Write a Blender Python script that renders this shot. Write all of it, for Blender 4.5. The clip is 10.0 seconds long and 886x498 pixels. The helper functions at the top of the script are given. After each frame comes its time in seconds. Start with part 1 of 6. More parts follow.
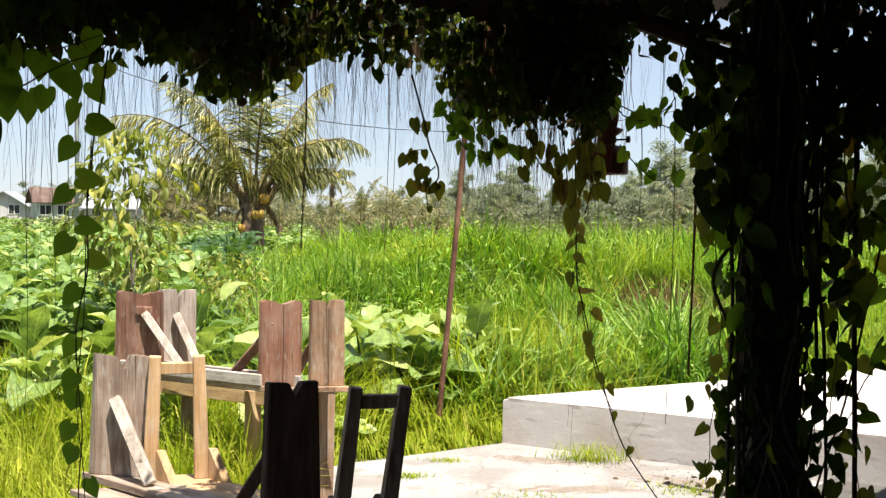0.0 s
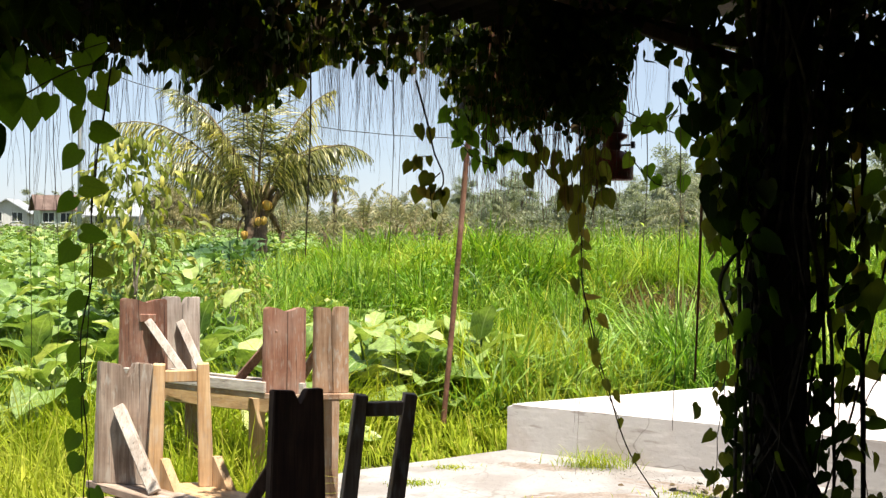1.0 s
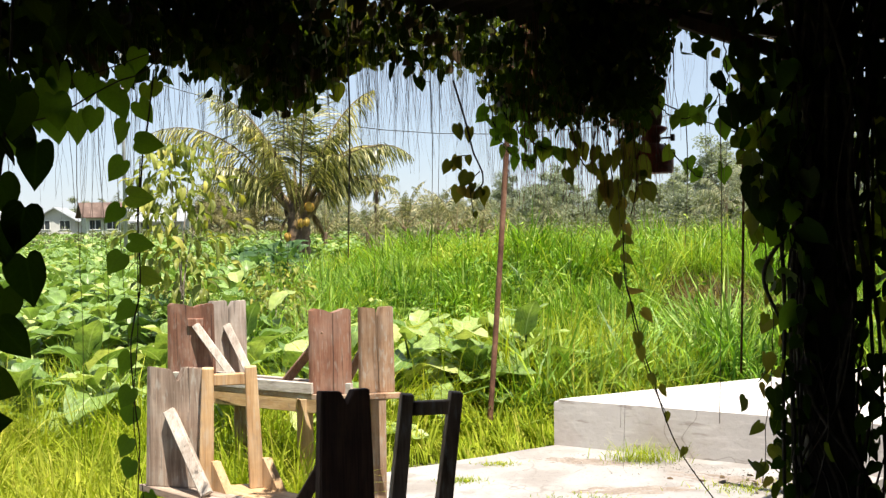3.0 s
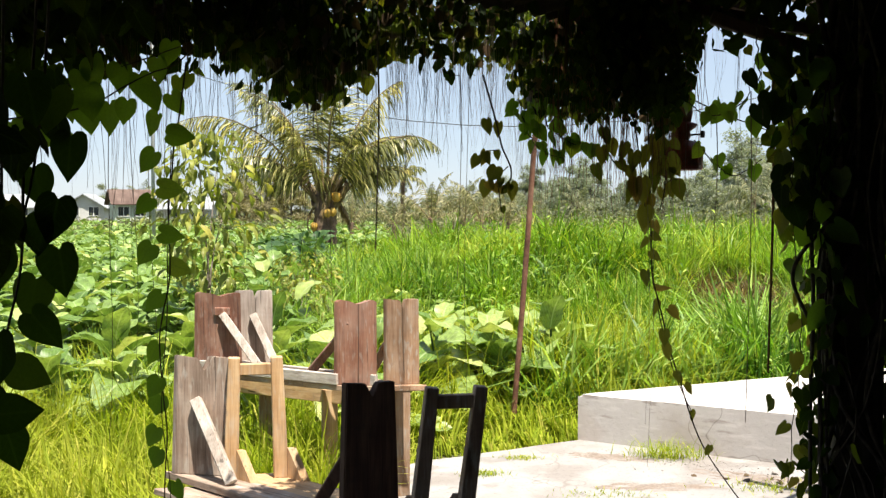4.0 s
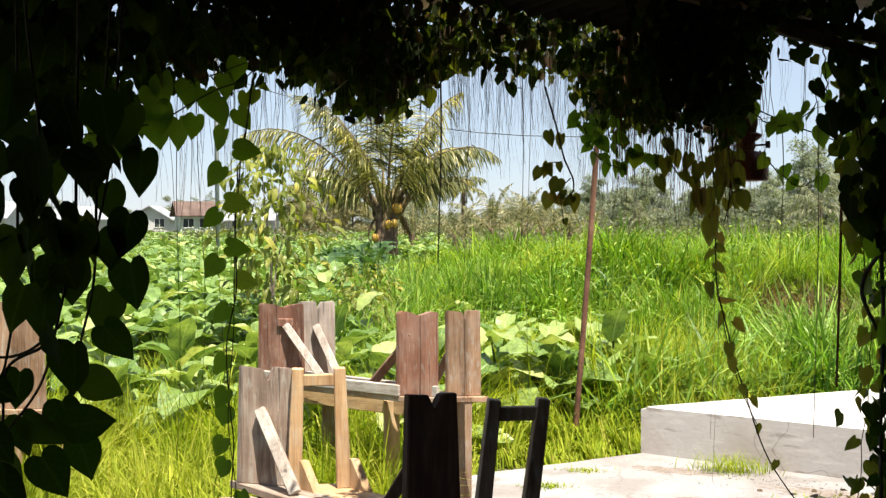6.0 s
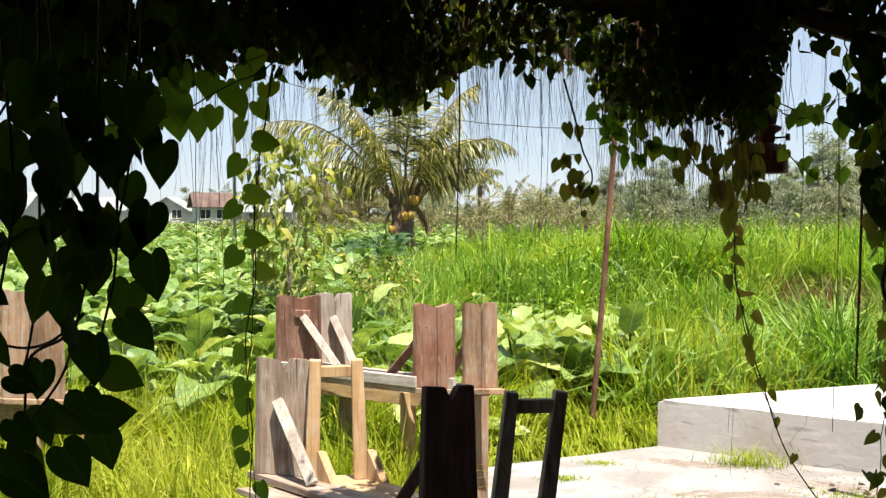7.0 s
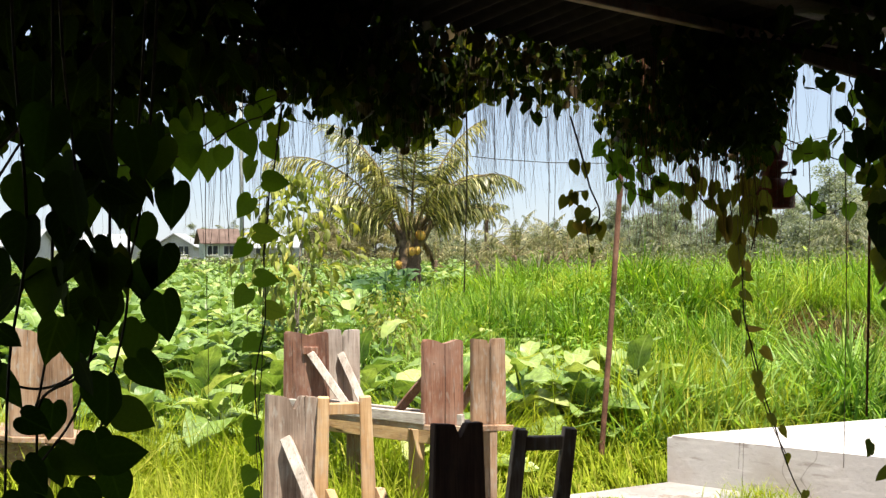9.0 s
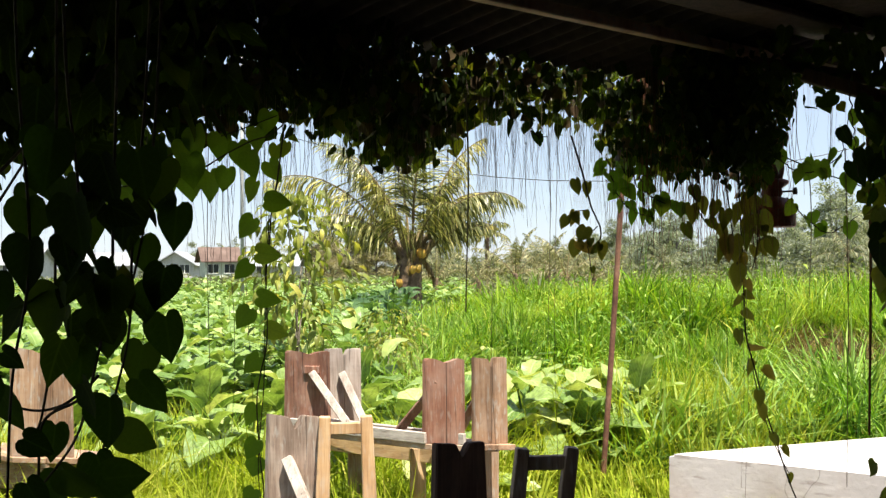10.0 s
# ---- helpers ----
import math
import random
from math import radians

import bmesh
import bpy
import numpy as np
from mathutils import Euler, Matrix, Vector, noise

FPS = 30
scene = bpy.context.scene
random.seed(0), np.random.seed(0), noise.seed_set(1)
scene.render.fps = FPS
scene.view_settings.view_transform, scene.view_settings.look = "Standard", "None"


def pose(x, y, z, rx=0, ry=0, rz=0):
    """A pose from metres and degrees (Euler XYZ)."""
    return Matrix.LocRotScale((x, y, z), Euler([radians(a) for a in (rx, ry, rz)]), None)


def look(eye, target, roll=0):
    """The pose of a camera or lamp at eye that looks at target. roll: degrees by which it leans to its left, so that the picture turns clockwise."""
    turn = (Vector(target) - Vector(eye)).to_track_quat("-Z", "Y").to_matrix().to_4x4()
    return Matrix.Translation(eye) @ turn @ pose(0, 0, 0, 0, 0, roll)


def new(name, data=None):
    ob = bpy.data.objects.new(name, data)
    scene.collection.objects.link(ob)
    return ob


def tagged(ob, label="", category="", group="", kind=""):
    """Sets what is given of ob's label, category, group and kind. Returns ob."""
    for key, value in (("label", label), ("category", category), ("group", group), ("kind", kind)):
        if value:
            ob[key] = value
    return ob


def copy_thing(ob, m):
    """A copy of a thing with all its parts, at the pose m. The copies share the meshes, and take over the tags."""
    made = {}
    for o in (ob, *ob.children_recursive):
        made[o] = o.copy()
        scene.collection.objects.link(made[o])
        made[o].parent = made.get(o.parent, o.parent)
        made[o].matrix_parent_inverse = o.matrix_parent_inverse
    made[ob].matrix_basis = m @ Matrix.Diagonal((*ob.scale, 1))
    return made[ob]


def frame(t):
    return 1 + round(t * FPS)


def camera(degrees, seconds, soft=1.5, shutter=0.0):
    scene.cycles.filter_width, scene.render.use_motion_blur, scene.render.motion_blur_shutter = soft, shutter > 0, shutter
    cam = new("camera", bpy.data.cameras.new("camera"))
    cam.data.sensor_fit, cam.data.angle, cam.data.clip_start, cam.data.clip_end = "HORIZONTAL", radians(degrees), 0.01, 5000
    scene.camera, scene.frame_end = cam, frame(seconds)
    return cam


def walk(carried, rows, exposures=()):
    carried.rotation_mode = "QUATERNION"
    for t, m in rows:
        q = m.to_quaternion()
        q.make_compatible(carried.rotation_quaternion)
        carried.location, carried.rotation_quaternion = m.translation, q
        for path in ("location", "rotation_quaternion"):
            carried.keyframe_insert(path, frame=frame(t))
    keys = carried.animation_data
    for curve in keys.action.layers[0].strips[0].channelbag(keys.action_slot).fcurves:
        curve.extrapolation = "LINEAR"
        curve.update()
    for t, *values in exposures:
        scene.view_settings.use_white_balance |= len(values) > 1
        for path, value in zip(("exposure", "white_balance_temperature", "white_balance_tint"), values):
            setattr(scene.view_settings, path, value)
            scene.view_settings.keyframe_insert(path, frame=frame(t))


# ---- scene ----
cam = camera(44.2, 10.0, soft=1.4)
PATH = [
    (0, (-0.004, 0.033, 1.451), (-0.004, 2.032, 1.387), 1.0),
    (0.5, (-0.005, 0.029, 1.453), (-0.01, 2.028, 1.395), 1.0),
    (1, (-0.011, 0.046, 1.452), (-0.016, 2.046, 1.399), 0.8),
    (1.5, (-0.007, 0.029, 1.453), (-0.029, 2.028, 1.398), 0.6),
    (2, (-0.006, 0.034, 1.453), (-0.042, 2.032, 1.391), 0.3),
    (2.5, (-0.007, 0.032, 1.455), (-0.069, 2.03, 1.401), -0.6),
    (4, (-0.012, 0.029, 1.466), (-0.142, 2.024, 1.392), -0.0),
    (4.5, (-0.016, 0.024, 1.469), (-0.185, 2.016, 1.412), 0.2),
    (5, (-0.016, 0.019, 1.47), (-0.232, 2.007, 1.428), 0.1),
    (5.5, (-0.015, 0.021, 1.47), (-0.245, 2.007, 1.425), -0.1),
    (7, (-0.021, 0.023, 1.471), (-0.291, 2.004, 1.402), 0.0),
    (7.5, (-0.023, 0.023, 1.473), (-0.304, 2.002, 1.408), 0.0),
    (8, (-0.025, 0.019, 1.473), (-0.309, 1.998, 1.422), -0.1),
    (8.5, (-0.027, 0.028, 1.475), (-0.312, 2.008, 1.445), -0.2),
    (9, (-0.024, 0.015, 1.477), (-0.306, 1.995, 1.472), -0.3),
    (9.5, (-0.025, 0.014, 1.479), (-0.304, 1.995, 1.488), -0.4),
    (10, (-0.026, 0.013, 1.481), (-0.309, 1.993, 1.509), -0.4),
]
walk(cam, [(t, look(eye, target, roll)) for t, eye, target, roll in PATH], ((0, 1.5, 6600, 10), (8.6, 1.5, 6600, 10), (9.5, 1.6, 6600, 10), (10, 1.64, 6600, 10)))

# ---- world, sun, exposure ----
SUN_EL, SUN_TO = radians(69), Vector((0.55, -0.83, 0)).normalized()
world = bpy.data.worlds.new("sky")
scene.world = world
world.use_nodes = True
wn = world.node_tree
sky = wn.nodes.new("ShaderNodeTexSky")
sky.sky_type, sky.sun_disc = "NISHITA", False
sky.sun_elevation, sky.sun_rotation = SUN_EL, math.atan2(SUN_TO.x, SUN_TO.y)
sky.dust_density, sky.air_density, sky.ozone_density = 0.1, 1.0, 2.5
haze = wn.nodes.new("ShaderNodeMix")    # thin even haze over the clear sky
haze.data_type = "RGBA"
haze.inputs[0].default_value = 0.75
haze.inputs[7].default_value = (3.2, 3.8, 4.7, 1)
wn.links.new(sky.outputs[0], haze.inputs[6])
wn.links.new(haze.outputs[2], wn.nodes["Background"].inputs[0])
wn.nodes["Background"].inputs[1].default_value = 0.066
sun_data = bpy.data.lights.new("sun", "SUN")
sun_data.energy, sun_data.angle, sun_data.color = 4.6, radians(0.5), (1.0, 0.93, 0.81)
sun = new("sun", sun_data)
to_sun = SUN_TO * math.cos(SUN_EL) + Vector((0, 0, math.sin(SUN_EL)))
sun.matrix_world = look(to_sun * 50, (0, 0, 0))
scene.view_settings.exposure = 1.5

rng = np.random.default_rng(7)


# ---- materials ----
class Nodes:
    """A small wrapper that builds one node material."""

    def __init__(self, name):
        self.mat = bpy.data.materials.new(name)
        self.mat.use_nodes = True
        self.t = self.mat.node_tree
        self.bsdf = self.t.nodes["Principled BSDF"]
        self.out = self.t.nodes["Material Output"]

    def add(self, kind, operation="", feature=""):
        n = self.t.nodes.new(kind)
        if operation:
            n.operation = operation
        if feature:
            n.feature = feature
        return n

    def link(self, a, b):
        self.t.links.new(a, b)

    def noise(self, scale, detail=4, stretch=None, coord="Object", turn=0.0):
        tc = self.add("ShaderNodeTexCoord")
        n = self.add("ShaderNodeTexNoise")
        n.inputs["Scale"].default_value, n.inputs["Detail"].default_value = scale, detail
        src = tc.outputs[coord]
        if stretch:
            mp = self.add("ShaderNodeMapping")
            mp.inputs["Scale"].default_value = stretch
            rt = self.add("ShaderNodeVectorRotate")
            rt.rotation_type = "Z_AXIS"
            rt.inputs["Angle"].default_value = turn
            self.link(src, rt.inputs["Vector"])
            self.link(rt.outputs[0], mp.inputs[0])
            src = mp.outputs[0]
        self.link(src, n.inputs["Vector"])
        return n.outputs["Fac"]

    def ramp(self, fac, stops):
        r = self.add("ShaderNodeValToRGB")
        els = r.color_ramp.elements
        while len(els) < len(stops):
            els.new(0.5)
        for e, (p, c) in zip(els, stops):
            e.position, e.color = p, (*c, 1)
        self.link(fac, r.inputs[0])
        return r.outputs[0]

    def mix(self, fac, a, b, mode="MIX"):
        m = self.add("ShaderNodeMix")
        m.data_type, m.blend_type = "RGBA", mode
        for sock, v in ((m.inputs[0], fac), (m.inputs[6], a), (m.inputs[7], b)):
            if isinstance(v, bpy.types.NodeSocket):
                self.link(v, sock)
            else:
                sock.default_value = v if isinstance(v, (int, float)) else (*v, 1)
        return m.outputs[2]

    def bump(self, height, strength, distance=0.01):
        b = self.add("ShaderNodeBump")
        b.inputs["Strength"].default_value, b.inputs["Distance"].default_value = strength, distance
        self.link(height, b.inputs["Height"])
        self.link(b.outputs[0], self.bsdf.inputs["Normal"])
        return b.outputs[0]

    def finish(self, colour, rough=0.8, metal=0.0, spec=0.4):
        if isinstance(colour, bpy.types.NodeSocket):
            self.link(colour, self.bsdf.inputs["Base Color"])
        else:
            self.bsdf.inputs["Base Color"].default_value = (*colour, 1)
        self.bsdf.inputs["Roughness"].default_value = rough
        self.bsdf.inputs["Metallic"].default_value = metal
        self.bsdf.inputs["Specular IOR Level"].default_value = spec
        return self.mat


def wood(name, dark, mid, light, stretch=(14, 14, 1.2), wear=(0.42, 0.4, 0.36), worn=0.35, rough=0.75, turn=0.0):
    """Weathered plank wood: long grain, knots, grey wear."""
    n = Nodes(name)
    info = n.add("ShaderNodeObjectInfo")
    fine = tuple(v * 5 if v > 2 else v * 2.2 for v in stretch)
    grain = n.noise(3.0, 6, stretch, turn=turn)
    fibre = n.noise(3.0, 5, fine, turn=turn)
    both = n.mix(0.3, n.mix(0.4, grain, n.noise(5.0, 5)), fibre)
    col = n.ramp(both, [(0.36, dark), (0.48, mid), (0.6, light)])
    saw = n.ramp(n.noise(2.2, 3, tuple(4.0 if v > 2 else 30.0 for v in stretch), turn=turn), [(0.4, (0.97, 0.97, 0.97)), (0.6, (1.02, 1.02, 1.02))])
    col = n.mix(1.0, col, saw, "MULTIPLY")
    fleck = n.ramp(n.noise(30, 4, tuple(2.2 if v > 2 else 0.5 for v in stretch), turn=turn), [(0.56, (0, 0, 0)), (0.66, (worn * 1.7,) * 3)])
    col = n.mix(fleck, col, wear)
    scuff = n.ramp(n.noise(38, 5, (1.0, 1.0, 0.5)), [(0.62, (0, 0, 0)), (0.7, (0.4, 0.4, 0.4))])
    col = n.mix(scuff, col, tuple(0.5 * c + 0.2 * mid[0] for c in dark))
    wearm = n.ramp(n.noise(9, 6), [(0.48, (0, 0, 0)), (0.72, (worn, worn, worn))])
    col = n.mix(wearm, col, wear)
    stain = n.ramp(n.noise(4.0, 6, tuple(max(0.6, v * 0.12) for v in stretch), turn=turn), [(0.36, (0.7, 0.68, 0.66)), (0.56, (1.06, 1.06, 1.06))])
    col = n.mix(1.0, col, stain, "MULTIPLY")
    crack = n.ramp(n.noise(2.0, 2, tuple(v * 3.0 if v > 2 else 0.7 for v in stretch), turn=turn), [(0.3, (0.75, 0.75, 0.75)), (0.34, (0, 0, 0))])
    col = n.mix(crack, col, tuple(c * 0.3 for c in dark))
    grain = both
    v = n.add("ShaderNodeHueSaturation")
    m = n.add("ShaderNodeMapRange")
    n.link(info.outputs["Random"], m.inputs[0])
    m.inputs[3].default_value, m.inputs[4].default_value = 0.82, 1.15
    n.link(m.outputs[0], v.inputs["Value"])
    n.link(col, v.inputs["Color"])
    n.bump(grain, 0.8, 0.004)
    return n.finish(v.outputs[0], rough)


def leaf_mat(name, base, light, yellow, vein, trans=0.45, veins=0.35, side=9.0, rough=0.45, per="island", thr=0.75, glow=(1.25, 1.3, 0.55), patch=0.0, spec=0.22, mottle=0.3):
    """Leaf: colour varies leaf by leaf, pale midrib and side veins, light passes through."""
    n = Nodes(name)
    if per == "island":
        rnd = n.add("ShaderNodeNewGeometry").outputs["Random Per Island"]
    else:
        rnd = n.add("ShaderNodeObjectInfo").outputs["Random"]
    col = n.ramp(rnd, [(0.0, base), (thr, light), (1.0, yellow)])
    mott = n.ramp(n.noise(14, 4), [(0.35, (1 - mottle,) * 3), (0.65, (1 + mottle / 2,) * 3)])
    col = n.mix(1.0, col, mott, "MULTIPLY")
    if patch:
        where = n.ramp(n.noise(0.75, 3), [(0.42, (0, 0, 0)), (0.62, (patch,) * 3)])
        col = n.mix(where, col, yellow)
        where = n.ramp(n.noise(1.6, 2), [(0.4, (patch * 1.3,) * 3), (0.5, (0, 0, 0))])
        col = n.mix(where, col, tuple(c * 0.7 for c in base))
    if veins:
        uv = n.add("ShaderNodeUVMap")
        sep = n.add("ShaderNodeSeparateXYZ")
        n.link(uv.outputs[0], sep.inputs[0])
        off = n.add("ShaderNodeMath", operation="SUBTRACT")
        n.link(sep.outputs[0], off.inputs[0])
        off.inputs[1].default_value = 0.5
        ab = n.add("ShaderNodeMath", operation="ABSOLUTE")
        n.link(off.outputs[0], ab.inputs[0])
        mid = n.ramp(ab.outputs[0], [(0.012, (1, 1, 1)), (0.035, (0, 0, 0))])
        sl = n.add("ShaderNodeMath", operation="MULTIPLY_ADD")
        n.link(ab.outputs[0], sl.inputs[0])
        sl.inputs[1].default_value = -1.1
        n.link(sep.outputs[1], sl.inputs[2])
        fr = n.add("ShaderNodeMath", operation="MULTIPLY")
        n.link(sl.outputs[0], fr.inputs[0])
        fr.inputs[1].default_value = side
        fc = n.add("ShaderNodeMath", operation="FRACT")
        n.link(fr.outputs[0], fc.inputs[0])
        rib = n.ramp(fc.outputs[0], [(0.0, (0.6, 0.6, 0.6)), (0.12, (0, 0, 0)), (0.9, (0, 0, 0)), (1.0, (0.6, 0.6, 0.6))])
        both = n.mix(1.0, mid, rib, "LIGHTEN")
        k = n.mix(1.0, both, (veins,) * 3, "MULTIPLY")
        col = n.mix(k, col, vein)
    n.finish(col, rough, spec=spec)
    tr = n.add("ShaderNodeBsdfTranslucent")
    warm = n.mix(1.0, col, glow, "MULTIPLY")
    n.link(warm, tr.inputs[0])
    ms = n.add("ShaderNodeMixShader")
    ms.inputs[0].default_value = trans
    n.link(n.bsdf.outputs[0], ms.inputs[1])
    n.link(tr.outputs[0], ms.inputs[2])
    n.link(ms.outputs[0], n.out.inputs[0])
    return n.mat


def rough_mat(name, stops, scale, rough=0.9, bump=0.4, fine=40, fine_mix=0.3, metal=0.0, dist=0.01, spec=0.3):
    """Any mottled rough surface: blotches at one scale, grain at another."""
    n = Nodes(name)
    col = n.ramp(n.noise(scale, 6), stops)
    g = n.noise(fine, 5)
    grain = n.ramp(g, [(0.3, (1 - fine_mix,) * 3), (0.7, (1 + fine_mix * 0.5,) * 3)])
    col = n.mix(1.0, col, grain, "MULTIPLY")
    n.bump(g, bump, dist)
    return n.finish(col, rough, metal, spec)


def concrete(name, base, dirt, dirt_at=0.56, crack=True, speck=1.0, streak=0.5):
    n = Nodes(name)
    big = n.noise(1.1, 7)
    col = n.ramp(big, [(0.35, tuple(c * 0.82 for c in base)), (0.55, base), (0.75, tuple(min(1, c * 1.08) for c in base))])
    col = n.mix(n.ramp(n.noise(2.3, 8), [(dirt_at, (0, 0, 0)), (dirt_at + 0.14, (0.75, 0.75, 0.75))]), col, dirt)
    col = n.mix(n.ramp(n.noise(26, 4), [(0.6, (0, 0, 0)), (0.75, (0.4 * speck,) * 3)]), col, tuple(c * 0.6 for c in dirt))
    col = n.mix(n.ramp(n.noise(70, 3), [(0.62, (0, 0, 0)), (0.7, (0.55 * speck,) * 3)]), col, tuple(c * 0.5 for c in dirt))
    col = n.mix(n.ramp(n.noise(5.0, 6, (1, 1, 5)), [(0.6, (0, 0, 0)), (0.68, (streak,) * 3)]), col, tuple(c * 0.75 for c in dirt))
    col = n.mix(n.ramp(n.noise(9.0, 8, (0.6, 0.6, 3.5)), [(0.55, (0, 0, 0)), (0.66, (streak * 0.8,) * 3)]), col, tuple(min(1, c * 1.15) for c in base))
    h = n.noise(30, 6)
    if crack:
        tc = n.add("ShaderNodeTexCoord")
        wv = n.add("ShaderNodeTexNoise")
        wv.inputs["Scale"].default_value = 3
        n.link(tc.outputs["Object"], wv.inputs["Vector"])
        ad = n.add("ShaderNodeVectorMath", operation="ADD")
        sc = n.add("ShaderNodeVectorMath", operation="SCALE")
        sc.inputs["Scale"].default_value = 0.5
        n.link(wv.outputs["Color"], sc.inputs[0])
        n.link(tc.outputs["Object"], ad.inputs[0])
        n.link(sc.outputs[0], ad.inputs[1])
        vo = n.add("ShaderNodeTexVoronoi", feature="DISTANCE_TO_EDGE")
        vo.inputs["Scale"].default_value = 0.8
        n.link(ad.outputs[0], vo.inputs["Vector"])
        ck = n.ramp(vo.outputs["Distance"], [(0.0, (0.55, 0.55, 0.55)), (0.004, (0, 0, 0))])
        col = n.mix(ck, col, (0.14, 0.12, 0.1))
    n.bump(h, 0.45, 0.004)
    return n.finish(col, 0.92, spec=0.2)


M = {}
FLAT = dict(stretch=(1.2, 14, 14), turn=0.62)    # grain along the benches
WOODS = {
    "grey_wood": ("grey_weathered_wood", (0.13, 0.086, 0.064), (0.26, 0.19, 0.148), (0.39, 0.3, 0.24)),
    "red_wood": ("red_brown_wood", (0.115, 0.047, 0.03), (0.225, 0.102, 0.066), (0.29, 0.15, 0.1)),
    "brown_wood": ("brown_plank_wood", (0.16, 0.086, 0.048), (0.31, 0.185, 0.112), (0.41, 0.27, 0.175)),
    "pale_grey_wood": ("pale_grey_wood", (0.24, 0.19, 0.16), (0.37, 0.305, 0.265), (0.48, 0.41, 0.365)),
    "yellow_wood": ("new_tan_wood", (0.33, 0.185, 0.085), (0.47, 0.295, 0.15), (0.58, 0.405, 0.235)),
    "bleached_wood": ("bleached_wood", (0.27, 0.215, 0.18), (0.43, 0.37, 0.325), (0.56, 0.505, 0.46)),
    # dark tones: the roof's shade is put into the colour of the bench ends
    "dark_wood": ("dark_shade_wood", (0.03, 0.011, 0.007), (0.065, 0.028, 0.019), (0.11, 0.056, 0.04)),
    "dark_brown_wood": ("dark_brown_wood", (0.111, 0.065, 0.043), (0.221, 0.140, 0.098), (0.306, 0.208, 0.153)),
}
for key, (title, *tones) in WOODS.items():
    wear_tone = (0.05, 0.03, 0.022) if key == "dark_wood" else (0.42, 0.4, 0.36)
    M[key] = wood(title, *tones, wear=wear_tone, worn=0.15 if key in ("red_wood", "yellow_wood") else 0.3)
    M[key + "_flat"] = wood(title + "_lengthwise", *tones, wear=wear_tone, worn=0.15 if key in ("red_wood", "yellow_wood") else 0.3, **FLAT)
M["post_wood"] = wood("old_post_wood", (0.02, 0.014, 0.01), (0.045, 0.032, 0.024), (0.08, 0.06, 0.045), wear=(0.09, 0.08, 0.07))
M["batten"] = wood("roof_batten_wood", (0.36, 0.2, 0.13), (0.6, 0.38, 0.26), (0.72, 0.5, 0.36), stretch=(3, 3, 3))
M["rust"] = rough_mat("rusty_steel", [(0.3, (0.08, 0.034, 0.021)), (0.55, (0.17, 0.082, 0.05)), (0.75, (0.25, 0.14, 0.09))], 6, 0.75, 0.3, 60)
M["lamp_red"] = rough_mat("chipped_red_enamel", [(0.35, (0.16, 0.03, 0.02)), (0.6, (0.28, 0.05, 0.03)), (0.8, (0.12, 0.06, 0.04))], 18, 0.5, 0.2, 90)
M["roof_sheet"] = rough_mat("dull_corrugated_steel", [(0.3, (0.04, 0.027, 0.021)), (0.6, (0.07, 0.05, 0.04)), (0.8, (0.09, 0.042, 0.025))], 2.5, 0.9, 0.1, 30, spec=0.1)
M["slab"] = concrete("sunlit_white_concrete", (0.284, 0.272, 0.266), (0.2, 0.178, 0.165), 0.49)
M["silt"] = rough_mat("washed_soil", [(0.3, (0.18, 0.14, 0.115)), (0.6, (0.235, 0.2, 0.175)), (0.8, (0.28, 0.25, 0.23))], 9, 0.95, 0.1, 60)
M["ledge"] = concrete("whitewashed_concrete", (0.5, 0.472, 0.458), (0.42, 0.365, 0.34), 0.47, speck=0.35, streak=0.8)
# unseen floor and walls, dark so that little light bounces to the vines
M["inner_floor"] = concrete("dark_inner_concrete", (0.09, 0.085, 0.08), (0.05, 0.045, 0.04))
M["inner_wall"] = rough_mat("unseen_dark_wall", [(0.3, (0.03, 0.022, 0.016)), (0.7, (0.06, 0.045, 0.032))], 4)
M["pebble"] = rough_mat("grey_pebble", [(0.3, (0.28, 0.25, 0.23)), (0.6, (0.36, 0.33, 0.31)), (0.8, (0.44, 0.41, 0.39))], 25, 0.9, 0.3, 80)
M["soil"] = rough_mat("soil_and_sparse_grass", [(0.3, (0.05, 0.06, 0.02)), (0.5, (0.07, 0.1, 0.028)), (0.62, (0.12, 0.1, 0.05)), (0.8, (0.16, 0.12, 0.075))], 0.7, 0.95, 0.8, 12, 0.5, dist=0.05)
# near-black vine leaves: the shade under the roof is put into the colour
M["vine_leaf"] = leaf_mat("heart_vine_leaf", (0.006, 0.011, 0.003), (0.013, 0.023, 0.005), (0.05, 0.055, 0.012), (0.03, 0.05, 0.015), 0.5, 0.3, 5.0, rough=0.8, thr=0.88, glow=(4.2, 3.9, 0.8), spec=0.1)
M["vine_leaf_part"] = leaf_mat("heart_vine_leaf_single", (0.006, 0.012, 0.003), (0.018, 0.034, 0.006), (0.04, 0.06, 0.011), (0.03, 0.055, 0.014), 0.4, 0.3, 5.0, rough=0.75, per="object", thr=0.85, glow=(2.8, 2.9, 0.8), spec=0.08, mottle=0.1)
# two lit copies of the vine leaf, with sunlight put into the colour
M["vine_leaf_sun"] = leaf_mat("sunlit_single_vine_leaf", (0.08, 0.14, 0.025), (0.12, 0.19, 0.035), (0.17, 0.2, 0.04), (0.08, 0.13, 0.04), 0.5, 0.3, 5.0, rough=0.5, per="object", thr=0.85, glow=(2.6, 2.7, 0.8), mottle=0.1)
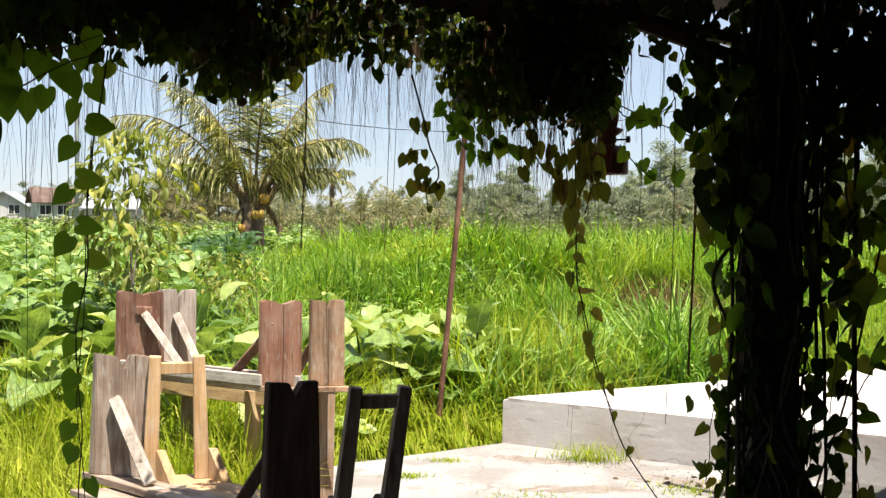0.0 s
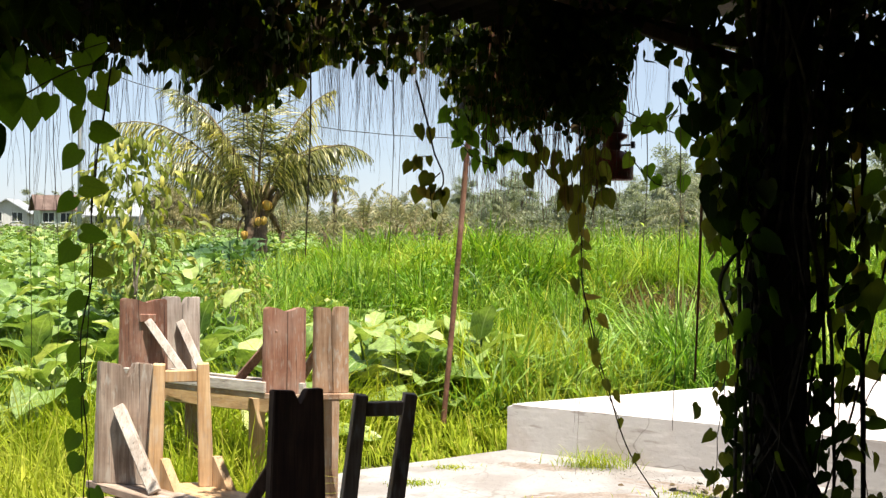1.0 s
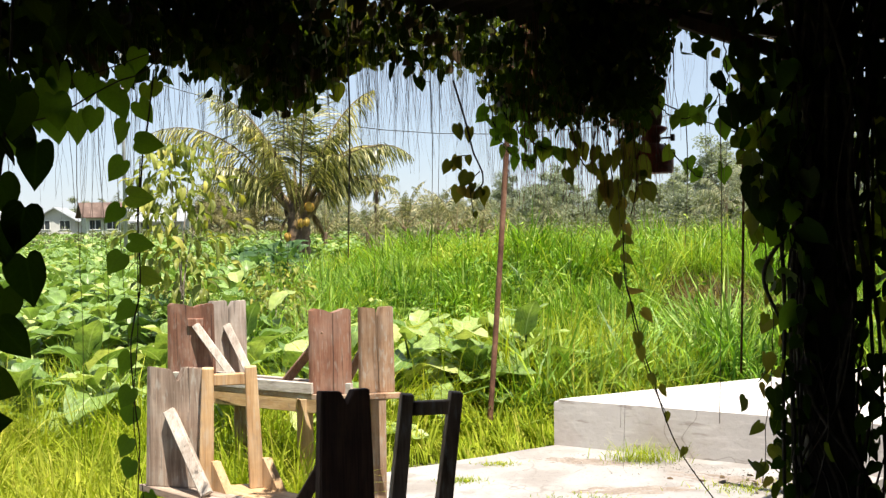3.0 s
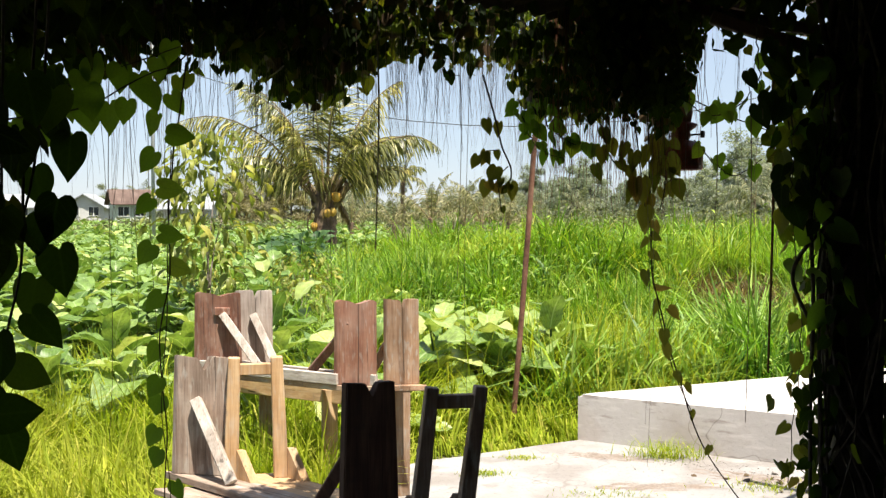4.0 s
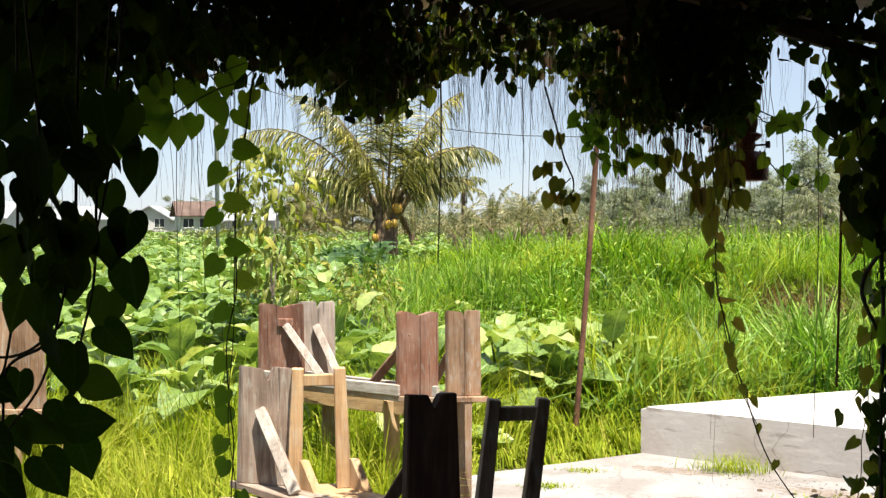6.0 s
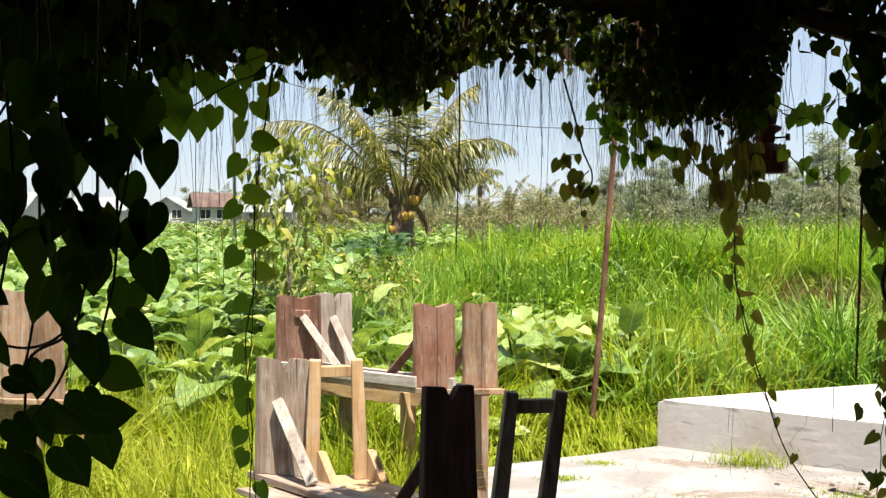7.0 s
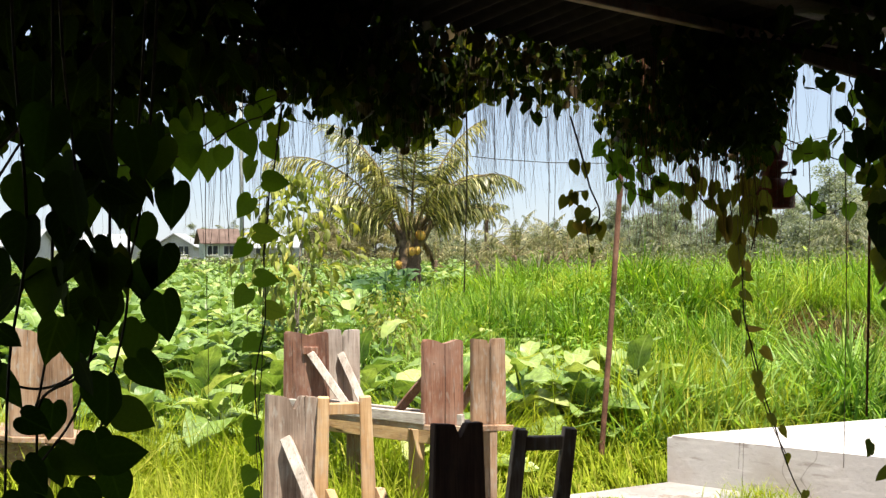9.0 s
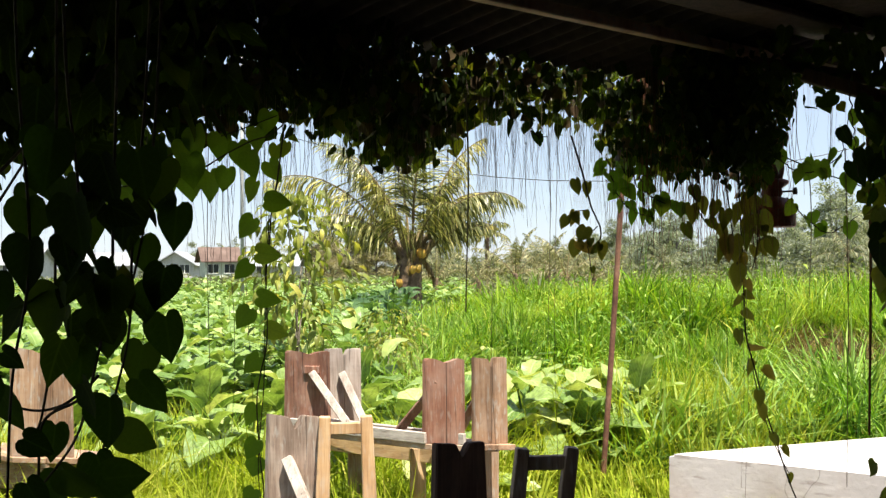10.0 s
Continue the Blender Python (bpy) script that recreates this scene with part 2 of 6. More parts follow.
M["vine_leaf_lit"] = leaf_mat("sunlit_yellow_green_vine_leaf", (0.05, 0.075, 0.012), (0.1, 0.125, 0.02), (0.2, 0.19, 0.035), (0.12, 0.15, 0.05), 0.5, 0.3, 5.0, rough=0.5, thr=0.8, glow=(2.4, 2.3, 0.6))
M["vine_leaf_olive"] = leaf_mat("olive_brown_vine_leaf", (0.07, 0.085, 0.02), (0.14, 0.14, 0.035), (0.2, 0.14, 0.05), (0.13, 0.12, 0.06), 0.5, 0.3, 5.0, rough=0.6, per="object", thr=0.8, glow=(2.2, 2.0, 0.8), mottle=0.1)
M["dry_leaf"] = leaf_mat("dry_brown_vine_leaf", (0.07, 0.045, 0.025), (0.12, 0.08, 0.045), (0.16, 0.12, 0.06), (0.1, 0.08, 0.05), 0.25, 0)
M["tobacco_leaf"] = leaf_mat("broad_crop_leaf", (0.09, 0.17, 0.035), (0.22, 0.325, 0.085), (0.42, 0.46, 0.16), (0.42, 0.5, 0.28), 0.3, 0.55, 8.0, thr=0.85, rough=0.42, spec=0.32)
M["tobacco_leaf_part"] = leaf_mat("broad_crop_leaf_single", (0.1, 0.18, 0.035), (0.31, 0.4, 0.115), (0.46, 0.49, 0.19), (0.42, 0.5, 0.28), 0.3, 0.55, 8.0, per="object", thr=0.85, rough=0.42, spec=0.32)
M["weed_leaf"] = leaf_mat("green_weed_leaf", (0.06, 0.14, 0.015), (0.2, 0.34, 0.04), (0.34, 0.42, 0.08), (0.2, 0.3, 0.1), 0.35, 0.2, rough=0.6, spec=0.2)
M["dark_crop"] = leaf_mat("dark_crop_leaf", (0.035, 0.08, 0.03), (0.06, 0.12, 0.04), (0.1, 0.16, 0.05), (0.15, 0.22, 0.1), 0.35, 0.3)
M["grass"] = leaf_mat("tall_green_grass", (0.035, 0.095, 0.006), (0.18, 0.355, 0.02), (0.42, 0.5, 0.07), (0, 0, 0), 0.4, 0, rough=0.65, thr=0.82, patch=0.32, spec=0.1)
M["grass_pale"] = leaf_mat("pale_yellow_green_grass", (0.15, 0.23, 0.011), (0.33, 0.39, 0.023), (0.54, 0.5, 0.11), (0, 0, 0), 0.42, 0, rough=0.65, thr=0.8, patch=0.25, spec=0.1)
M["grass_blue"] = leaf_mat("broad_bluish_grass", (0.035, 0.11, 0.014), (0.2, 0.37, 0.036), (0.5, 0.6, 0.17), (0, 0, 0), 0.4, 0, rough=0.42, thr=0.75, patch=0.3, spec=0.28)
M["dry_grass"] = leaf_mat("dry_brown_undergrowth", (0.06, 0.045, 0.022), (0.17, 0.12, 0.05), (0.34, 0.3, 0.08), (0, 0, 0), 0.3, 0)
M["sapling_leaf"] = leaf_mat("yellow_green_sapling_leaf", (0.1, 0.13, 0.03), (0.27, 0.29, 0.06), (0.46, 0.4, 0.09), (0.4, 0.42, 0.16), 0.4, 0.3, thr=0.8)
M["palm_leaf"] = leaf_mat("coconut_leaflet", (0.035, 0.05, 0.018), (0.25, 0.255, 0.095), (0.7, 0.62, 0.28), (0, 0, 0), 0.4, 0, rough=0.35, thr=0.62, spec=0.5)
M["palm_leaf_pale"] = leaf_mat("yellowing_coconut_leaflet", (0.1, 0.105, 0.03), (0.36, 0.33, 0.1), (0.75, 0.64, 0.24), (0, 0, 0), 0.42, 0, rough=0.4, thr=0.6, spec=0.4)
M["dry_palm"] = leaf_mat("dry_brown_palm_leaflet", (0.2, 0.13, 0.06), (0.36, 0.25, 0.12), (0.5, 0.38, 0.2), (0, 0, 0), 0.25, 0)
M["young_palm"] = leaf_mat("dusty_palm_leaflet", (0.1, 0.105, 0.045), (0.25, 0.24, 0.115), (0.5, 0.44, 0.24), (0, 0, 0), 0.3, 0, rough=0.45, thr=0.72, spec=0.3)
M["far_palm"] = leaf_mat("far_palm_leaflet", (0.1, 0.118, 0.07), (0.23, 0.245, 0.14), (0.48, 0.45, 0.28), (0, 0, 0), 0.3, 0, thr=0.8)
# distance haze is put into the pale bluish colours of the far tree leaves
M["tree_leaf"] = leaf_mat("hazy_far_tree_leaf", (0.17, 0.2, 0.17), (0.3, 0.33, 0.28), (0.43, 0.425, 0.35), (0, 0, 0), 0.5, 0, thr=0.85)
M["dry_tree_leaf"] = leaf_mat("dry_pale_tree_leaf", (0.26, 0.235, 0.15), (0.37, 0.33, 0.21), (0.46, 0.4, 0.24), (0, 0, 0), 0.45, 0, thr=0.85)
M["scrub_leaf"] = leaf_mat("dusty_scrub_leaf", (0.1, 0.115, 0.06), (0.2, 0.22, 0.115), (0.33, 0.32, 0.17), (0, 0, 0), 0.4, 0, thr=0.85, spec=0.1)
M["bark"] = rough_mat("grey_brown_bark", [(0.3, (0.1, 0.08, 0.06)), (0.6, (0.2, 0.17, 0.14)), (0.8, (0.28, 0.25, 0.21))], 8, 0.95, 0.8, 30)
M["palm_trunk"] = rough_mat("fibrous_palm_trunk", [(0.3, (0.07, 0.045, 0.03)), (0.55, (0.16, 0.11, 0.075)), (0.8, (0.26, 0.19, 0.13))], 5, 0.95, 0.9, 22)
M["palm_stem"] = rough_mat("ochre_palm_stalk", [(0.3, (0.1, 0.075, 0.035)), (0.7, (0.24, 0.18, 0.08))], 5, 0.7, 0.4, 30)
M["coconut"] = rough_mat("yellow_coconut_husk", [(0.3, (0.42, 0.22, 0.04)), (0.55, (0.62, 0.38, 0.07)), (0.8, (0.5, 0.42, 0.12))], 6, 0.5, 0.1, 30)
M["vine_stem"] = rough_mat("dark_vine_stem", [(0.3, (0.03, 0.022, 0.016)), (0.55, (0.065, 0.046, 0.034)), (0.75, (0.12, 0.1, 0.08))], 30, 0.85, 0.4, 90)
M["root"] = rough_mat("thin_brown_root", [(0.3, (0.16, 0.12, 0.09)), (0.7, (0.28, 0.22, 0.17))], 6, 0.9, 0.1, 50)
M["red_root"] = rough_mat("reddish_root", [(0.3, (0.14, 0.05, 0.03)), (0.7, (0.24, 0.1, 0.06))], 12, 0.9, 0.1, 50)
M["roof_tile"] = rough_mat("clay_roof_tile", [(0.3, (0.085, 0.055, 0.045)), (0.6, (0.135, 0.093, 0.078)), (0.8, (0.2, 0.15, 0.13))], 0.8, 0.9, 0.3, 6)
M["house_wall"] = rough_mat("pale_green_plaster", [(0.3, (0.42, 0.46, 0.38)), (0.7, (0.56, 0.6, 0.5))], 0.6, 0.9, 0.1, 8)
M["white_wall"] = rough_mat("white_plaster", [(0.3, (0.45, 0.45, 0.44)), (0.7, (0.58, 0.57, 0.56))], 0.5, 0.9, 0.1, 8)
M["dark_wall"] = rough_mat("dark_timber_wall", [(0.3, (0.07, 0.055, 0.045)), (0.7, (0.14, 0.11, 0.09))], 0.6, 0.9, 0.1, 8)
M["zinc"] = rough_mat("pale_zinc_roof", [(0.3, (0.22, 0.235, 0.25)), (0.7, (0.32, 0.335, 0.35))], 0.5, 0.7, 0.1, 8)
M["dark_roof"] = rough_mat("dark_shingle_roof", [(0.3, (0.06, 0.055, 0.05)), (0.7, (0.12, 0.11, 0.1))], 0.8, 0.9, 0.2, 8)
M["window_dark"] = Nodes("dim_window_glass").finish((0.03, 0.035, 0.04), 0.15, 0, 0.5)
M["paint_white"] = Nodes("white_paint").finish((0.7, 0.7, 0.68), 0.6)
M["pole_concrete"] = rough_mat("grey_pole_concrete", [(0.3, (0.34, 0.34, 0.34)), (0.7, (0.46, 0.46, 0.46))], 1.5, 0.9, 0.1, 20)
M["cable"] = Nodes("black_cable").finish((0.03, 0.03, 0.03), 0.6)


# ---- mesh helpers ----
def group(name, at=(0, 0, 0), label="", category="", grp="", kind=""):
    ob = new(name)
    ob.location = at
    ob.empty_display_size = 0.1
    return tagged(ob, label, category, grp, kind)


def hang(ob, parent):
    """Makes ob a child of parent without moving it."""
    ob.parent = parent
    base = Matrix.Translation(parent.location)
    up = parent.parent
    while up:
        base = Matrix.Translation(up.location) @ base
        up = up.parent
    ob.matrix_parent_inverse = base.inverted()
    return ob


def part(name, bm, material, parent=None, label="", smooth=False):
    me = bpy.data.meshes.new(name)
    bmesh.ops.recalc_face_normals(bm, faces=bm.faces[:])
    bm.to_mesh(me)
    bm.free()
    me.materials.append(M[material] if isinstance(material, str) else material)
    if smooth:
        me.shade_smooth()
    ob = new(name, me)
    if parent:
        hang(ob, parent)
    if label:
        ob["label"] = label
    return ob


def prism(bm, outline, ext):
    """A solid from an outline of 3D points and an extrusion vector."""
    ext = Vector(ext)
    a = [bm.verts.new(Vector(p)) for p in outline]
    b = [bm.verts.new(Vector(p) + ext) for p in outline]
    n = len(a)
    bm.faces.new(a)
    bm.faces.new(b[::-1])
    for i in range(n):
        bm.faces.new((a[i], b[i], b[(i + 1) % n], a[(i + 1) % n]))
    return bm


def bar(p0, p1, side, w, th, taper=1.0, bevel=0.003):
    """A squared bar from p0 to p1; w along side, th across it."""
    bm = bmesh.new()
    p0, p1 = Vector(p0), Vector(p1)
    ax = (p1 - p0).normalized()
    s = Vector(side)
    s = (s - ax * s.dot(ax)).normalized()
    t = ax.cross(s)
    rings = []
    for p, k in ((p0, 1.0), (p1, taper)):
        rings.append([bm.verts.new(p + s * (i * w * k / 2) + t * (j * th * k / 2)) for i, j in ((-1, -1), (1, -1), (1, 1), (-1, 1))])
    bm.faces.new(rings[0])
    bm.faces.new(rings[1][::-1])
    for i in range(4):
        bm.faces.new((rings[0][i], rings[1][i], rings[1][(i + 1) % 4], rings[0][(i + 1) % 4]))
    if bevel:
        bmesh.ops.bevel(bm, geom=bm.edges[:], offset=bevel, segments=1, affect="EDGES")
    return bm


def smooth_path(points, steps=6):
    """A Catmull-Rom line through the points."""
    p = [Vector(q) for q in points]
    p = [p[0] * 2 - p[1]] + p + [p[-1] * 2 - p[-2]]
    out = []
    for i in range(1, len(p) - 2):
        for k in range(steps):
            t = k / steps
            out.append(0.5 * (2 * p[i] + (p[i + 1] - p[i - 1]) * t + (2 * p[i - 1] - 5 * p[i] + 4 * p[i + 1] - p[i + 2]) * t * t + (3 * p[i] - p[i - 1] - 3 * p[i + 1] + p[i + 2]) * t ** 3))
    return out + [p[-2]]


def tube(bm, pts, r0, r1, sides=6):
    """A tapering tube along pts."""
    prev = None
    n = len(pts)
    for i, p in enumerate(pts):
        d = (pts[min(i + 1, n - 1)] - pts[max(i - 1, 0)]).normalized()
        s = d.cross(Vector((0.31, 0.87, 0.38))).normalized()
        t = d.cross(s)
        r = r0 + (r1 - r0) * i / (n - 1)
        ring = [bm.verts.new(p + (s * math.cos(a) + t * math.sin(a)) * r) for a in (k * math.tau / sides for k in range(sides))]
        if prev:
            for k in range(sides):
                bm.faces.new((prev[k], prev[(k + 1) % sides], ring[(k + 1) % sides], ring[k]))
        else:
            bm.faces.new(ring[::-1])
        prev = ring
    bm.faces.new(prev)
    return bm


def lathe(bm, profile, at=(0, 0, 0), sides=20):
    prev = None
    for r, z in profile:
        ring = [bm.verts.new((at[0] + r * math.cos(k * math.tau / sides), at[1] + r * math.sin(k * math.tau / sides), at[2] + z)) for k in range(sides)]
        if prev:
            for k in range(sides):
                bm.faces.new((prev[k], prev[(k + 1) % sides], ring[(k + 1) % sides], ring[k]))
        else:
            bm.faces.new(ring[::-1])
        prev = ring
    bm.faces.new(prev)
    return bm


def raw_mesh(name, verts, faces, uv=None):
    """A mesh from arrays: verts (n, 3), faces as a list of (m, k) index arrays, uv per vertex."""
    me = bpy.data.meshes.new(name)
    me.vertices.add(len(verts))
    me.vertices.foreach_set("co", np.asarray(verts, dtype=np.float32).ravel())
    loops = np.concatenate([f.ravel() for f in faces]).astype(np.int32)
    totals = np.concatenate([np.full(len(f), f.shape[1], dtype=np.int32) for f in faces])
    starts = np.concatenate([[0], np.cumsum(totals)[:-1]]).astype(np.int32)
    me.loops.add(len(loops))
    me.loops.foreach_set("vertex_index", loops)
    me.polygons.add(len(totals))
    me.polygons.foreach_set("loop_start", starts)
    me.polygons.foreach_set("loop_total", totals)
    if uv is not None:
        layer = me.uv_layers.new(name="UVMap")
        layer.data.foreach_set("uv", np.asarray(uv, dtype=np.float32)[loops].ravel())
    me.update(calc_edges=True)
    me.shade_smooth()
    return me


def raw_object(name, me, material, parent=None):
    me.materials.append(M[material])
    ob = new(name, me)
    if parent:
        hang(ob, parent)
    return ob


def heart_leaf(fine=False):
    """A folded heart-shaped leaf, 1 long, stalk at the origin, tip towards -z, face towards -y."""
    if fine:
        mid = [(0, 0.0), (0, 0.12), (0, 0.3), (0, 0.46), (0, 0.62), (0, 0.76), (0, 0.88), (0, 1.0)]
        side = [(0.1, -0.11), (0.23, -0.13), (0.34, -0.05), (0.405, 0.1), (0.42, 0.27), (0.385, 0.44), (0.305, 0.59), (0.2, 0.74), (0.09, 0.88)]
    else:
        mid = [(0, 0.0), (0, 0.32), (0, 0.64), (0, 1.0)]
        side = [(0.2, -0.13), (0.37, 0.03), (0.42, 0.28), (0.3, 0.56), (0.11, 0.83)]
    nm, ns = len(mid), len(side)
    v, uv = [], []
    for x, l in mid:
        v.append((0, 0.05 * math.sin(l * 3), -l))
        uv.append((0.5, l))
    for sgn in (1, -1):
        for x, l in side:
            v.append((sgn * x, -0.22 * x + 0.05 * math.sin(l * 3) + 0.03 * math.sin(l * 9 + x * 8), -l))
            uv.append((0.5 + sgn * x, l))
    quads, tris = [], []
    lobe = ns - nm
    for o, flip in ((nm, False), (nm + ns, True)):
        t = [(0, o + k, o + k + 1) for k in range(lobe)]
        q = [(k, o + lobe + k, o + lobe + k + 1, k + 1) for k in range(nm - 1)]
        quads += [f[::-1] if flip else f for f in q]
        tris += [f[::-1] if flip else f for f in t]
    return np.array(v), [np.array(quads), np.array(tris)], np.array(uv)


def long_leaf(rows=6, width=0.42, droop=0.5, wave=0.04, sharp=0.8, blunt=False):
    """A broad pointed leaf, 1 long along +x, arching down."""
    v, uv = [], []
    for i in range(rows + 1):
        l = i / rows
        w = width * (math.sin(math.pi * min(1, l * 0.93 + 0.05)) ** sharp) * (1 - 0.25 * l)
        if blunt:
            w = width * float(np.interp(l, (0, 0.12, 0.28, 0.45, 0.6, 0.75, 0.88, 0.96, 1), (0.3, 0.78, 0.98, 1.0, 0.93, 0.74, 0.46, 0.22, 0.03)))
        elif i == rows:
            w = 0.01
        x, z = l * (1 - 0.15 * droop * l), 0.12 * math.sin(l * 2) - droop * l * l * 0.55
        for j, s in enumerate((-1, -0.5, 0, 0.5, 1)):
            v.append((x, s * w / 2 * 1.0, z + abs(s) * w * 0.18 + wave * abs(s) * math.sin(l * (17 if not blunt else 13) + (2 if s > 0 else 0))))
            uv.append((0.5 + s * 0.5, l))
    q = [(i * 5 + j, i * 5 + j + 1, i * 5 + j + 6, i * 5 + j + 5) for i in range(rows) for j in range(4)]
    return np.array(v), [np.array(q)], np.array(uv)


def euler_mats(rx, ry, rz):
    """Rotation matrices (n, 3, 3), Rz Ry Rx, from radians."""
    cx, sx, cy, sy, cz, sz = np.cos(rx), np.sin(rx), np.cos(ry), np.sin(ry), np.cos(rz), np.sin(rz)
    m = np.empty((len(rx), 3, 3))
    m[:, 0, 0], m[:, 0, 1], m[:, 0, 2] = cz * cy, cz * sy * sx - sz * cx, cz * sy * cx + sz * sx
    m[:, 1, 0], m[:, 1, 1], m[:, 1, 2] = sz * cy, sz * sy * sx + cz * cx, sz * sy * cx - cz * sx
    m[:, 2, 0], m[:, 2, 1], m[:, 2, 2] = -sy, cy * sx, cy * cx
    return m


def scatter(name, template, rot, at, size, material, parent=None):
    """One mesh of many copies of a template (verts, faces, uv)."""
    v, faces, uv = template
    n, k = len(at), len(v)
    size = np.asarray(size)
    if size.ndim == 1:
        size = np.repeat(size[:, None], 3, 1)
    pts = np.einsum("nij,nkj->nki", rot, v[None] * size[:, None, :]) + at[:, None, :]
    off = (np.arange(n) * k)[:, None, None]
    fs = [(f[None] + off).reshape(-1, f.shape[1]) for f in faces]
    me = raw_mesh(name, pts.reshape(-1, 3), fs, np.tile(uv, (n, 1)))
    return raw_object(name, me, material, parent)


def blades(name, roots, height, width, lean, curve, material, parent=None, parts=4, out_az=None):
    """Grass: each blade a tapering strip that leans and bends over."""
    n = len(roots)
    az = rng.uniform(0, math.tau, n) if out_az is None else out_az
    curve = np.minimum(curve, 1.3)
    lean = np.minimum(lean, 0.8)
    dirs = np.stack([np.cos(az), np.sin(az), np.zeros(n)], 1)
    sides = np.stack([-np.sin(az), np.cos(az), np.zeros(n)], 1)
    tw = rng.uniform(-0.9, 0.9, n)
    sides = sides * np.cos(tw)[:, None] + dirs * np.sin(tw)[:, None]
    rows = []
    for i in range(parts):
        s = i / (parts - 1)
        out = height * (lean * s + curve * s * s * s)
        up = height * (s - 0.45 * curve * s ** 3)
        c = roots + dirs * out[:, None] + np.array([0, 0, 1.0]) * up[:, None]
        w = width * (1 - 0.25 * s if i < parts - 1 else 0)
        if i == parts - 1:
            rows.append(c[:, None])
        else:
            rows.append(np.stack([c - sides * w[:, None] / 2, c + sides * w[:, None] / 2], 1))
    v = np.concatenate(rows, 1)
    k = v.shape[1]
    off = (np.arange(n) * k)[:, None]
    quads = np.concatenate([off + np.array([[2 * i, 2 * i + 1, 2 * i + 3, 2 * i + 2]]) for i in range(parts - 2)])
    tris = off + np.array([[k - 3, k - 2, k - 1]])
    me = raw_mesh(name, v.reshape(-1, 3), [quads, tris])
    return raw_object(name, me, material, parent)


def hump(x, y):
    """Height of the ground: a low bank under the tall grass, a slight fall towards the houses."""
    s = 1 / (1 + np.exp(-np.clip((x + 0.16 * y - 0.2) / 0.7, -30, 30)))
    rise = np.clip((y - 8.6) / 5.5, 0, 1)
    fall = np.clip((26 - y) / 8, 0, 1)
    return 0.72 * rise * rise * (3 - 2 * rise) * fall * s * (np.abs(x) < 60) - 0.5 * np.clip((y - 14) / 40, 0, 1)


# ---- ground, slab, ledge ----
def make_ground():
    t = np.linspace(-1, 1, 141)
    g = np.sinh(t * 5.2) / math.sinh(5.2) * 900
    xs, ys = np.meshgrid(g, g + 12)
    z = hump(xs, ys) + 0.025 * np.sin(xs * 1.7) * np.cos(ys * 1.3) * (np.abs(xs) < 30) - 0.03
    v = np.stack([xs.ravel(), ys.ravel(), z.ravel()], 1)
    n = len(t)
    i, j = np.meshgrid(np.arange(n - 1), np.arange(n - 1))
    a = (j * n + i).ravel()
    me = raw_mesh("ground", v, [np.stack([a, a + 1, a + n + 1, a + n], 1)])
    return tagged(raw_object("ground", me, "soil"), "flat field soil with sparse grass reaching the horizon", "ground", kind="structure")


make_ground()


def flat_solid(name, corners, z0, z1, material, label, category, jag=0.0, bevel=0.012, step=0.16, chip=0.0):
    """A slab with a slightly uneven outline and rounded edges."""
    bm = bmesh.new()
    pts = []
    for i, (x, y) in enumerate(corners):
        x2, y2 = corners[(i + 1) % len(corners)]
        steps = max(1, int(math.hypot(x2 - x, y2 - y) / step)) if jag else 1
        for k in range(steps):
            f = k / steps
            j = jag if k else 0
            pts.append((x + (x2 - x) * f + random.uniform(-j, j), y + (y2 - y) * f + random.uniform(-j, j), z0))
    prism(bm, pts, (0, 0, z1 - z0))
    top = [e for e in bm.edges if all(v.co.z > z1 - 1e-4 for v in e.verts)]
    bmesh.ops.bevel(bm, geom=top, offset=bevel, segments=2, affect="EDGES")
    if chip:
        for v in bm.verts:
            if z1 - bevel * 1.2 < v.co.z < z1 - 1e-4:
                v.co.z += random.uniform(-2.5, 0.6) * chip
    return tagged(part(name, bm, material), label, category, kind="structure")


flat_solid("pavement", [(0.40, 6.90), (-0.62, 6.17), (-0.78, 5.5), (-0.35, 3.95), (0.5, 4.5), (2.4, 5.2), (5.0, 4.3), (5.0, 5.2)], -0.1, 0.012, "slab",
           "bleached white concrete yard slab with cracks and dirt", "pavement", 0.018)
flat_solid("concrete_ledge", [(0.392, 6.89), (5.2, 4.40), (7.0, 6.5), (4.4, 9.1)], -0.1, 0.30, "ledge",
           "low whitewashed concrete ledge with chipped worn edges", "ledge", 0.002, 0.014, 0.11, 0.0015)



def soil_drift(name, x, y, rx, ry, turn, seed):
    """Washed-up soil lying thin and uneven on the slab, sinking under it at its edge."""
    r = np.random.default_rng(seed)
    n = 44
    g = np.linspace(-1, 1, n)
    u, w = np.meshgrid(g, g, indexing="ij")
    wave = sum(a * np.sin(u * fu + pu) * np.sin(w * fw + pw) for a, fu, fw, pu, pw in zip((0.3, 0.24, 0.2, 0.16, 0.13), r.uniform(3, 16, 5), r.uniform(3, 16, 5), r.uniform(0, 6, 5), r.uniform(0, 6, 5)))
    z = 0.012 + np.minimum((0.55 - u * u - w * w + wave * 1.3 + r.normal(0, 0.14, u.shape)) * 0.008, 0.007)
    c, sn = math.cos(turn), math.sin(turn)
    at = np.stack([x + u * rx * c - w * ry * sn, y + u * rx * sn + w * ry * c, z], -1).reshape(-1, 3)
    i = (np.arange(n - 1)[:, None] * n + np.arange(n - 1)).ravel()
    me = raw_mesh(name, at, [np.stack([i, i + n, i + n + 1, i + 1], 1)])
    tagged(raw_object(name, me, "silt"), "thin drift of brown soil on the concrete slab", "soil", kind="stuff")


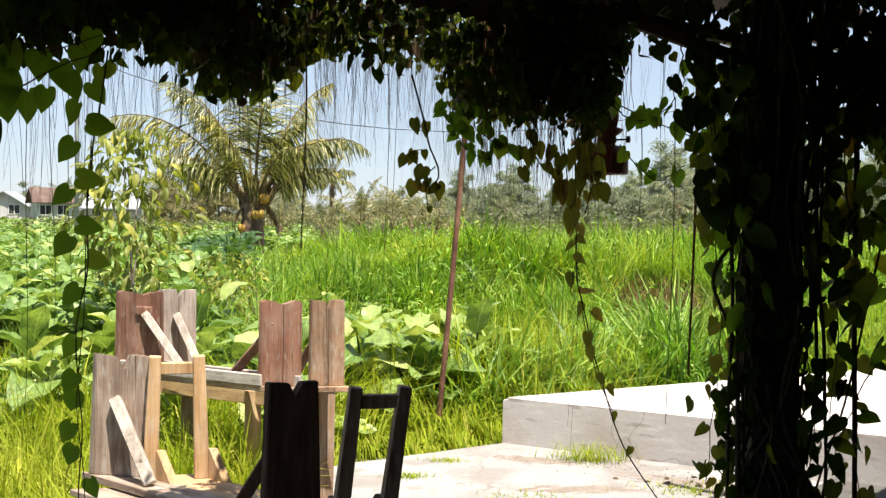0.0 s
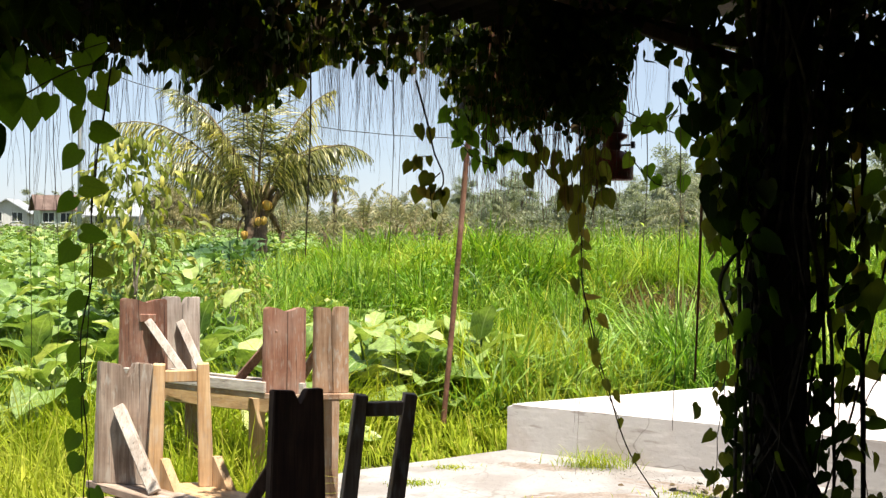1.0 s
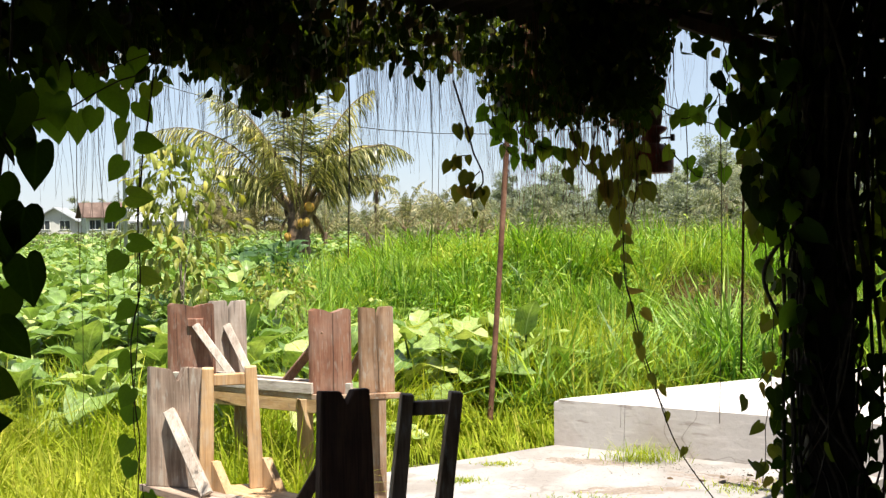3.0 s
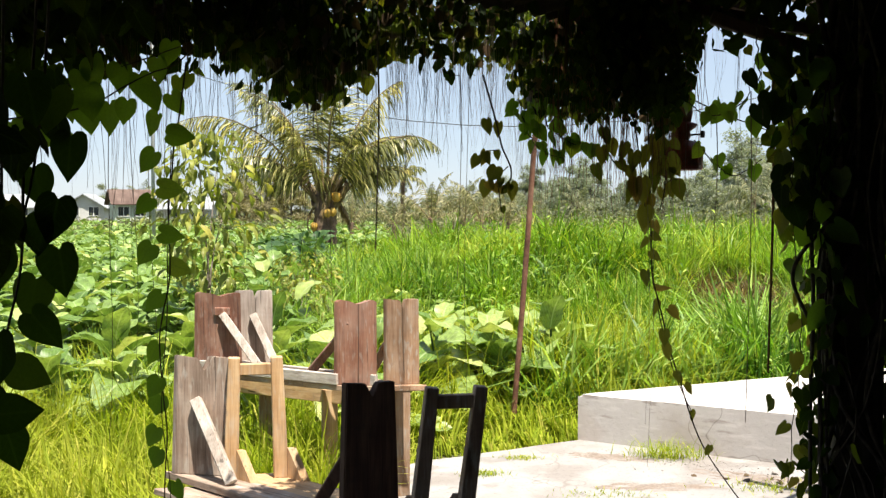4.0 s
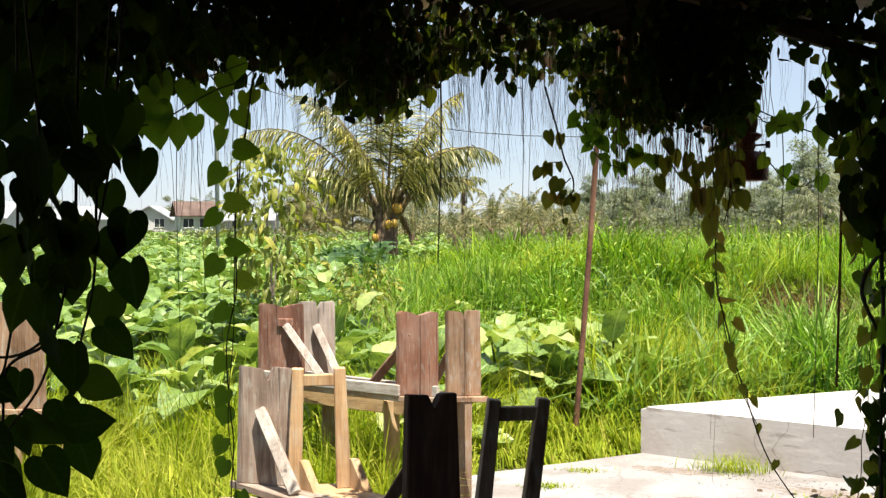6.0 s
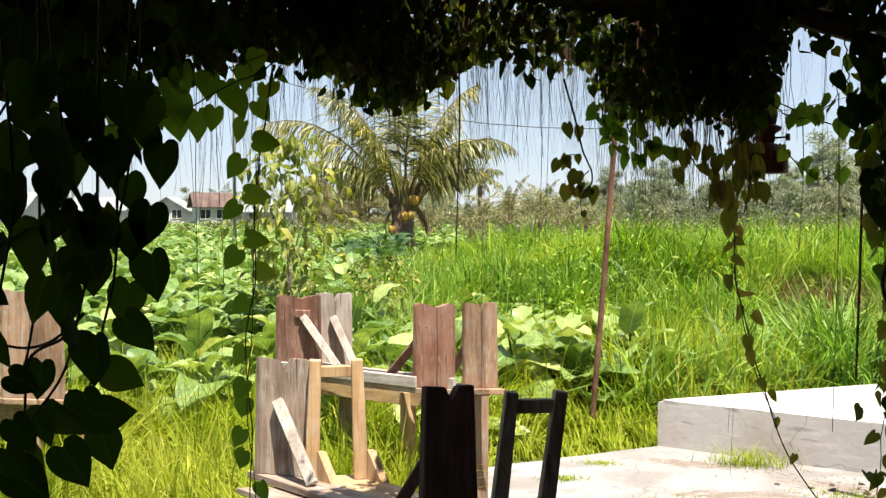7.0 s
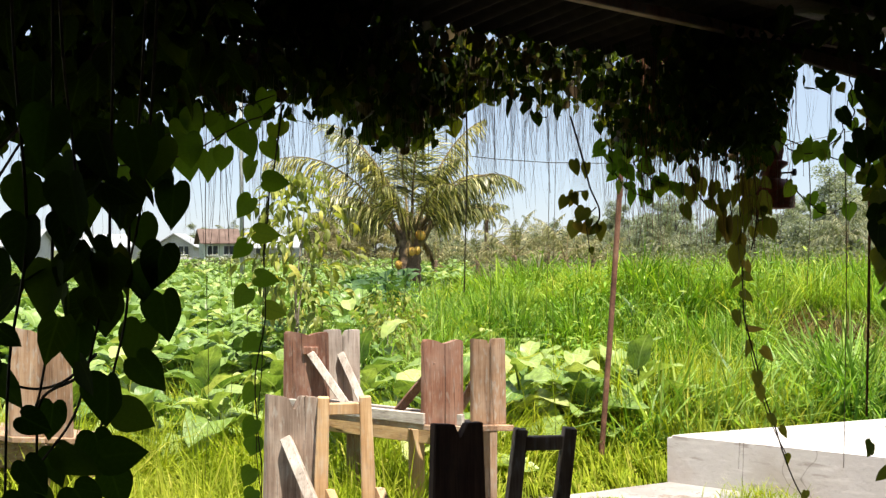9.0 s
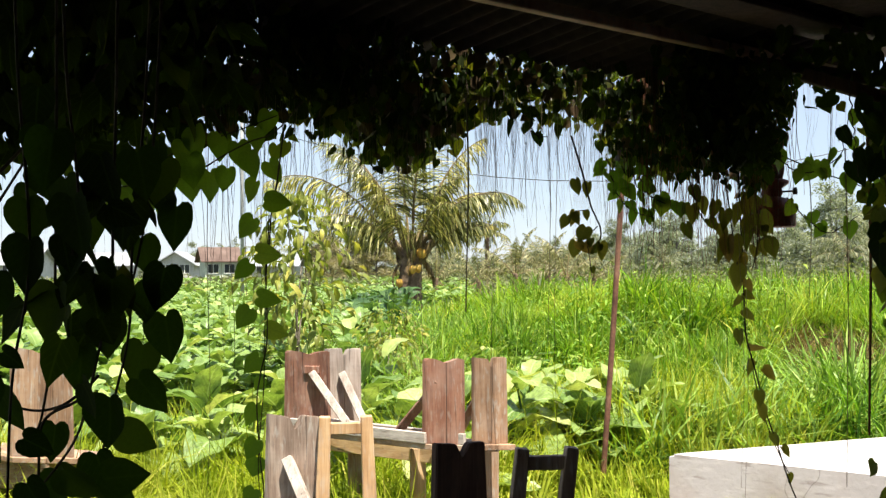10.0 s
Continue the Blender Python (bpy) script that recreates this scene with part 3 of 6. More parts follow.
soil_drift("soil", 0.55, 6.42, 0.3, 0.1, -0.25, 61)
soil_drift("soil", 1.4, 5.9, 0.5, 0.16, -0.45, 62)
soil_drift("soil", 0.75, 5.75, 0.4, 0.1, 0.1, 63)

# ---- the shelter: floor, roof, back walls ----
EV = Vector((0.65, 0.76, 0)).normalized()        # along the eave
IN = Vector((0.76, -0.65, 0)).normalized()       # from the eave into the shelter
E0 = Vector((-0.431, 2.833, 0))
EAVE, RISE = 2.07, 0.13


def shelter(along, inward, z=0.0):
    return E0 + EV * along + IN * inward + Vector((0, 0, z))


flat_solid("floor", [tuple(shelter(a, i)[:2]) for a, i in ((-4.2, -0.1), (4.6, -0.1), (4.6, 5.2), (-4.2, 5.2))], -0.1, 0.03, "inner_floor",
           "unseen dark concrete floor under the shelter roof", "floor")


def wall_box(name, a0, i0, a1, i1, top, label):
    bm = bmesh.new()
    p, q = shelter(a0, i0), shelter(a1, i1)
    side = (q - p).normalized().cross(Vector((0, 0, 1))) * 0.12
    prism(bm, [p, q, q + Vector((0, 0, top)), p + Vector((0, 0, top))], side)
    tagged(part(name, bm, "inner_wall"), label, "wall", kind="structure")


# walls added out of view to close off light from behind
wall_box("wall_back", -4.2, 5.2, 4.6, 5.2, 3.4, "added dark back wall closing the shelter, out of view")
wall_box("wall_side", -4.2, 0.6, -4.2, 5.2, 3.4, "added dark side wall closing the shelter, out of view")
wall_box("wall_far", 4.6, 5.2, 4.6, 1.6, 3.4, "added dark end wall closing the shelter, out of view")


def make_roof():
    """Corrugated sheets with visible waves, rising from the eave into the shelter."""
    roof = tagged(group("ceiling", shelter(0, 0, EAVE), "dull rusty corrugated sheet roof on wooden battens", "roof", kind="structure"), kind="structure")
    wave, amp = 0.076, 0.011
    for s in range(9):
        start = -0.05 if s < 6 else 1.0    # last three, added out of view to block sun, stop short of the eave
        a0 = -3.95 + s * 0.9
        cols = int(0.92 / wave * 8)
        v = []
        for r in range(2):
            for c in range(cols + 1):
                a = a0 + 0.92 * c / cols
                inn = start + r * (5.35 - start)
                v.append(shelter(a, inn, EAVE + (inn + 0.05) * RISE + amp * math.cos(a / wave * math.tau) + 0.004 * (s % 2)))
        k = cols + 1
        top = [p + Vector((0, 0, 0.002)) for p in v]
        q = [(c, c + 1, k + c + 1, k + c) for c in range(cols)]
        q2 = [tuple(2 * k + i for i in f[::-1]) for f in q]
        me = raw_mesh("roof_sheet", np.array([tuple(p) for p in v + top]), [np.array(q + q2)])
        raw_object("roof_sheet", me, "roof_sheet", roof)
    for inn in (0.36, 0.95, 1.5, 2.2, 3.2, 4.2):
        z = EAVE + (inn + 0.05) * RISE - 0.035
        part("batten", bar(shelter(-3.95, inn, z), shelter(3.4, inn, z), IN, 0.03, 0.03), "batten", roof)
    for inn in (0.58, 0.76):
        z = EAVE + (inn + 0.05) * RISE - 0.03
        part("purlin_board", bar(shelter(-3.95, inn, z), shelter(3.4, inn, z), IN, 0.13, 0.018), "dark_wood", roof, "dark reddish board under the roof sheets")
    for al in (-3.6, -2.4, 3.2):
        p, q = shelter(al, 0.0, EAVE - 0.065), shelter(al, 5.2, EAVE + 5.2 * RISE - 0.065)
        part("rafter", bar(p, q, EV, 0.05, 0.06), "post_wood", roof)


make_roof()


# ---- benches ----
def plate_outline(p, b, z0, z1, base_extra, style):
    """Outline of a plank leg: base at z0, its notched foot at z1."""
    p, b = Vector((p[0], p[1], 0)), Vector((b[0], b[1], 0))
    e = base_extra
    h = z1 - z0
    low = [(-e, 0), (1 + e, 0)]
    if style == "wave":
        top = [(1.0, 0.985), (0.93, 1.0), (0.8, 0.992), (0.65, 0.97), (0.52, 0.942), (0.47, 0.945), (0.36, 0.972), (0.2, 0.993), (0.07, 1.0), (0.0, 0.98)]
    elif style == "slit":
        top = [(1.0, 1.0), (0.63, 0.995), (0.53, 0.9), (0.5, 0.9), (0.44, 0.99), (0.0, 0.995)]
    else:
        top = [(1.0, 1.0), (0.66, 0.995), (0.55, 0.885), (0.49, 0.885), (0.41, 0.99), (0.0, 1.0)]
    nick = random.Random(int(abs(p.x + b.x) * 1e4))
    return [p + b * (s + nick.uniform(-0.012, 0.012)) + Vector((0, 0, z0 + h * (t + (nick.uniform(-0.008, 0.008) if t else 0)))) for s, t in low + top]


def plank_bench(origin, a, b, z0, z1, mats, styles, label, extra=0.06, plate_b=None, grp="stacked benches", reach=0.235, at=0.52, up=0.64, apron=0.0):
    """An upturned bench: seat planks at z0 - 0.03, two notched plank legs up to z1, a brace for each.
    origin: the far leg's corner; a: from the far leg to the near one; b: across the far leg."""
    o, a3, b3 = Vector((origin[0], origin[1], 0)), Vector((*a, 0)), Vector((*b, 0))
    b_near = Vector((*(plate_b or b), 0))
    bench = group("bench", o + a3 / 2 + b3 / 2 + Vector((0, 0, z0 - 0.03)), label, "bench", grp)
    ua, ub = a3.normalized(), b3.normalized()
    planks = 2
    for k in range(planks):
        bm = bmesh.new()
        w0, w1 = -0.08 + k * 1.16 / planks, -0.08 + (k + 1) * 1.16 / planks - 0.03
        p = o - ua * 0.07
        q = o + a3 + ua * 0.07
        prism(bm, [p + b3 * w0, q + b_near * w0, q + b_near * w1, p + b3 * w1], (0, 0, -0.028))
        for v in bm.verts:
            v.co.z += z0
        bmesh.ops.bevel(bm, geom=bm.edges[:], offset=0.003, segments=1, affect="EDGES")
        part("seat_plank", bm, mats[2] + "_flat", bench)
    for end, (corner, bv, mat_leg, style) in enumerate(((o, b3, mats[0], styles[0]), (o + a3, b_near, mats[1], styles[1]))):
        outline = plate_outline(corner, bv, z0, z1, extra, style)
        if style != "slit":
            boards = [outline]
        else:
            low = corner + bv * 0.52 + Vector((0, 0, z0))
            gap = bv.normalized() * 0.0015
            boards = [[low + gap, outline[1], outline[2], outline[3], outline[4] + gap], [outline[0], low - gap, outline[5] - gap, outline[6], outline[7]]]
        for shape in boards:
            bm = prism(bmesh.new(), shape, ua * ((-0.026 if end == 0 else 0.026) + random.uniform(-0.003, 0.003)))
            bmesh.ops.bevel(bm, geom=bm.edges[:], offset=0.003, segments=2, affect="EDGES")
            part("leg_plate", bm, mat_leg, bench)
        inn = ua if end == 0 else -ua
        m = corner + bv * (at if end == 0 else 0.5)
        top = m + Vector((0, 0, z0 + (z1 - z0) * up)) + inn * 0.012
        foot = m + inn * reach + Vector((0, 0, z0 + 0.008))
        part("brace", bar(top, foot, ub, 0.042, 0.03), mats[3] if end == 0 else mats[1], bench, "bleached diagonal brace" if end == 0 else "diagonal brace")
        if apron and end == 0:
            part("cleat", bar(top - ub * 0.042 + Vector((0, 0, 0.014)), top + ub * 0.042 + Vector((0, 0, 0.014)), Vector((0, 0, 1)), 0.042, 0.02), mat_leg, bench)
    if apron:
        for s in (-0.03, 0.97):
            p, q = o + b3 * s + ua * 0.02, o + a3 + b_near * s + ua * 0.03
            z = Vector((0, 0, z0 + apron / 2))
            part("apron", bar(p + z, q + z, Vector((0, 0, 1)), apron, 0.024), mats[4] + "_flat", bench)
    return bench


def frame_bench(origin, a, b, z0, z1, mats, label, b_near=None, grp="stacked benches"):
    """An upturned bench whose two legs are trestles: two splayed posts, a rail and two gussets each."""
    o, a3, b3 = Vector((origin[0], origin[1], 0)), Vector((*a, 0)), Vector((*b, 0))
    bn = Vector((*(b_near or b), 0))
    ua = a3.normalized()
    bench = group("bench", o + a3 / 2 + b3 / 2 + Vector((0, 0, z0 - 0.03)), label, "bench", grp)
    for k in range(2):
        bm = bmesh.new()
        w0, w1 = -0.16 + k * 0.66, -0.16 + k * 0.66 + 0.645
        p, q = o - ua * 0.07, o + a3 + ua * 0.07
        prism(bm, [p + b3 * w0, q + bn * w0, q + bn * w1, p + b3 * w1], (0, 0, -0.028))
        for v in bm.verts:
            v.co.z += z0
        bmesh.ops.bevel(bm, geom=bm.edges[:], offset=0.003, segments=1, affect="EDGES")
        part("seat_plank", bm, mats[1] + "_flat", bench)
    for corner, bv, mt, inn in ((o, b3, mats[0], ua), (o + a3, bn, mats[2], -ua)):
        ub = bv.normalized()
        w = bv.length
        tops = [corner + bv * 0.1, corner + bv * 0.9]
        feet = [corner + bv * 0.02, corner + bv * 0.98]
        if mt.startswith("dark"):
            feet = [corner + bv * -0.16, corner + bv * 0.6]
        for tp, ft in zip(tops, feet):
            p0 = ft + Vector((0, 0, z0))
            p1 = tp + Vector((0, 0, z1))
            part("leg_post", bar(p0, p1, ub, 0.055 if not mt.startswith("dark") else 0.05, 0.055, 0.78), mt, bench)
            bm = bmesh.new()
            g = p0 + inn * 0.02
            prism(bm, [g, g + inn * 0.1, g + inn * 0.02 + Vector((0, 0, 0.11)), g + Vector((0, 0, 0.11))], ub * 0.03)
            part("gusset", bm, mt, bench)
        zr = z0 + (z1 - z0) * 0.9
        k = 0.9
        r0 = feet[0].lerp(tops[0], k) + Vector((0, 0, zr))
        r1 = feet[1].lerp(tops[1], k) + Vector((0, 0, zr))
        part("rail", bar(r0, r1, Vector((0, 0, 1)), 0.042, 0.03), mt, bench)
    return bench


def low_table(corner, a, b, top, mats, label, leg=0.055, inset=0.03, planks=3, grp="", apron=0.07, legs=(0.05, 0.95), back_legs=None):
    """An upright low table or bench: planked top, aprons, four legs down to the ground."""
    o, a3, b3 = Vector((corner[0], corner[1], 0)), Vector((*a, 0)), Vector((*b, 0))
    ua, ub = a3.normalized(), b3.normalized()
    tb = group("low_table", o + a3 / 2 + b3 / 2, label, "table", grp)
    for k in range(planks):
        bm = bmesh.new()
        w0, w1 = k / planks, (k + 1) / planks - 0.012
        prism(bm, [o - ua * 0.04 + b3 * w0, o + a3 + ua * 0.04 + b3 * w0, o + a3 + ua * 0.04 + b3 * w1, o - ua * 0.04 + b3 * w1], (0, 0, -0.024))
        for v in bm.verts:
            v.co.z += top
        bmesh.ops.bevel(bm, geom=bm.edges[:], offset=0.003, segments=1, affect="EDGES")
        part("top_plank", bm, mats[0] + "_flat", tb)
    zt = top - 0.026
    for s in (0.06, 0.94):
        p, q = o + b3 * s + ua * inset, o + b3 * s + a3 - ua * inset
        z = Vector((0, 0, zt - apron / 2))
        part("apron", bar(p + z, q + z, Vector((0, 0, 1)), apron, 0.022), mats[1] + "_flat", tb)
    for s in (0.09, 0.91):
        for e in (back_legs or legs) if s > 0.5 else legs:
            p = o + b3 * s + a3 * e
            part("leg", bar(p + Vector((0, 0, -0.04)), p + Vector((0, 0, zt)), ub, leg, leg * 0.8, 1.1), mats[2 if s < 0.5 else 3], tb)
    return tb


# the pair that stands further out, upturned on a low table
low_table((-1.635, 5.855), (0.805, -0.431), (0.29, 0.08), 0.575, ("brown_wood", "yellow_wood", "yellow_wood", "brown_wood"), "low brown plank table under two upturned benches", leg=0.072, legs=(-0.01, 0.82), back_legs=(0.0, 0.985))
plank_bench((-1.69, 5.73), (0.80, -0.43), (0.235, -0.01), 0.605, 1.023, ("red_wood", "red_wood", "brown_wood", "bleached_wood", "bleached_wood"), ("wave", "wave"),
            "upturned reddish wooden bench with wavy-cut plank legs", 0.02, (0.192, -0.015), reach=0.30, up=0.72, apron=0.055)
plank_bench((-1.51, 5.87), (0.86, -0.55), (0.19, 0.0), 0.605, 1.025, ("pale_grey_wood", "brown_wood", "brown_wood", "bleached_wood", "brown_wood"), ("slit", "slit"),
            "upturned bench with grey and brown split plank legs", 0.02, (0.152, 0.03), reach=0.2, up=0.68, at=0.38)
# the pair that reaches into the shade of the roof, painted as dark wood
low_table((-1.30, 3.90), (0.74, -0.58), (0.42, 0.09), 0.44, ("grey_wood", "grey_wood", "grey_wood", "dark_wood"), "grey plank bench standing upright under two upturned ones", planks=2)
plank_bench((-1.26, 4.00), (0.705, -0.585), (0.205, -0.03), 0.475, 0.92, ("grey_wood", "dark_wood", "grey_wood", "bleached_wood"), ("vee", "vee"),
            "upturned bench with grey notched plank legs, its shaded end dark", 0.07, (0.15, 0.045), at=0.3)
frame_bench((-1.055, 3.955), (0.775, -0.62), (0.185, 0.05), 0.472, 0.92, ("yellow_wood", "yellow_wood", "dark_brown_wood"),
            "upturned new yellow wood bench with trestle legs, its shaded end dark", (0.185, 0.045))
# the one beside the trailing vines
low_table((-3.36, 5.2), (0.66, -0.22), (0.12, 0.36), 0.53, ("brown_wood", "brown_wood", "brown_wood", "brown_wood"), "low brown plank table carrying one upturned bench", apron=0.12)
plank_bench((-3.64, 5.43), (0.755, -0.43), (0.30, 0.02), 0.56, 1.09, ("brown_wood", "brown_wood", "brown_wood", "bleached_wood"), ("wave", "wave"),
            "upturned light brown bench with broad plank legs beside the vines", 0.02, (0.315, 0.0))

# ---- leaning pole, hanging lamp, post ----
pole = tagged(part("pole", tube(bmesh.new(), smooth_path([(-0.03, 7.06, -0.1), (0.055, 7.06, 1.0), (0.118, 7.05, 1.9), (0.17, 7.05, 2.6)], 4), 0.019, 0.018, 8), "rust", smooth=True),
              "slim rusty brown steel pole leaning slightly in the grass", "pole")


def make_lamp(at):
    lamp = group("oil_lamp", at, "old chipped red oil lamp hanging from the roof", "lamp")
    x, y, z = at
    body = part("tank", lathe(bmesh.new(), [(0.053, 0), (0.058, 0.004), (0.058, 0.05), (0.053, 0.068), (0.038, 0.084), (0.022, 0.09)], at), "lamp_red", lamp, smooth=True)
    part("collar", lathe(bmesh.new(), [(0.022, 0.09), (0.026, 0.1), (0.024, 0.115), (0.04, 0.128), (0.042, 0.136), (0.03, 0.142)], at), "lamp_red", lamp, smooth=True)
    part("chimney", lathe(bmesh.new(), [(0.026, 0.142), (0.031, 0.17), (0.028, 0.235), (0.034, 0.245), (0.02, 0.262)], at), "rust", lamp, smooth=True)
    knob = bmesh.new()
    tube(knob, [Vector((x + 0.02, y, z + 0.105)), Vector((x + 0.05, y - 0.01, z + 0.106))], 0.003, 0.003)
    tube(knob, [Vector((x + 0.05, y - 0.01, z + 0.106)), Vector((x + 0.058, y - 0.013, z + 0.106))], 0.011, 0.011, 8)
    part("wick_knob", knob, "vine_stem", lamp)
    hook = tube(bmesh.new(), smooth_path([(x, y, z + 0.26), (x + 0.005, y, z + 0.36), (x - 0.004, y, z + 0.60)]), 0.002, 0.002)
    part("wire", hook, "rust", lamp)
    return lamp


make_lamp((0.553, 3.8, 1.597)).scale = (1.32, 1.32, 1.14)

POST = Vector((0.91, 3.03, 0))
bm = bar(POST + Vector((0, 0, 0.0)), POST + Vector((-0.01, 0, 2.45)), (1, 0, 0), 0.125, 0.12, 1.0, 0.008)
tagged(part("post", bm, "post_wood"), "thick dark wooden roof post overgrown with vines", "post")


tagged(part("roof_beam", bar((0.52, 3.05, 1.985), (0.92, 3.0, 1.84), (0, 0, 1), 0.034, 0.04), "dark_wood"), "brown timber beam running from the roof to the post", "beam")
tagged(part("roof_beam", bar((0.42, 3.26, 2.06), (0.84, 3.18, 1.965), (0, 0, 1), 0.032, 0.04), "dark_wood"), "short dark beam end under the roof sheets", "beam")


# ---- climbing vines ----
HEART = heart_leaf()
FINE = heart_leaf(True)
heart_me = raw_mesh("leaf", *FINE)
heart_me.materials.append(M["vine_leaf_part"])


def variant(name, fold, bend, mat="vine_leaf_part"):
    v = FINE[0].copy()
    v[:, 1] += -fold * np.abs(v[:, 0]) + bend * v[:, 2] ** 2
    me = raw_mesh(name, v, FINE[1], FINE[2])
    me.materials.append(M[mat])
    return me


HEARTS = [heart_me, variant("leaf", 0.25, 0.12), variant("leaf", -0.1, 0.3), variant("leaf", 0.45, -0.1)]
SUNNY = [variant("leaf", 0.1, 0.05, "vine_leaf_sun"), variant("leaf", 0.25, 0.15, "vine_leaf_sun"), variant("leaf", 0.0, -0.1, "vine_leaf_sun")]
OLIVE = [variant("leaf", 0.3, 0.1, "vine_leaf_olive"), variant("leaf", 0.1, 0.25, "vine_leaf_olive"), variant("leaf", 0.5, 0.0, "vine_leaf_olive")]
leaf_rng = random.Random(11)


def vine(points, leaf, gap, r=0.0022, label="trailing vine with heart-shaped green leaves", skip=0.0, turn=1.25, below=9.0, young=False):
    """A hanging vine: a thin stem and single heart-shaped leaves on either side of it."""
    pts = smooth_path(points, 8)
    for i in range(1, len(pts) - 1):
        pts[i] = pts[i] + Vector((leaf_rng.uniform(-1, 1), leaf_rng.uniform(-1, 1), 0)) * 0.006
    v = group("vine", points[0], label, "vine", "hanging vines")
    part("stem", tube(bmesh.new(), pts, r, r * 0.6, 5), "vine_stem", v)
    dist, side = 0.0, 1
    for i in range(1, len(pts)):
        dist += (pts[i] - pts[i - 1]).length
        if dist < gap:
            continue
        dist = leaf_rng.uniform(-0.3, 0.3) * gap
        side = -side
        if leaf_rng.random() < skip or pts[i].z > below:
            continue
        s = leaf * leaf_rng.uniform(0.7, 1.12)
        ob = new("leaf", HEARTS[leaf_rng.randrange(4)])
        off = Vector((side * leaf_rng.uniform(0.15, 0.5) * leaf, leaf_rng.uniform(-0.25, 0.25) * leaf, leaf_rng.uniform(0.1, 0.4) * leaf))
        m = Matrix.Translation(pts[i] + off) @ Euler((leaf_rng.uniform(-0.7, 0.8), side * leaf_rng.uniform(-0.85, 0.35), leaf_rng.uniform(-turn, turn))).to_matrix().to_4x4() @ Matrix.Diagonal((s, s, s, 1))
        # young swaps in the sunlit-toned copies, "olive" the olive leaves
        if young:
            ob.data = (OLIVE if young == "olive" else SUNNY)[leaf_rng.randrange(3)]
        ob.parent = v
        ob.matrix_basis = Matrix.Translation(-Vector(points[0])) @ m
    return v


# beside the field, further out
vine([(-0.22, 3.2, 1.90), (-0.21, 3.2, 1.86), (-0.17, 3.2, 1.85)], 0.05, 0.03)
vine([(0.48, 3.6, 1.80), (0.485, 3.6, 1.70), (0.48, 3.6, 1.60), (0.49, 3.6, 1.50)], 0.05, 0.034, young="olive")
vine([(0.0, 3.4, 1.80), (0.03, 3.4, 1.70), (0.08, 3.4, 1.64), (0.14, 3.4, 1.62)], 0.055, 0.016, young=True)
vine([(0.05, 3.5, 1.85), (0.1, 3.5, 1.72), (0.2, 3.5, 1.66), (0.28, 3.5, 1.64)], 0.055, 0.018, young=True)
vine([(0.48, 3.3, 1.80), (0.56, 3.3, 1.74), (0.66, 3.3, 1.78), (0.70, 3.3, 1.92)], 0.055, 0.03, young=True)
vine([(0.52, 3.4, 1.80), (0.68, 3.4, 1.73), (0.82, 3.4, 1.69), (0.94, 3.4, 1.74)], 0.06, 0.022, young=True)
vine([(0.55, 3.5, 1.68), (0.62, 3.5, 1.60), (0.68, 3.5, 1.57), (0.76, 3.5, 1.62)], 0.055, 0.035, young=True)
# hanging from the beam
vine([(0.62, 2.96, 1.95), (0.63, 2.96, 1.82), (0.64, 2.96, 1.70)], 0.075, 0.04)
vine([(0.70, 2.96, 1.92), (0.71, 2.96, 1.75), (0.72, 2.96, 1.58), (0.71, 2.96, 1.45)], 0.08, 0.028)
vine([(0.76, 2.96, 1.9), (0.77, 2.96, 1.7), (0.78, 2.96, 1.5), (0.76, 2.96, 1.3)], 0.08, 0.03, young=True)
vine([(0.80, 2.93, 1.88), (0.81, 2.93, 1.65), (0.80, 2.93, 1.4), (0.81, 2.93, 1.2)], 0.075, 0.032, young=True)
vine([(0.66, 3.0, 1.93), (0.75, 3.02, 1.82), (0.84, 3.02, 1.8)], 0.07, 0.02)
# round the post and beyond it
vine([(1.07, 3.0, 1.80), (1.11, 3.0, 1.28), (1.13, 3.0, 0.95), (1.15, 3.0, 0.60)], 0.066, 0.04, turn=1.5, young="olive")
vine([(1.25, 3.0, 1.20), (1.11, 3.0, 0.91), (1.03, 3.0, 0.66)], 0.065, 0.06)
vine([(1.20, 2.95, 1.90), (1.19, 2.95, 1.50), (1.22, 2.95, 1.10)], 0.085, 0.045, young=True)
vine([(0.74, 3.1, 1.75), (0.76, 3.1, 1.40), (0.78, 3.1, 1.10), (0.75, 3.1, 0.70)], 0.054, 0.03, turn=1.5, young="olive")
vine([(0.80, 2.94, 1.80), (0.78, 2.92, 1.45), (0.81, 2.9, 1.15), (0.78, 2.92, 0.90), (0.80, 2.92, 0.60)], 0.056, 0.022, turn=1.5)
vine([(0.90, 2.93, 1.60), (0.93, 2.92, 1.20), (0.99, 2.9, 0.95), (0.96, 2.92, 0.62)], 0.056, 0.025, turn=1.5)
vine([(1.00, 2.95, 1.80), (1.02, 2.93, 1.45), (1.05, 2.93, 1.20), (1.03, 2.93, 0.80)], 0.07, 0.03, turn=1.5)
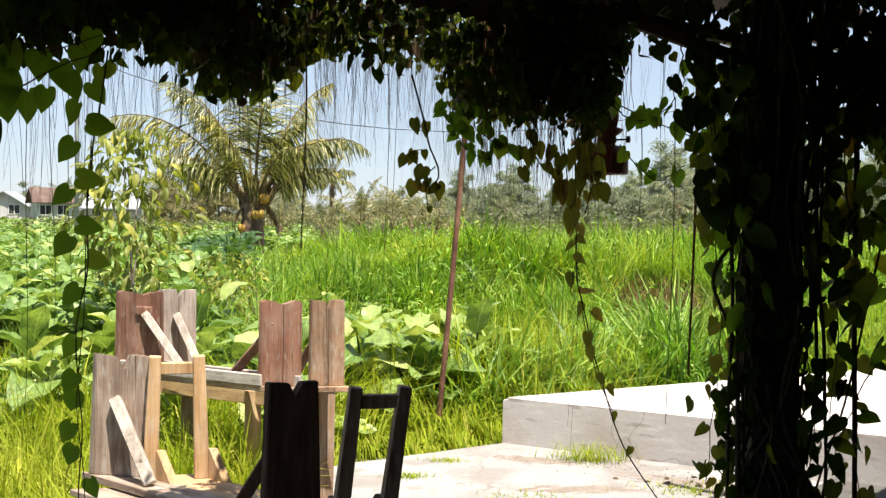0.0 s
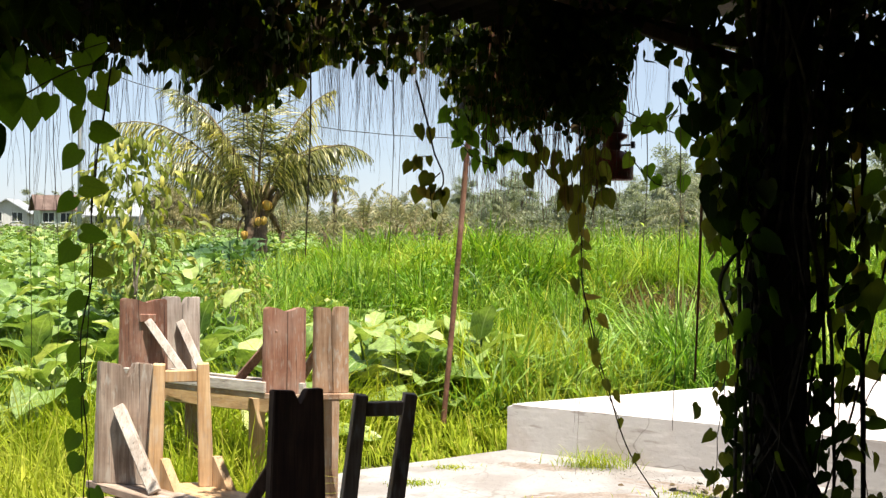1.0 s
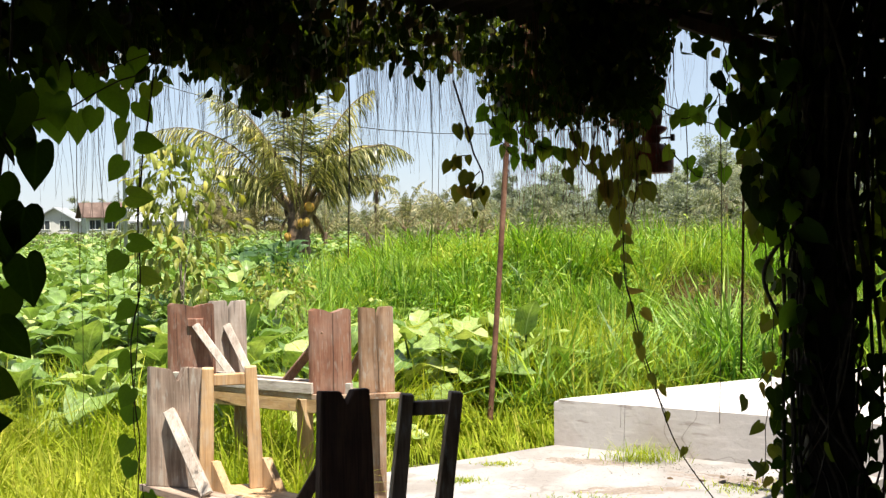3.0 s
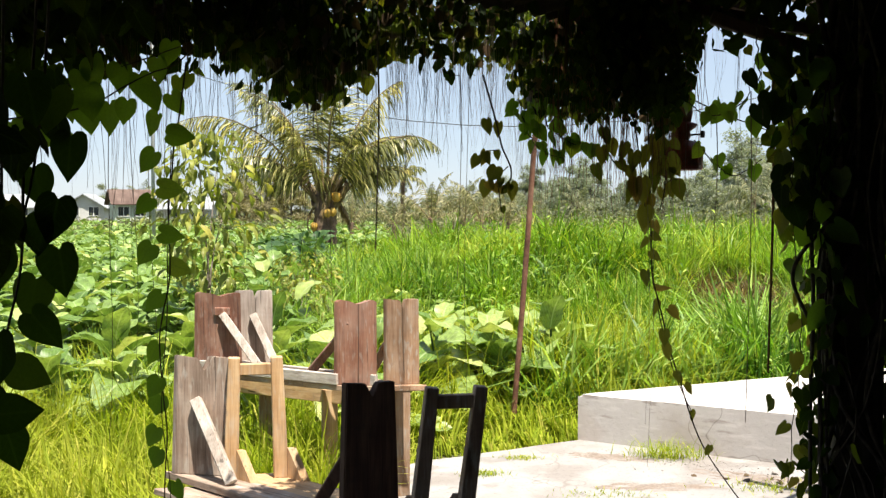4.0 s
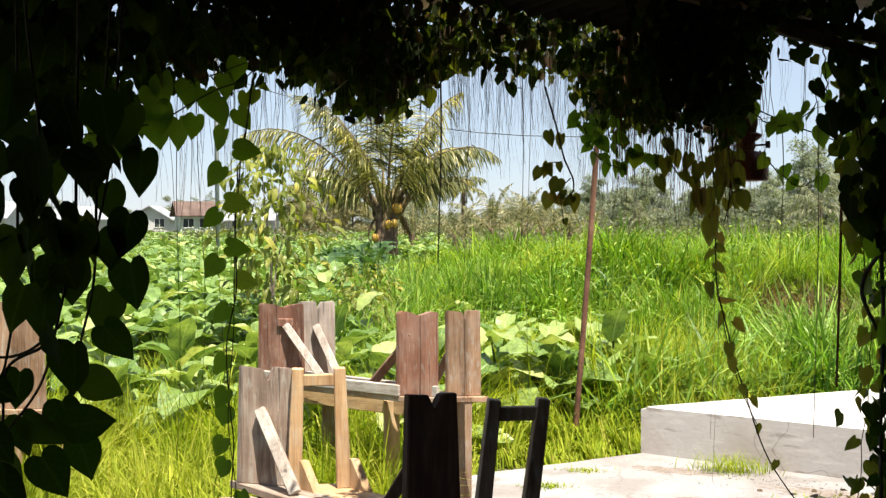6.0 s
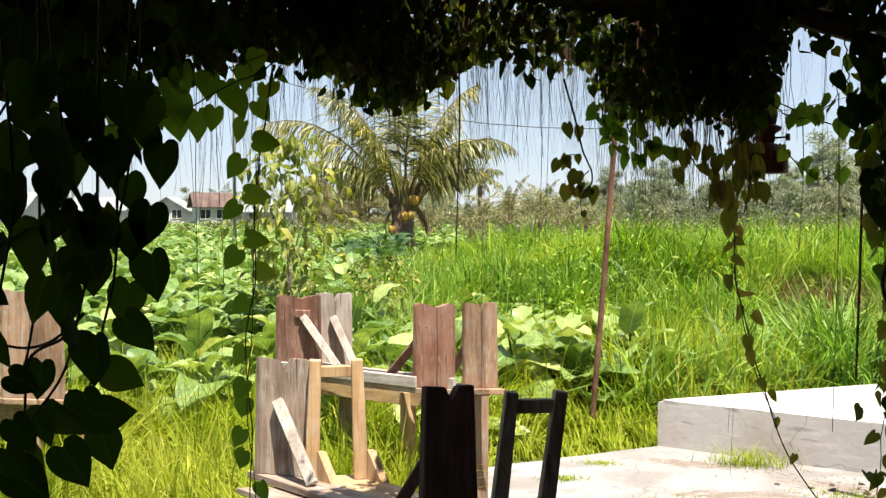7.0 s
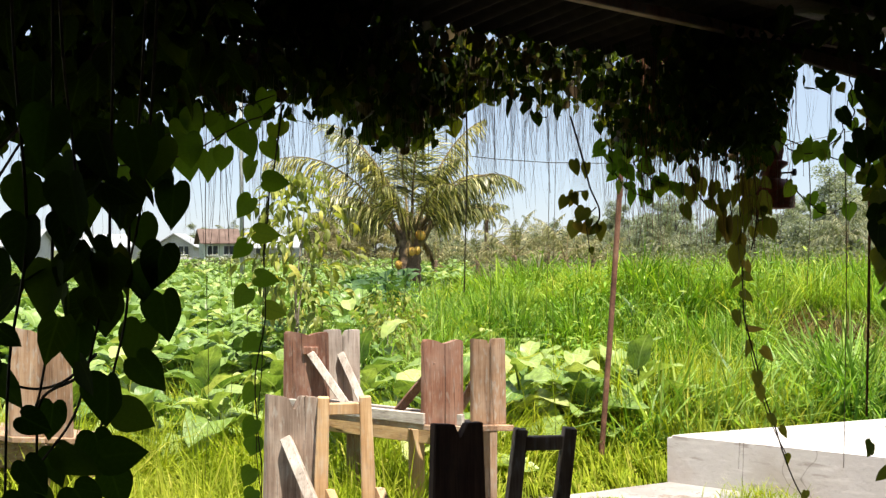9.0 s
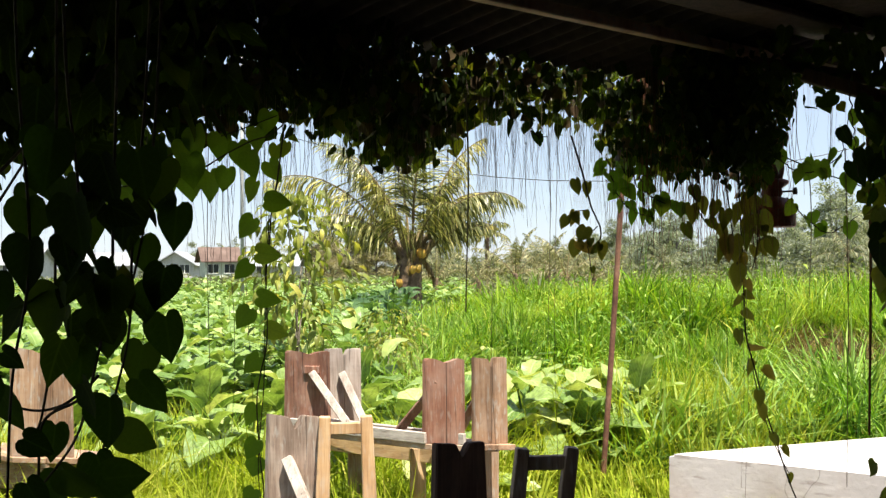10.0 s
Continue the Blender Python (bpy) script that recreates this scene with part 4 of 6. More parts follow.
def leafy(points, y, leaves, meshes, r=0.0025, label="trailing vine with heart-shaped green leaves", sway=0.45, wide=1.0):
    """A vine whose leaves hang at known places: rows of x, z, length and lean in degrees."""
    v = group("vine", points[0], label, "vine", "hanging vines")
    part("stem", tube(bmesh.new(), smooth_path(points, 8), r, r * 0.7, 5), "vine_stem", v)
    for x, z, length, lean in leaves:
        ob = new("leaf", meshes[leaf_rng.randrange(len(meshes))])
        k = length * 0.97
        turn = Euler((leaf_rng.uniform(-0.3, 0.3), 0, leaf_rng.uniform(-sway, sway))).to_matrix().to_4x4()
        m = Matrix.Translation((x, y + leaf_rng.uniform(-0.05, 0.05), z)) @ Matrix.Rotation(radians(-lean), 4, "Y") @ turn @ Matrix.Diagonal((k * wide * leaf_rng.uniform(0.95, 1.1), k, k, 1))
        ob.parent = v
        ob.matrix_basis = Matrix.Translation(-Vector(points[0])) @ m
    return v


# close by, in the shade of the roof
leafy([(-0.645, 1.48, 1.991), (-0.662, 1.48, 1.695), (-0.679, 1.48, 1.533), (-0.685, 1.48, 1.392), (-0.706, 1.48, 1.299), (-0.726, 1.48, 1.217), (-0.738, 1.48, 1.175)], 1.48,
      ((-0.619, 1.479, 0.065, -14), (-0.628, 1.411, 0.069, 7), (-0.661, 1.324, 0.062, 36), (-0.684, 1.367, 0.066, -13), (-0.713, 1.223, 0.070, 12), (-0.723, 1.156, 0.067, 17), (-0.681, 1.254, 0.058, 66)), HEARTS)
leafy([(-0.629, 1.48, 1.991), (-0.645, 1.48, 1.695), (-0.662, 1.48, 1.543), (-0.677, 1.48, 1.471), (-0.693, 1.48, 1.418)], 1.48,
      ((-0.626, 1.567, 0.065, -6), (-0.646, 1.455, 0.057, -2), (-0.668, 1.520, 0.059, 12), (-0.671, 1.427, 0.033, -8), (-0.621, 1.623, 0.064, -10), (-0.653, 1.599, 0.060, 8)), HEARTS)
leafy([(-0.653, 1.38, 1.991), (-0.657, 1.38, 1.735), (-0.662, 1.38, 1.559), (-0.666, 1.38, 1.451), (-0.691, 1.38, 1.334), (-0.715, 1.38, 1.254), (-0.769, 1.38, 1.183)], 1.38,
      ((-0.665, 1.309, 0.074, -6), (-0.656, 1.209, 0.060, 97), (-0.711, 1.372, 0.062, -3), (-0.666, 1.427, 0.081, -5), (-0.713, 1.454, 0.078, -5), (-0.684, 1.517, 0.066, -5), (-0.655, 1.492, 0.037, -1), (-0.736, 1.210, 0.068, 44)), HEARTS)
leafy([(-0.693, 1.40, 1.335), (-0.713, 1.40, 1.316), (-0.748, 1.40, 1.293), (-0.791, 1.40, 1.287), (-0.853, 1.40, 1.304)], 1.40, ((-0.829, 1.311, 0.060, 25), (-0.853, 1.271, 0.064, 40)), HEARTS)
leafy([(-0.693, 1.38, 1.327), (-0.714, 1.38, 1.303), (-0.762, 1.38, 1.273), (-0.771, 1.38, 1.188), (-0.806, 1.38, 1.122)], 1.38,
      ((-0.760, 1.266, 0.054, -8), (-0.737, 1.149, 0.066, 34), (-0.763, 1.203, 0.060, 25), (-0.797, 1.167, 0.064, 10), (-0.773, 1.135, 0.068, 50)), HEARTS)
leafy([(-0.741, 1.38, 1.991), (-0.742, 1.38, 1.655), (-0.744, 1.38, 1.461), (-0.748, 1.38, 1.372), (-0.762, 1.38, 1.288), (-0.770, 1.38, 1.263)], 1.33,
      ((-0.712, 1.655, 0.06, 8), (-0.707, 1.595, 0.066, 3), (-0.742, 1.712, 0.06, -4)), HEARTS)
leafy([(-0.685, 1.28, 1.999), (-0.677, 1.28, 1.735), (-0.661, 1.28, 1.575), (-0.669, 1.28, 1.495)], 1.28,
      ((-0.651, 1.562, 0.078, -1), (-0.682, 1.518, 0.046, 12), (-0.610, 1.559, 0.057, -2), (-0.596, 1.552, 0.043, 56), (-0.629, 1.615, 0.072, 0), (-0.669, 1.639, 0.072, -8), (-0.597, 1.623, 0.064, 10)), HEARTS)
leafy([(-0.749, 1.28, 1.999), (-0.741, 1.28, 1.735), (-0.725, 1.28, 1.495), (-0.749, 1.28, 1.335), (-0.757, 1.28, 1.135)], 1.28,
      ((-0.719, 1.513, 0.072, -12), (-0.728, 1.563, 0.060, 2), (-0.752, 1.473, 0.063, -5), (-0.757, 1.376, 0.036, 55), (-0.760, 1.261, 0.044, 65), (-0.757, 1.203, 0.053, 30), (-0.731, 1.180, 0.051, 28), (-0.761, 1.165, 0.050, 23), (-0.758, 1.347, 0.042, 13)), HEARTS)
# the long one beside the lamp, with small drooping leaves, and the bunch that hangs round its top
leafy([(0.38, 3.6, 2.0), (0.413, 3.6, 1.834), (0.421, 3.6, 1.652), (0.429, 3.6, 1.471), (0.432, 3.6, 1.325), (0.437, 3.6, 1.243), (0.452, 3.6, 1.18), (0.47, 3.6, 1.111), (0.492, 3.6, 1.016), (0.521, 3.6, 0.925), (0.60, 3.6, 0.70), (0.75, 3.6, 0.48)], 3.6,
      ((0.405, 1.471, 0.085, 2), (0.429, 1.462, 0.088, -9), (0.44, 1.425, 0.046, 9), (0.429, 1.383, 0.048, 64), (0.422, 1.371, 0.045, -22), (0.43, 1.329, 0.048, 42), (0.412, 1.267, 0.055, 5), (0.448, 1.216, 0.056, 78), (0.441, 1.169, 0.058, -9), (0.484, 1.143, 0.054, 43), (0.467, 1.074, 0.055, 4), (0.475, 1.025, 0.055, 14), (0.512, 0.943, 0.047, 16), (0.539, 0.898, 0.042, 30), (0.57, 0.80, 0.042, 20), (0.62, 0.70, 0.04, -15)),
      OLIVE, 0.0032, "long trailing vine with small drooping leaves", 0.9, 0.8)
leafy([(0.455, 3.62, 1.185), (0.462, 3.62, 1.12), (0.486, 3.62, 1.02), (0.515, 3.62, 0.92), (0.57, 3.62, 0.80)], 3.62, (), OLIVE, 0.002, "bare vine stem twined beside another")
leafy([(0.34, 3.5, 1.85), (0.37, 3.5, 1.70), (0.385, 3.5, 1.58), (0.40, 3.5, 1.47), (0.415, 3.5, 1.42)], 3.5,
      ((0.338, 1.55, 0.079, -4), (0.368, 1.559, 0.085, -2), (0.416, 1.594, 0.088, 6), (0.385, 1.559, 0.088, 5), (0.402, 1.541, 0.084, 4), (0.396, 1.471, 0.071, -2), (0.413, 1.506, 0.071, 3), (0.36, 1.64, 0.07, -8), (0.39, 1.66, 0.075, 6), (0.42, 1.68, 0.07, 0), (0.35, 1.60, 0.06, 12)), OLIVE, sway=0.8, wide=0.72)
leafy([(0.44, 3.5, 1.85), (0.455, 3.5, 1.70), (0.462, 3.5, 1.60), (0.458, 3.5, 1.52), (0.445, 3.5, 1.46)], 3.5,
      ((0.468, 1.629, 0.077, 32), (0.492, 1.55, 0.065, 16), (0.478, 1.594, 0.04, 10), (0.472, 1.541, 0.05, 26), (0.442, 1.594, 0.046, 5), (0.43, 1.62, 0.06, -8), (0.45, 1.68, 0.06, 4)), OLIVE, wide=0.85)
leafy([(0.22, 3.5, 1.85), (0.262, 3.5, 1.72), (0.285, 3.5, 1.64), (0.312, 3.5, 1.60), (0.345, 3.5, 1.575)], 3.5,
      ((0.312, 1.616, 0.048, 36), (0.245, 1.604, 0.06, 14), (0.256, 1.657, 0.062, 3), (0.294, 1.683, 0.058, 14), (0.33, 1.67, 0.06, -6), (0.27, 1.72, 0.06, 10)), OLIVE, wide=0.8)
# a short one with a forked tip
leafy([(-0.10, 3.1, 1.84), (-0.067, 3.1, 1.724), (-0.048, 3.1, 1.645), (-0.035, 3.1, 1.613), (-0.022, 3.1, 1.582), (-0.021, 3.1, 1.553), (-0.03, 3.1, 1.54), (-0.046, 3.1, 1.526)], 3.1,
      ((-0.114, 1.614, 0.046, -23), (-0.092, 1.625, 0.047, -19), (-0.092, 1.622, 0.04, 18), (-0.062, 1.629, 0.03, 10), (-0.022, 1.537, 0.055, 3), (-0.024, 1.534, 0.04, -37), (-0.09, 1.72, 0.05, 8), (-0.055, 1.71, 0.045, -10)), OLIVE, 0.003, wide=0.8)
leafy([(-0.029, 3.1, 1.585), (-0.046, 3.1, 1.569), (-0.06, 3.1, 1.558), (-0.054, 3.1, 1.51), (-0.047, 3.1, 1.458)], 3.1,
      ((-0.062, 1.582, 0.052, -21), (-0.092, 1.544, 0.052, -6), (-0.066, 1.537, 0.042, 30), (-0.047, 1.55, 0.028, -9), (-0.047, 1.471, 0.022, 18), (-0.085, 1.542, 0.033, 29)), OLIVE, 0.0018)
leafy([(-0.06, 3.1, 1.63), (-0.085, 3.1, 1.628), (-0.114, 3.1, 1.614)], 3.1, (), OLIVE, 0.0015, "thin side shoot of a vine")
# the long one beside the field, its leaves held out to both sides
leafy([(-0.626, 2.05, 1.741), (-0.640, 2.05, 1.640), (-0.651, 2.05, 1.583), (-0.656, 2.05, 1.520), (-0.663, 2.05, 1.470), (-0.661, 2.05, 1.341), (-0.675, 2.05, 1.269), (-0.682, 2.05, 1.212), (-0.676, 2.05, 1.111), (-0.669, 2.05, 1.039), (-0.675, 2.05, 0.921), (-0.671, 2.05, 0.775)], 2.05,
      ((-0.651, 1.605, 0.051, 80), (-0.674, 1.570, 0.049, -37), (-0.666, 1.505, 0.052, 83), (-0.680, 1.485, 0.043, -46), (-0.667, 1.421, 0.047, 79), (-0.682, 1.399, 0.053, -35), (-0.667, 1.359, 0.048, 73), (-0.679, 1.304, 0.047, -44), (-0.681, 1.259, 0.030, -33), (-0.696, 1.205, 0.045, -27), (-0.676, 1.147, 0.042, -29), (-0.687, 1.107, 0.050, -18), (-0.676, 1.057, 0.042, -27), (-0.684, 1.007, 0.045, -25), (-0.663, 0.939, 0.041, 20), (-0.683, 0.890, 0.041, -20)),
      SUNNY, 0.0018, "long trailing vine with leaves held out to both sides", 0.35)
leafy([(-0.659, 2.06, 1.577), (-0.667, 2.06, 1.413), (-0.671, 2.06, 1.250), (-0.683, 2.06, 1.086), (-0.667, 2.06, 0.922), (-0.679, 2.06, 0.759)], 2.05, (), SUNNY, 0.0012, "bare vine stem twined beside another")
# a slanting branch in the light, at the height of the fringe
leafy([(-1.133, 2.10, 1.607), (-1.013, 2.10, 1.637), (-0.879, 2.10, 1.654), (-0.815, 2.10, 1.673), (-0.762, 2.10, 1.702), (-0.710, 2.10, 1.727), (-0.658, 2.10, 1.746), (-0.602, 2.10, 1.804)], 2.1,
      ((-0.718, 1.705, 0.056, 10), (-0.697, 1.647, 0.049, -29), (-0.658, 1.681, 0.047, 31), (-0.667, 1.604, 0.050, 92), (-0.750, 1.672, 0.050, -9), (-0.794, 1.668, 0.065, 2), (-0.663, 1.721, 0.038, -8), (-0.770, 1.738, 0.034, -14), (-0.825, 1.754, 0.068, 15), (-0.852, 1.730, 0.053, 0), (-0.852, 1.674, 0.068, -1), (-0.637, 1.725, 0.034, -21), (-0.885, 1.608, 0.051, 6), (-0.893, 1.693, 0.064, -6), (-0.919, 1.650, 0.068, 8), (-0.962, 1.667, 0.064, -4), (-0.987, 1.633, 0.068, 5), (-1.047, 1.624, 0.068, 0)),
      SUNNY, 0.002, "slanting vine branch with light green leaves")
leafy([(-0.95, 2.12, 1.68), (-0.85, 2.12, 1.72), (-0.75, 2.12, 1.75), (-0.66, 2.12, 1.78)], 2.12,
      ((-0.90, 1.73, 0.07, 4), (-0.86, 1.76, 0.066, -8), (-0.83, 1.70, 0.07, 6), (-0.79, 1.75, 0.06, -4), (-0.75, 1.73, 0.06, 12), (-0.71, 1.76, 0.055, 0), (-0.68, 1.79, 0.05, -10), (-0.93, 1.70, 0.075, -6)), SUNNY + HEARTS, 0.0016)
leafy([(-1.15, 1.9, 1.635), (-1.111, 1.9, 1.673), (-1.061, 1.9, 1.719), (-0.99, 1.9, 1.778), (-0.946, 1.9, 1.814), (-0.88, 1.9, 1.90)], 1.9, ((-1.0, 1.76, 0.07, -10), (-0.97, 1.81, 0.07, 10)), HEARTS, 0.004, "bare slanting woody vine")
leafy([(-1.15, 1.9, 1.57), (-1.112, 1.9, 1.626), (-1.051, 1.9, 1.709), (-0.991, 1.9, 1.755), (-0.92, 1.9, 1.86)], 1.9, ((-1.03, 1.66, 0.065, 10), (-1.07, 1.63, 0.06, -10)), HEARTS, 0.003, "bare slanting woody vine")


def leaf_bunch(n, x, y, z, size, material, label, seed, clumps=24):
    """A hanging mass of vine leaves within a box."""
    r = np.random.default_rng(seed)
    c = np.stack([r.uniform(*x, clumps), r.uniform(*y, clumps), r.uniform(*z, clumps)], 1)
    at = c[r.integers(0, clumps, n)] + r.normal(0, 1, (n, 3)) * np.array([0.035, 0.035, 0.045])
    rot = euler_mats(r.normal(-0.1, 0.5, n), r.normal(0, 0.45, n), r.uniform(-1.6, 1.6, n))
    tagged(scatter("vine_foliage", HEART, rot, at, size * r.uniform(0.6, 1.15, n), material), label, "vine foliage", kind="stuff")


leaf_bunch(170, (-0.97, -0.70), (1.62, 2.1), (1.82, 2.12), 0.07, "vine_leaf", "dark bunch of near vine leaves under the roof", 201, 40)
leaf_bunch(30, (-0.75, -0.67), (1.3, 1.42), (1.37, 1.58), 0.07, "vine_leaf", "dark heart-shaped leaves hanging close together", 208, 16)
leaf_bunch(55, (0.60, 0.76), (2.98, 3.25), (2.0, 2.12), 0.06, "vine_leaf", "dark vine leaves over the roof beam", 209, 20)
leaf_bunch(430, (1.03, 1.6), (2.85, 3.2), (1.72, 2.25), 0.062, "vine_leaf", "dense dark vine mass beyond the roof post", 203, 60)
leaf_bunch(150, (1.04, 1.5), (2.9, 3.15), (1.3, 1.66), 0.075, "vine_leaf_lit", "olive vine leaves hanging beside the roof post", 204, 26)
leaf_bunch(130, (0.72, 0.86), (2.95, 3.15), (1.42, 1.86), 0.066, "vine_leaf_lit", "dark vine leaves hanging between beam and post", 205, 26)
leaf_bunch(30, (1.01, 1.08), (2.9, 3.05), (0.5, 1.25), 0.07, "vine_leaf_lit", "vine leaves crowding the side of the roof post", 206, 26)
leaf_bunch(50, (0.74, 0.86), (2.9, 3.05), (0.5, 1.2), 0.055, "vine_leaf_lit", "small vine leaves at the foot of the roof post", 207, 30)


def profile(x):
    """Height of the lower edge of the foliage along the opening."""
    kx = (-2.2, -1.42, -1.25, -1.1, -0.95, -0.84, -0.73, -0.59, -0.46, -0.36, -0.24, -0.05, 0.0, 0.1, 0.2, 0.27, 0.4, 0.46, 0.52, 0.57, 0.66, 0.72, 0.8, 1.3, 3.0)
    kz = (1.66, 1.73, 1.79, 1.82, 1.84, 1.82, 1.75, 1.73, 1.76, 1.84, 1.83, 1.83, 1.72, 1.66, 1.67, 1.7, 1.62, 1.7, 1.86, 1.9, 1.84, 1.64, 1.6, 1.6, 1.5)
    return np.interp(x, kx, kz)


def eave_y(x):
    """Depth of the eave line at x."""
    return E0.y + (x - E0.x) * EV.y / EV.x


def make_foliage(name, n, material, x0, x1, o0, o1, lift, size, label, seed, clumps=60, line=None):
    """Leaves in hanging bunches along the eave; o0 to o1: how far outside it."""
    r = np.random.default_rng(seed)
    cx, co = r.uniform(x0, x1, clumps), r.uniform(o0, o1, clumps)
    i = r.integers(0, clumps, n)
    x = cx[i] + r.normal(0, 0.05, n)
    y = (line(x) if line else eave_y(x)) + co[i] + r.normal(0, 0.04, n)
    low = profile(x * 3.1 / np.maximum(y, 1.6))
    low = 1.45 + (low - 1.45) * y / 3.1 + r.uniform(-0.02, 0.12, clumps)[i]
    u = r.random(n)
    z = low + 0.06 + lift * u + r.normal(0, 0.02, n)
    rot = euler_mats(r.normal(-0.1, 0.55, n), r.normal(0, 0.5, n), r.uniform(-1.7, 1.7, n) + (r.random(n) < 0.3) * math.pi)
    ob = scatter(name, HEART, rot, np.stack([x, y, z], 1), size * r.uniform(0.6, 1.1, n), material)
    return tagged(ob, label, "vine foliage", kind="stuff")


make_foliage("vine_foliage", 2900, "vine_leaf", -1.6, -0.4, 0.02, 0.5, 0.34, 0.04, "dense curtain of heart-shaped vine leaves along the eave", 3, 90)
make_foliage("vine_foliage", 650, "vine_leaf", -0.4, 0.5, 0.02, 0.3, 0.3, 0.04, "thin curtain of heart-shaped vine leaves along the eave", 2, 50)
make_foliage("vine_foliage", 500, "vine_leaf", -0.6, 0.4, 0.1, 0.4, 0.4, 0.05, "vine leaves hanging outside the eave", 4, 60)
make_foliage("young_foliage", 2300, "vine_leaf_lit", -0.38, 0.35, 0.3, 0.62, 0.42, 0.036, "yellow-green leaves in a sunlit tone at the outside of the vines", 14, 70)
make_foliage("young_foliage", 520, "vine_leaf_lit", -0.85, -0.36, 0.4, 0.72, 0.1, 0.052, "olive leaves in a sunlit tone hanging with the thin roots", 15, 40)
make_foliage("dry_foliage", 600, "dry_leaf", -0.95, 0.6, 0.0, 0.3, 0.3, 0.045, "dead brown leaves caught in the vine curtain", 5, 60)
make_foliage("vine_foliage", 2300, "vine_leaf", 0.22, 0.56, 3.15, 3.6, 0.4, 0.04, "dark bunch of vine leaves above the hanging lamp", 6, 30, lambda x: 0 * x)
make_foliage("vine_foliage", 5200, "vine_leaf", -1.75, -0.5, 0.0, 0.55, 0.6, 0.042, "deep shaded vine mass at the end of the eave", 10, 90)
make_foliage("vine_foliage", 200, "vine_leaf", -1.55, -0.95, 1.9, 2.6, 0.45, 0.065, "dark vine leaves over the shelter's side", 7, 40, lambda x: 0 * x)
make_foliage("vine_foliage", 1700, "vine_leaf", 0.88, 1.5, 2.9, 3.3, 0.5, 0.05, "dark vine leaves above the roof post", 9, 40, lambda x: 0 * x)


def make_shade_leaves(n, seed):
    """Hidden leaves added out over the eave at the far end to block sun."""
    r = np.random.default_rng(seed)
    x = r.uniform(-2.0, -0.45, n)
    y = eave_y(x) + r.uniform(-0.1, 0.6, n) * np.where(x < -1.1, 1.5, 0.7)
    z = EAVE + 0.08 + r.uniform(0, 0.16, n)
    rot = euler_mats(r.normal(1.35, 0.35, n), r.normal(0, 0.35, n), r.uniform(0, 6.28, n))
    tagged(scatter("vine_canopy", HEART, rot, np.stack([x, y, z], 1), 0.085 * r.uniform(0.7, 1.2, n), "vine_leaf"), "hidden layer of vine leaves added over the eave for shade", "vine foliage", kind="stuff")


make_shade_leaves(2600, 13)


def post_foliage(n, seed):
    r = np.random.default_rng(seed)
    z = r.uniform(0.3, 2.2, n)
    wide = np.interp(z, (0.3, 0.9, 1.3, 1.7, 2.2), (0.17, 0.15, 0.13, 0.24, 0.34))
    x = POST.x + 0.02 + r.normal(0, 0.55, n) * wide + 0.05 * np.sin(z * 5)
    y = POST.y + r.uniform(-0.12, 0.16, n)
    bare = np.abs(x - POST.x) < 0.06
    y = np.where(bare & (z < 1.75), POST.y + 0.12, y)
    rot = euler_mats(r.normal(0, 0.4, n), r.normal(0, 0.4, n), r.uniform(-1.2, 1.2, n))
    tagged(scatter("post_foliage", HEART, rot, np.stack([x, y, z], 1), 0.062 * r.uniform(0.6, 1.1, n), "vine_leaf"), "heart-shaped leaves clinging round the roof post", "vine foliage", kind="stuff")


post_foliage(270, 8)


def make_roots(name, n, seed, x0, x1, y0, y1, lengths, r0, material, label, lift=0.12):
    r = random.Random(seed)
    v, f = [], []
    for _ in range(n):
        x = r.uniform(x0, x1)
        y = max(2.3, min(float(eave_y(x)), 3.4)) + r.uniform(y0, y1)
        z = 1.45 + (float(profile(x * 3.1 / y)) - 1.45) * y / 3.1 + lift
        ln = r.uniform(*lengths) * r.uniform(0.4, 1.0) + 0.12
        steps, px, py = 7, r.uniform(0, 6), r.uniform(0, 6)
        drift = r.uniform(-0.02, 0.02)
        base = len(v)
        for k in range(steps):
            t = k / (steps - 1)
            cx = x + drift * t + 0.012 * t * math.sin(px + t * 6)
            cy = y + 0.006 * t * math.sin(py + t * 6)
            rad = r0 * (1 - 0.5 * t)
            for a in range(3):
                v.append((cx + rad * math.cos(a * 2.094), cy + rad * math.sin(a * 2.094), z - ln * t))
        for k in range(steps - 1):
            for a in range(3):
                b = base + k * 3
                f.append((b + a, b + (a + 1) % 3, b + 3 + (a + 1) % 3, b + 3 + a))
    me = raw_mesh(name, np.array(v), [np.array(f)])
    tagged(raw_object(name, me, material), label, "aerial roots", kind="stuff")


make_roots("aerial_roots", 230, 21, -1.6, 1.0, 0.0, 0.4, (0.12, 0.4), 0.0005, "root", "fringe of hair-thin brown roots hanging from the vines")
make_roots("aerial_roots", 110, 22, -0.95, -0.3, 0.0, 0.3, (0.2, 0.6), 0.0006, "root", "dense hanging bundle of thin brown roots")
make_roots("aerial_roots", 170, 23, -0.36, 0.06, 0.0, 0.4, (0.15, 0.4), 0.0005, "root", "fine fringe of thin roots against the sky")
make_roots("aerial_roots", 26, 24, -1.5, 1.0, 0.0, 0.3, (0.7, 1.2), 0.0012, "root", "long single roots hanging down to the ground")
make_roots("aerial_roots", 120, 25, 0.05, 0.55, -0.1, 0.3, (0.15, 0.35), 0.0012, "red_root", "reddish tangle of roots round the hanging lamp")

make_roots("aerial_roots", 170, 19, 0.1, 0.56, 0.0, 0.3, (0.3, 0.52), 0.0013, "red_root", "long reddish dead strands hanging above the lamp", 0.42)
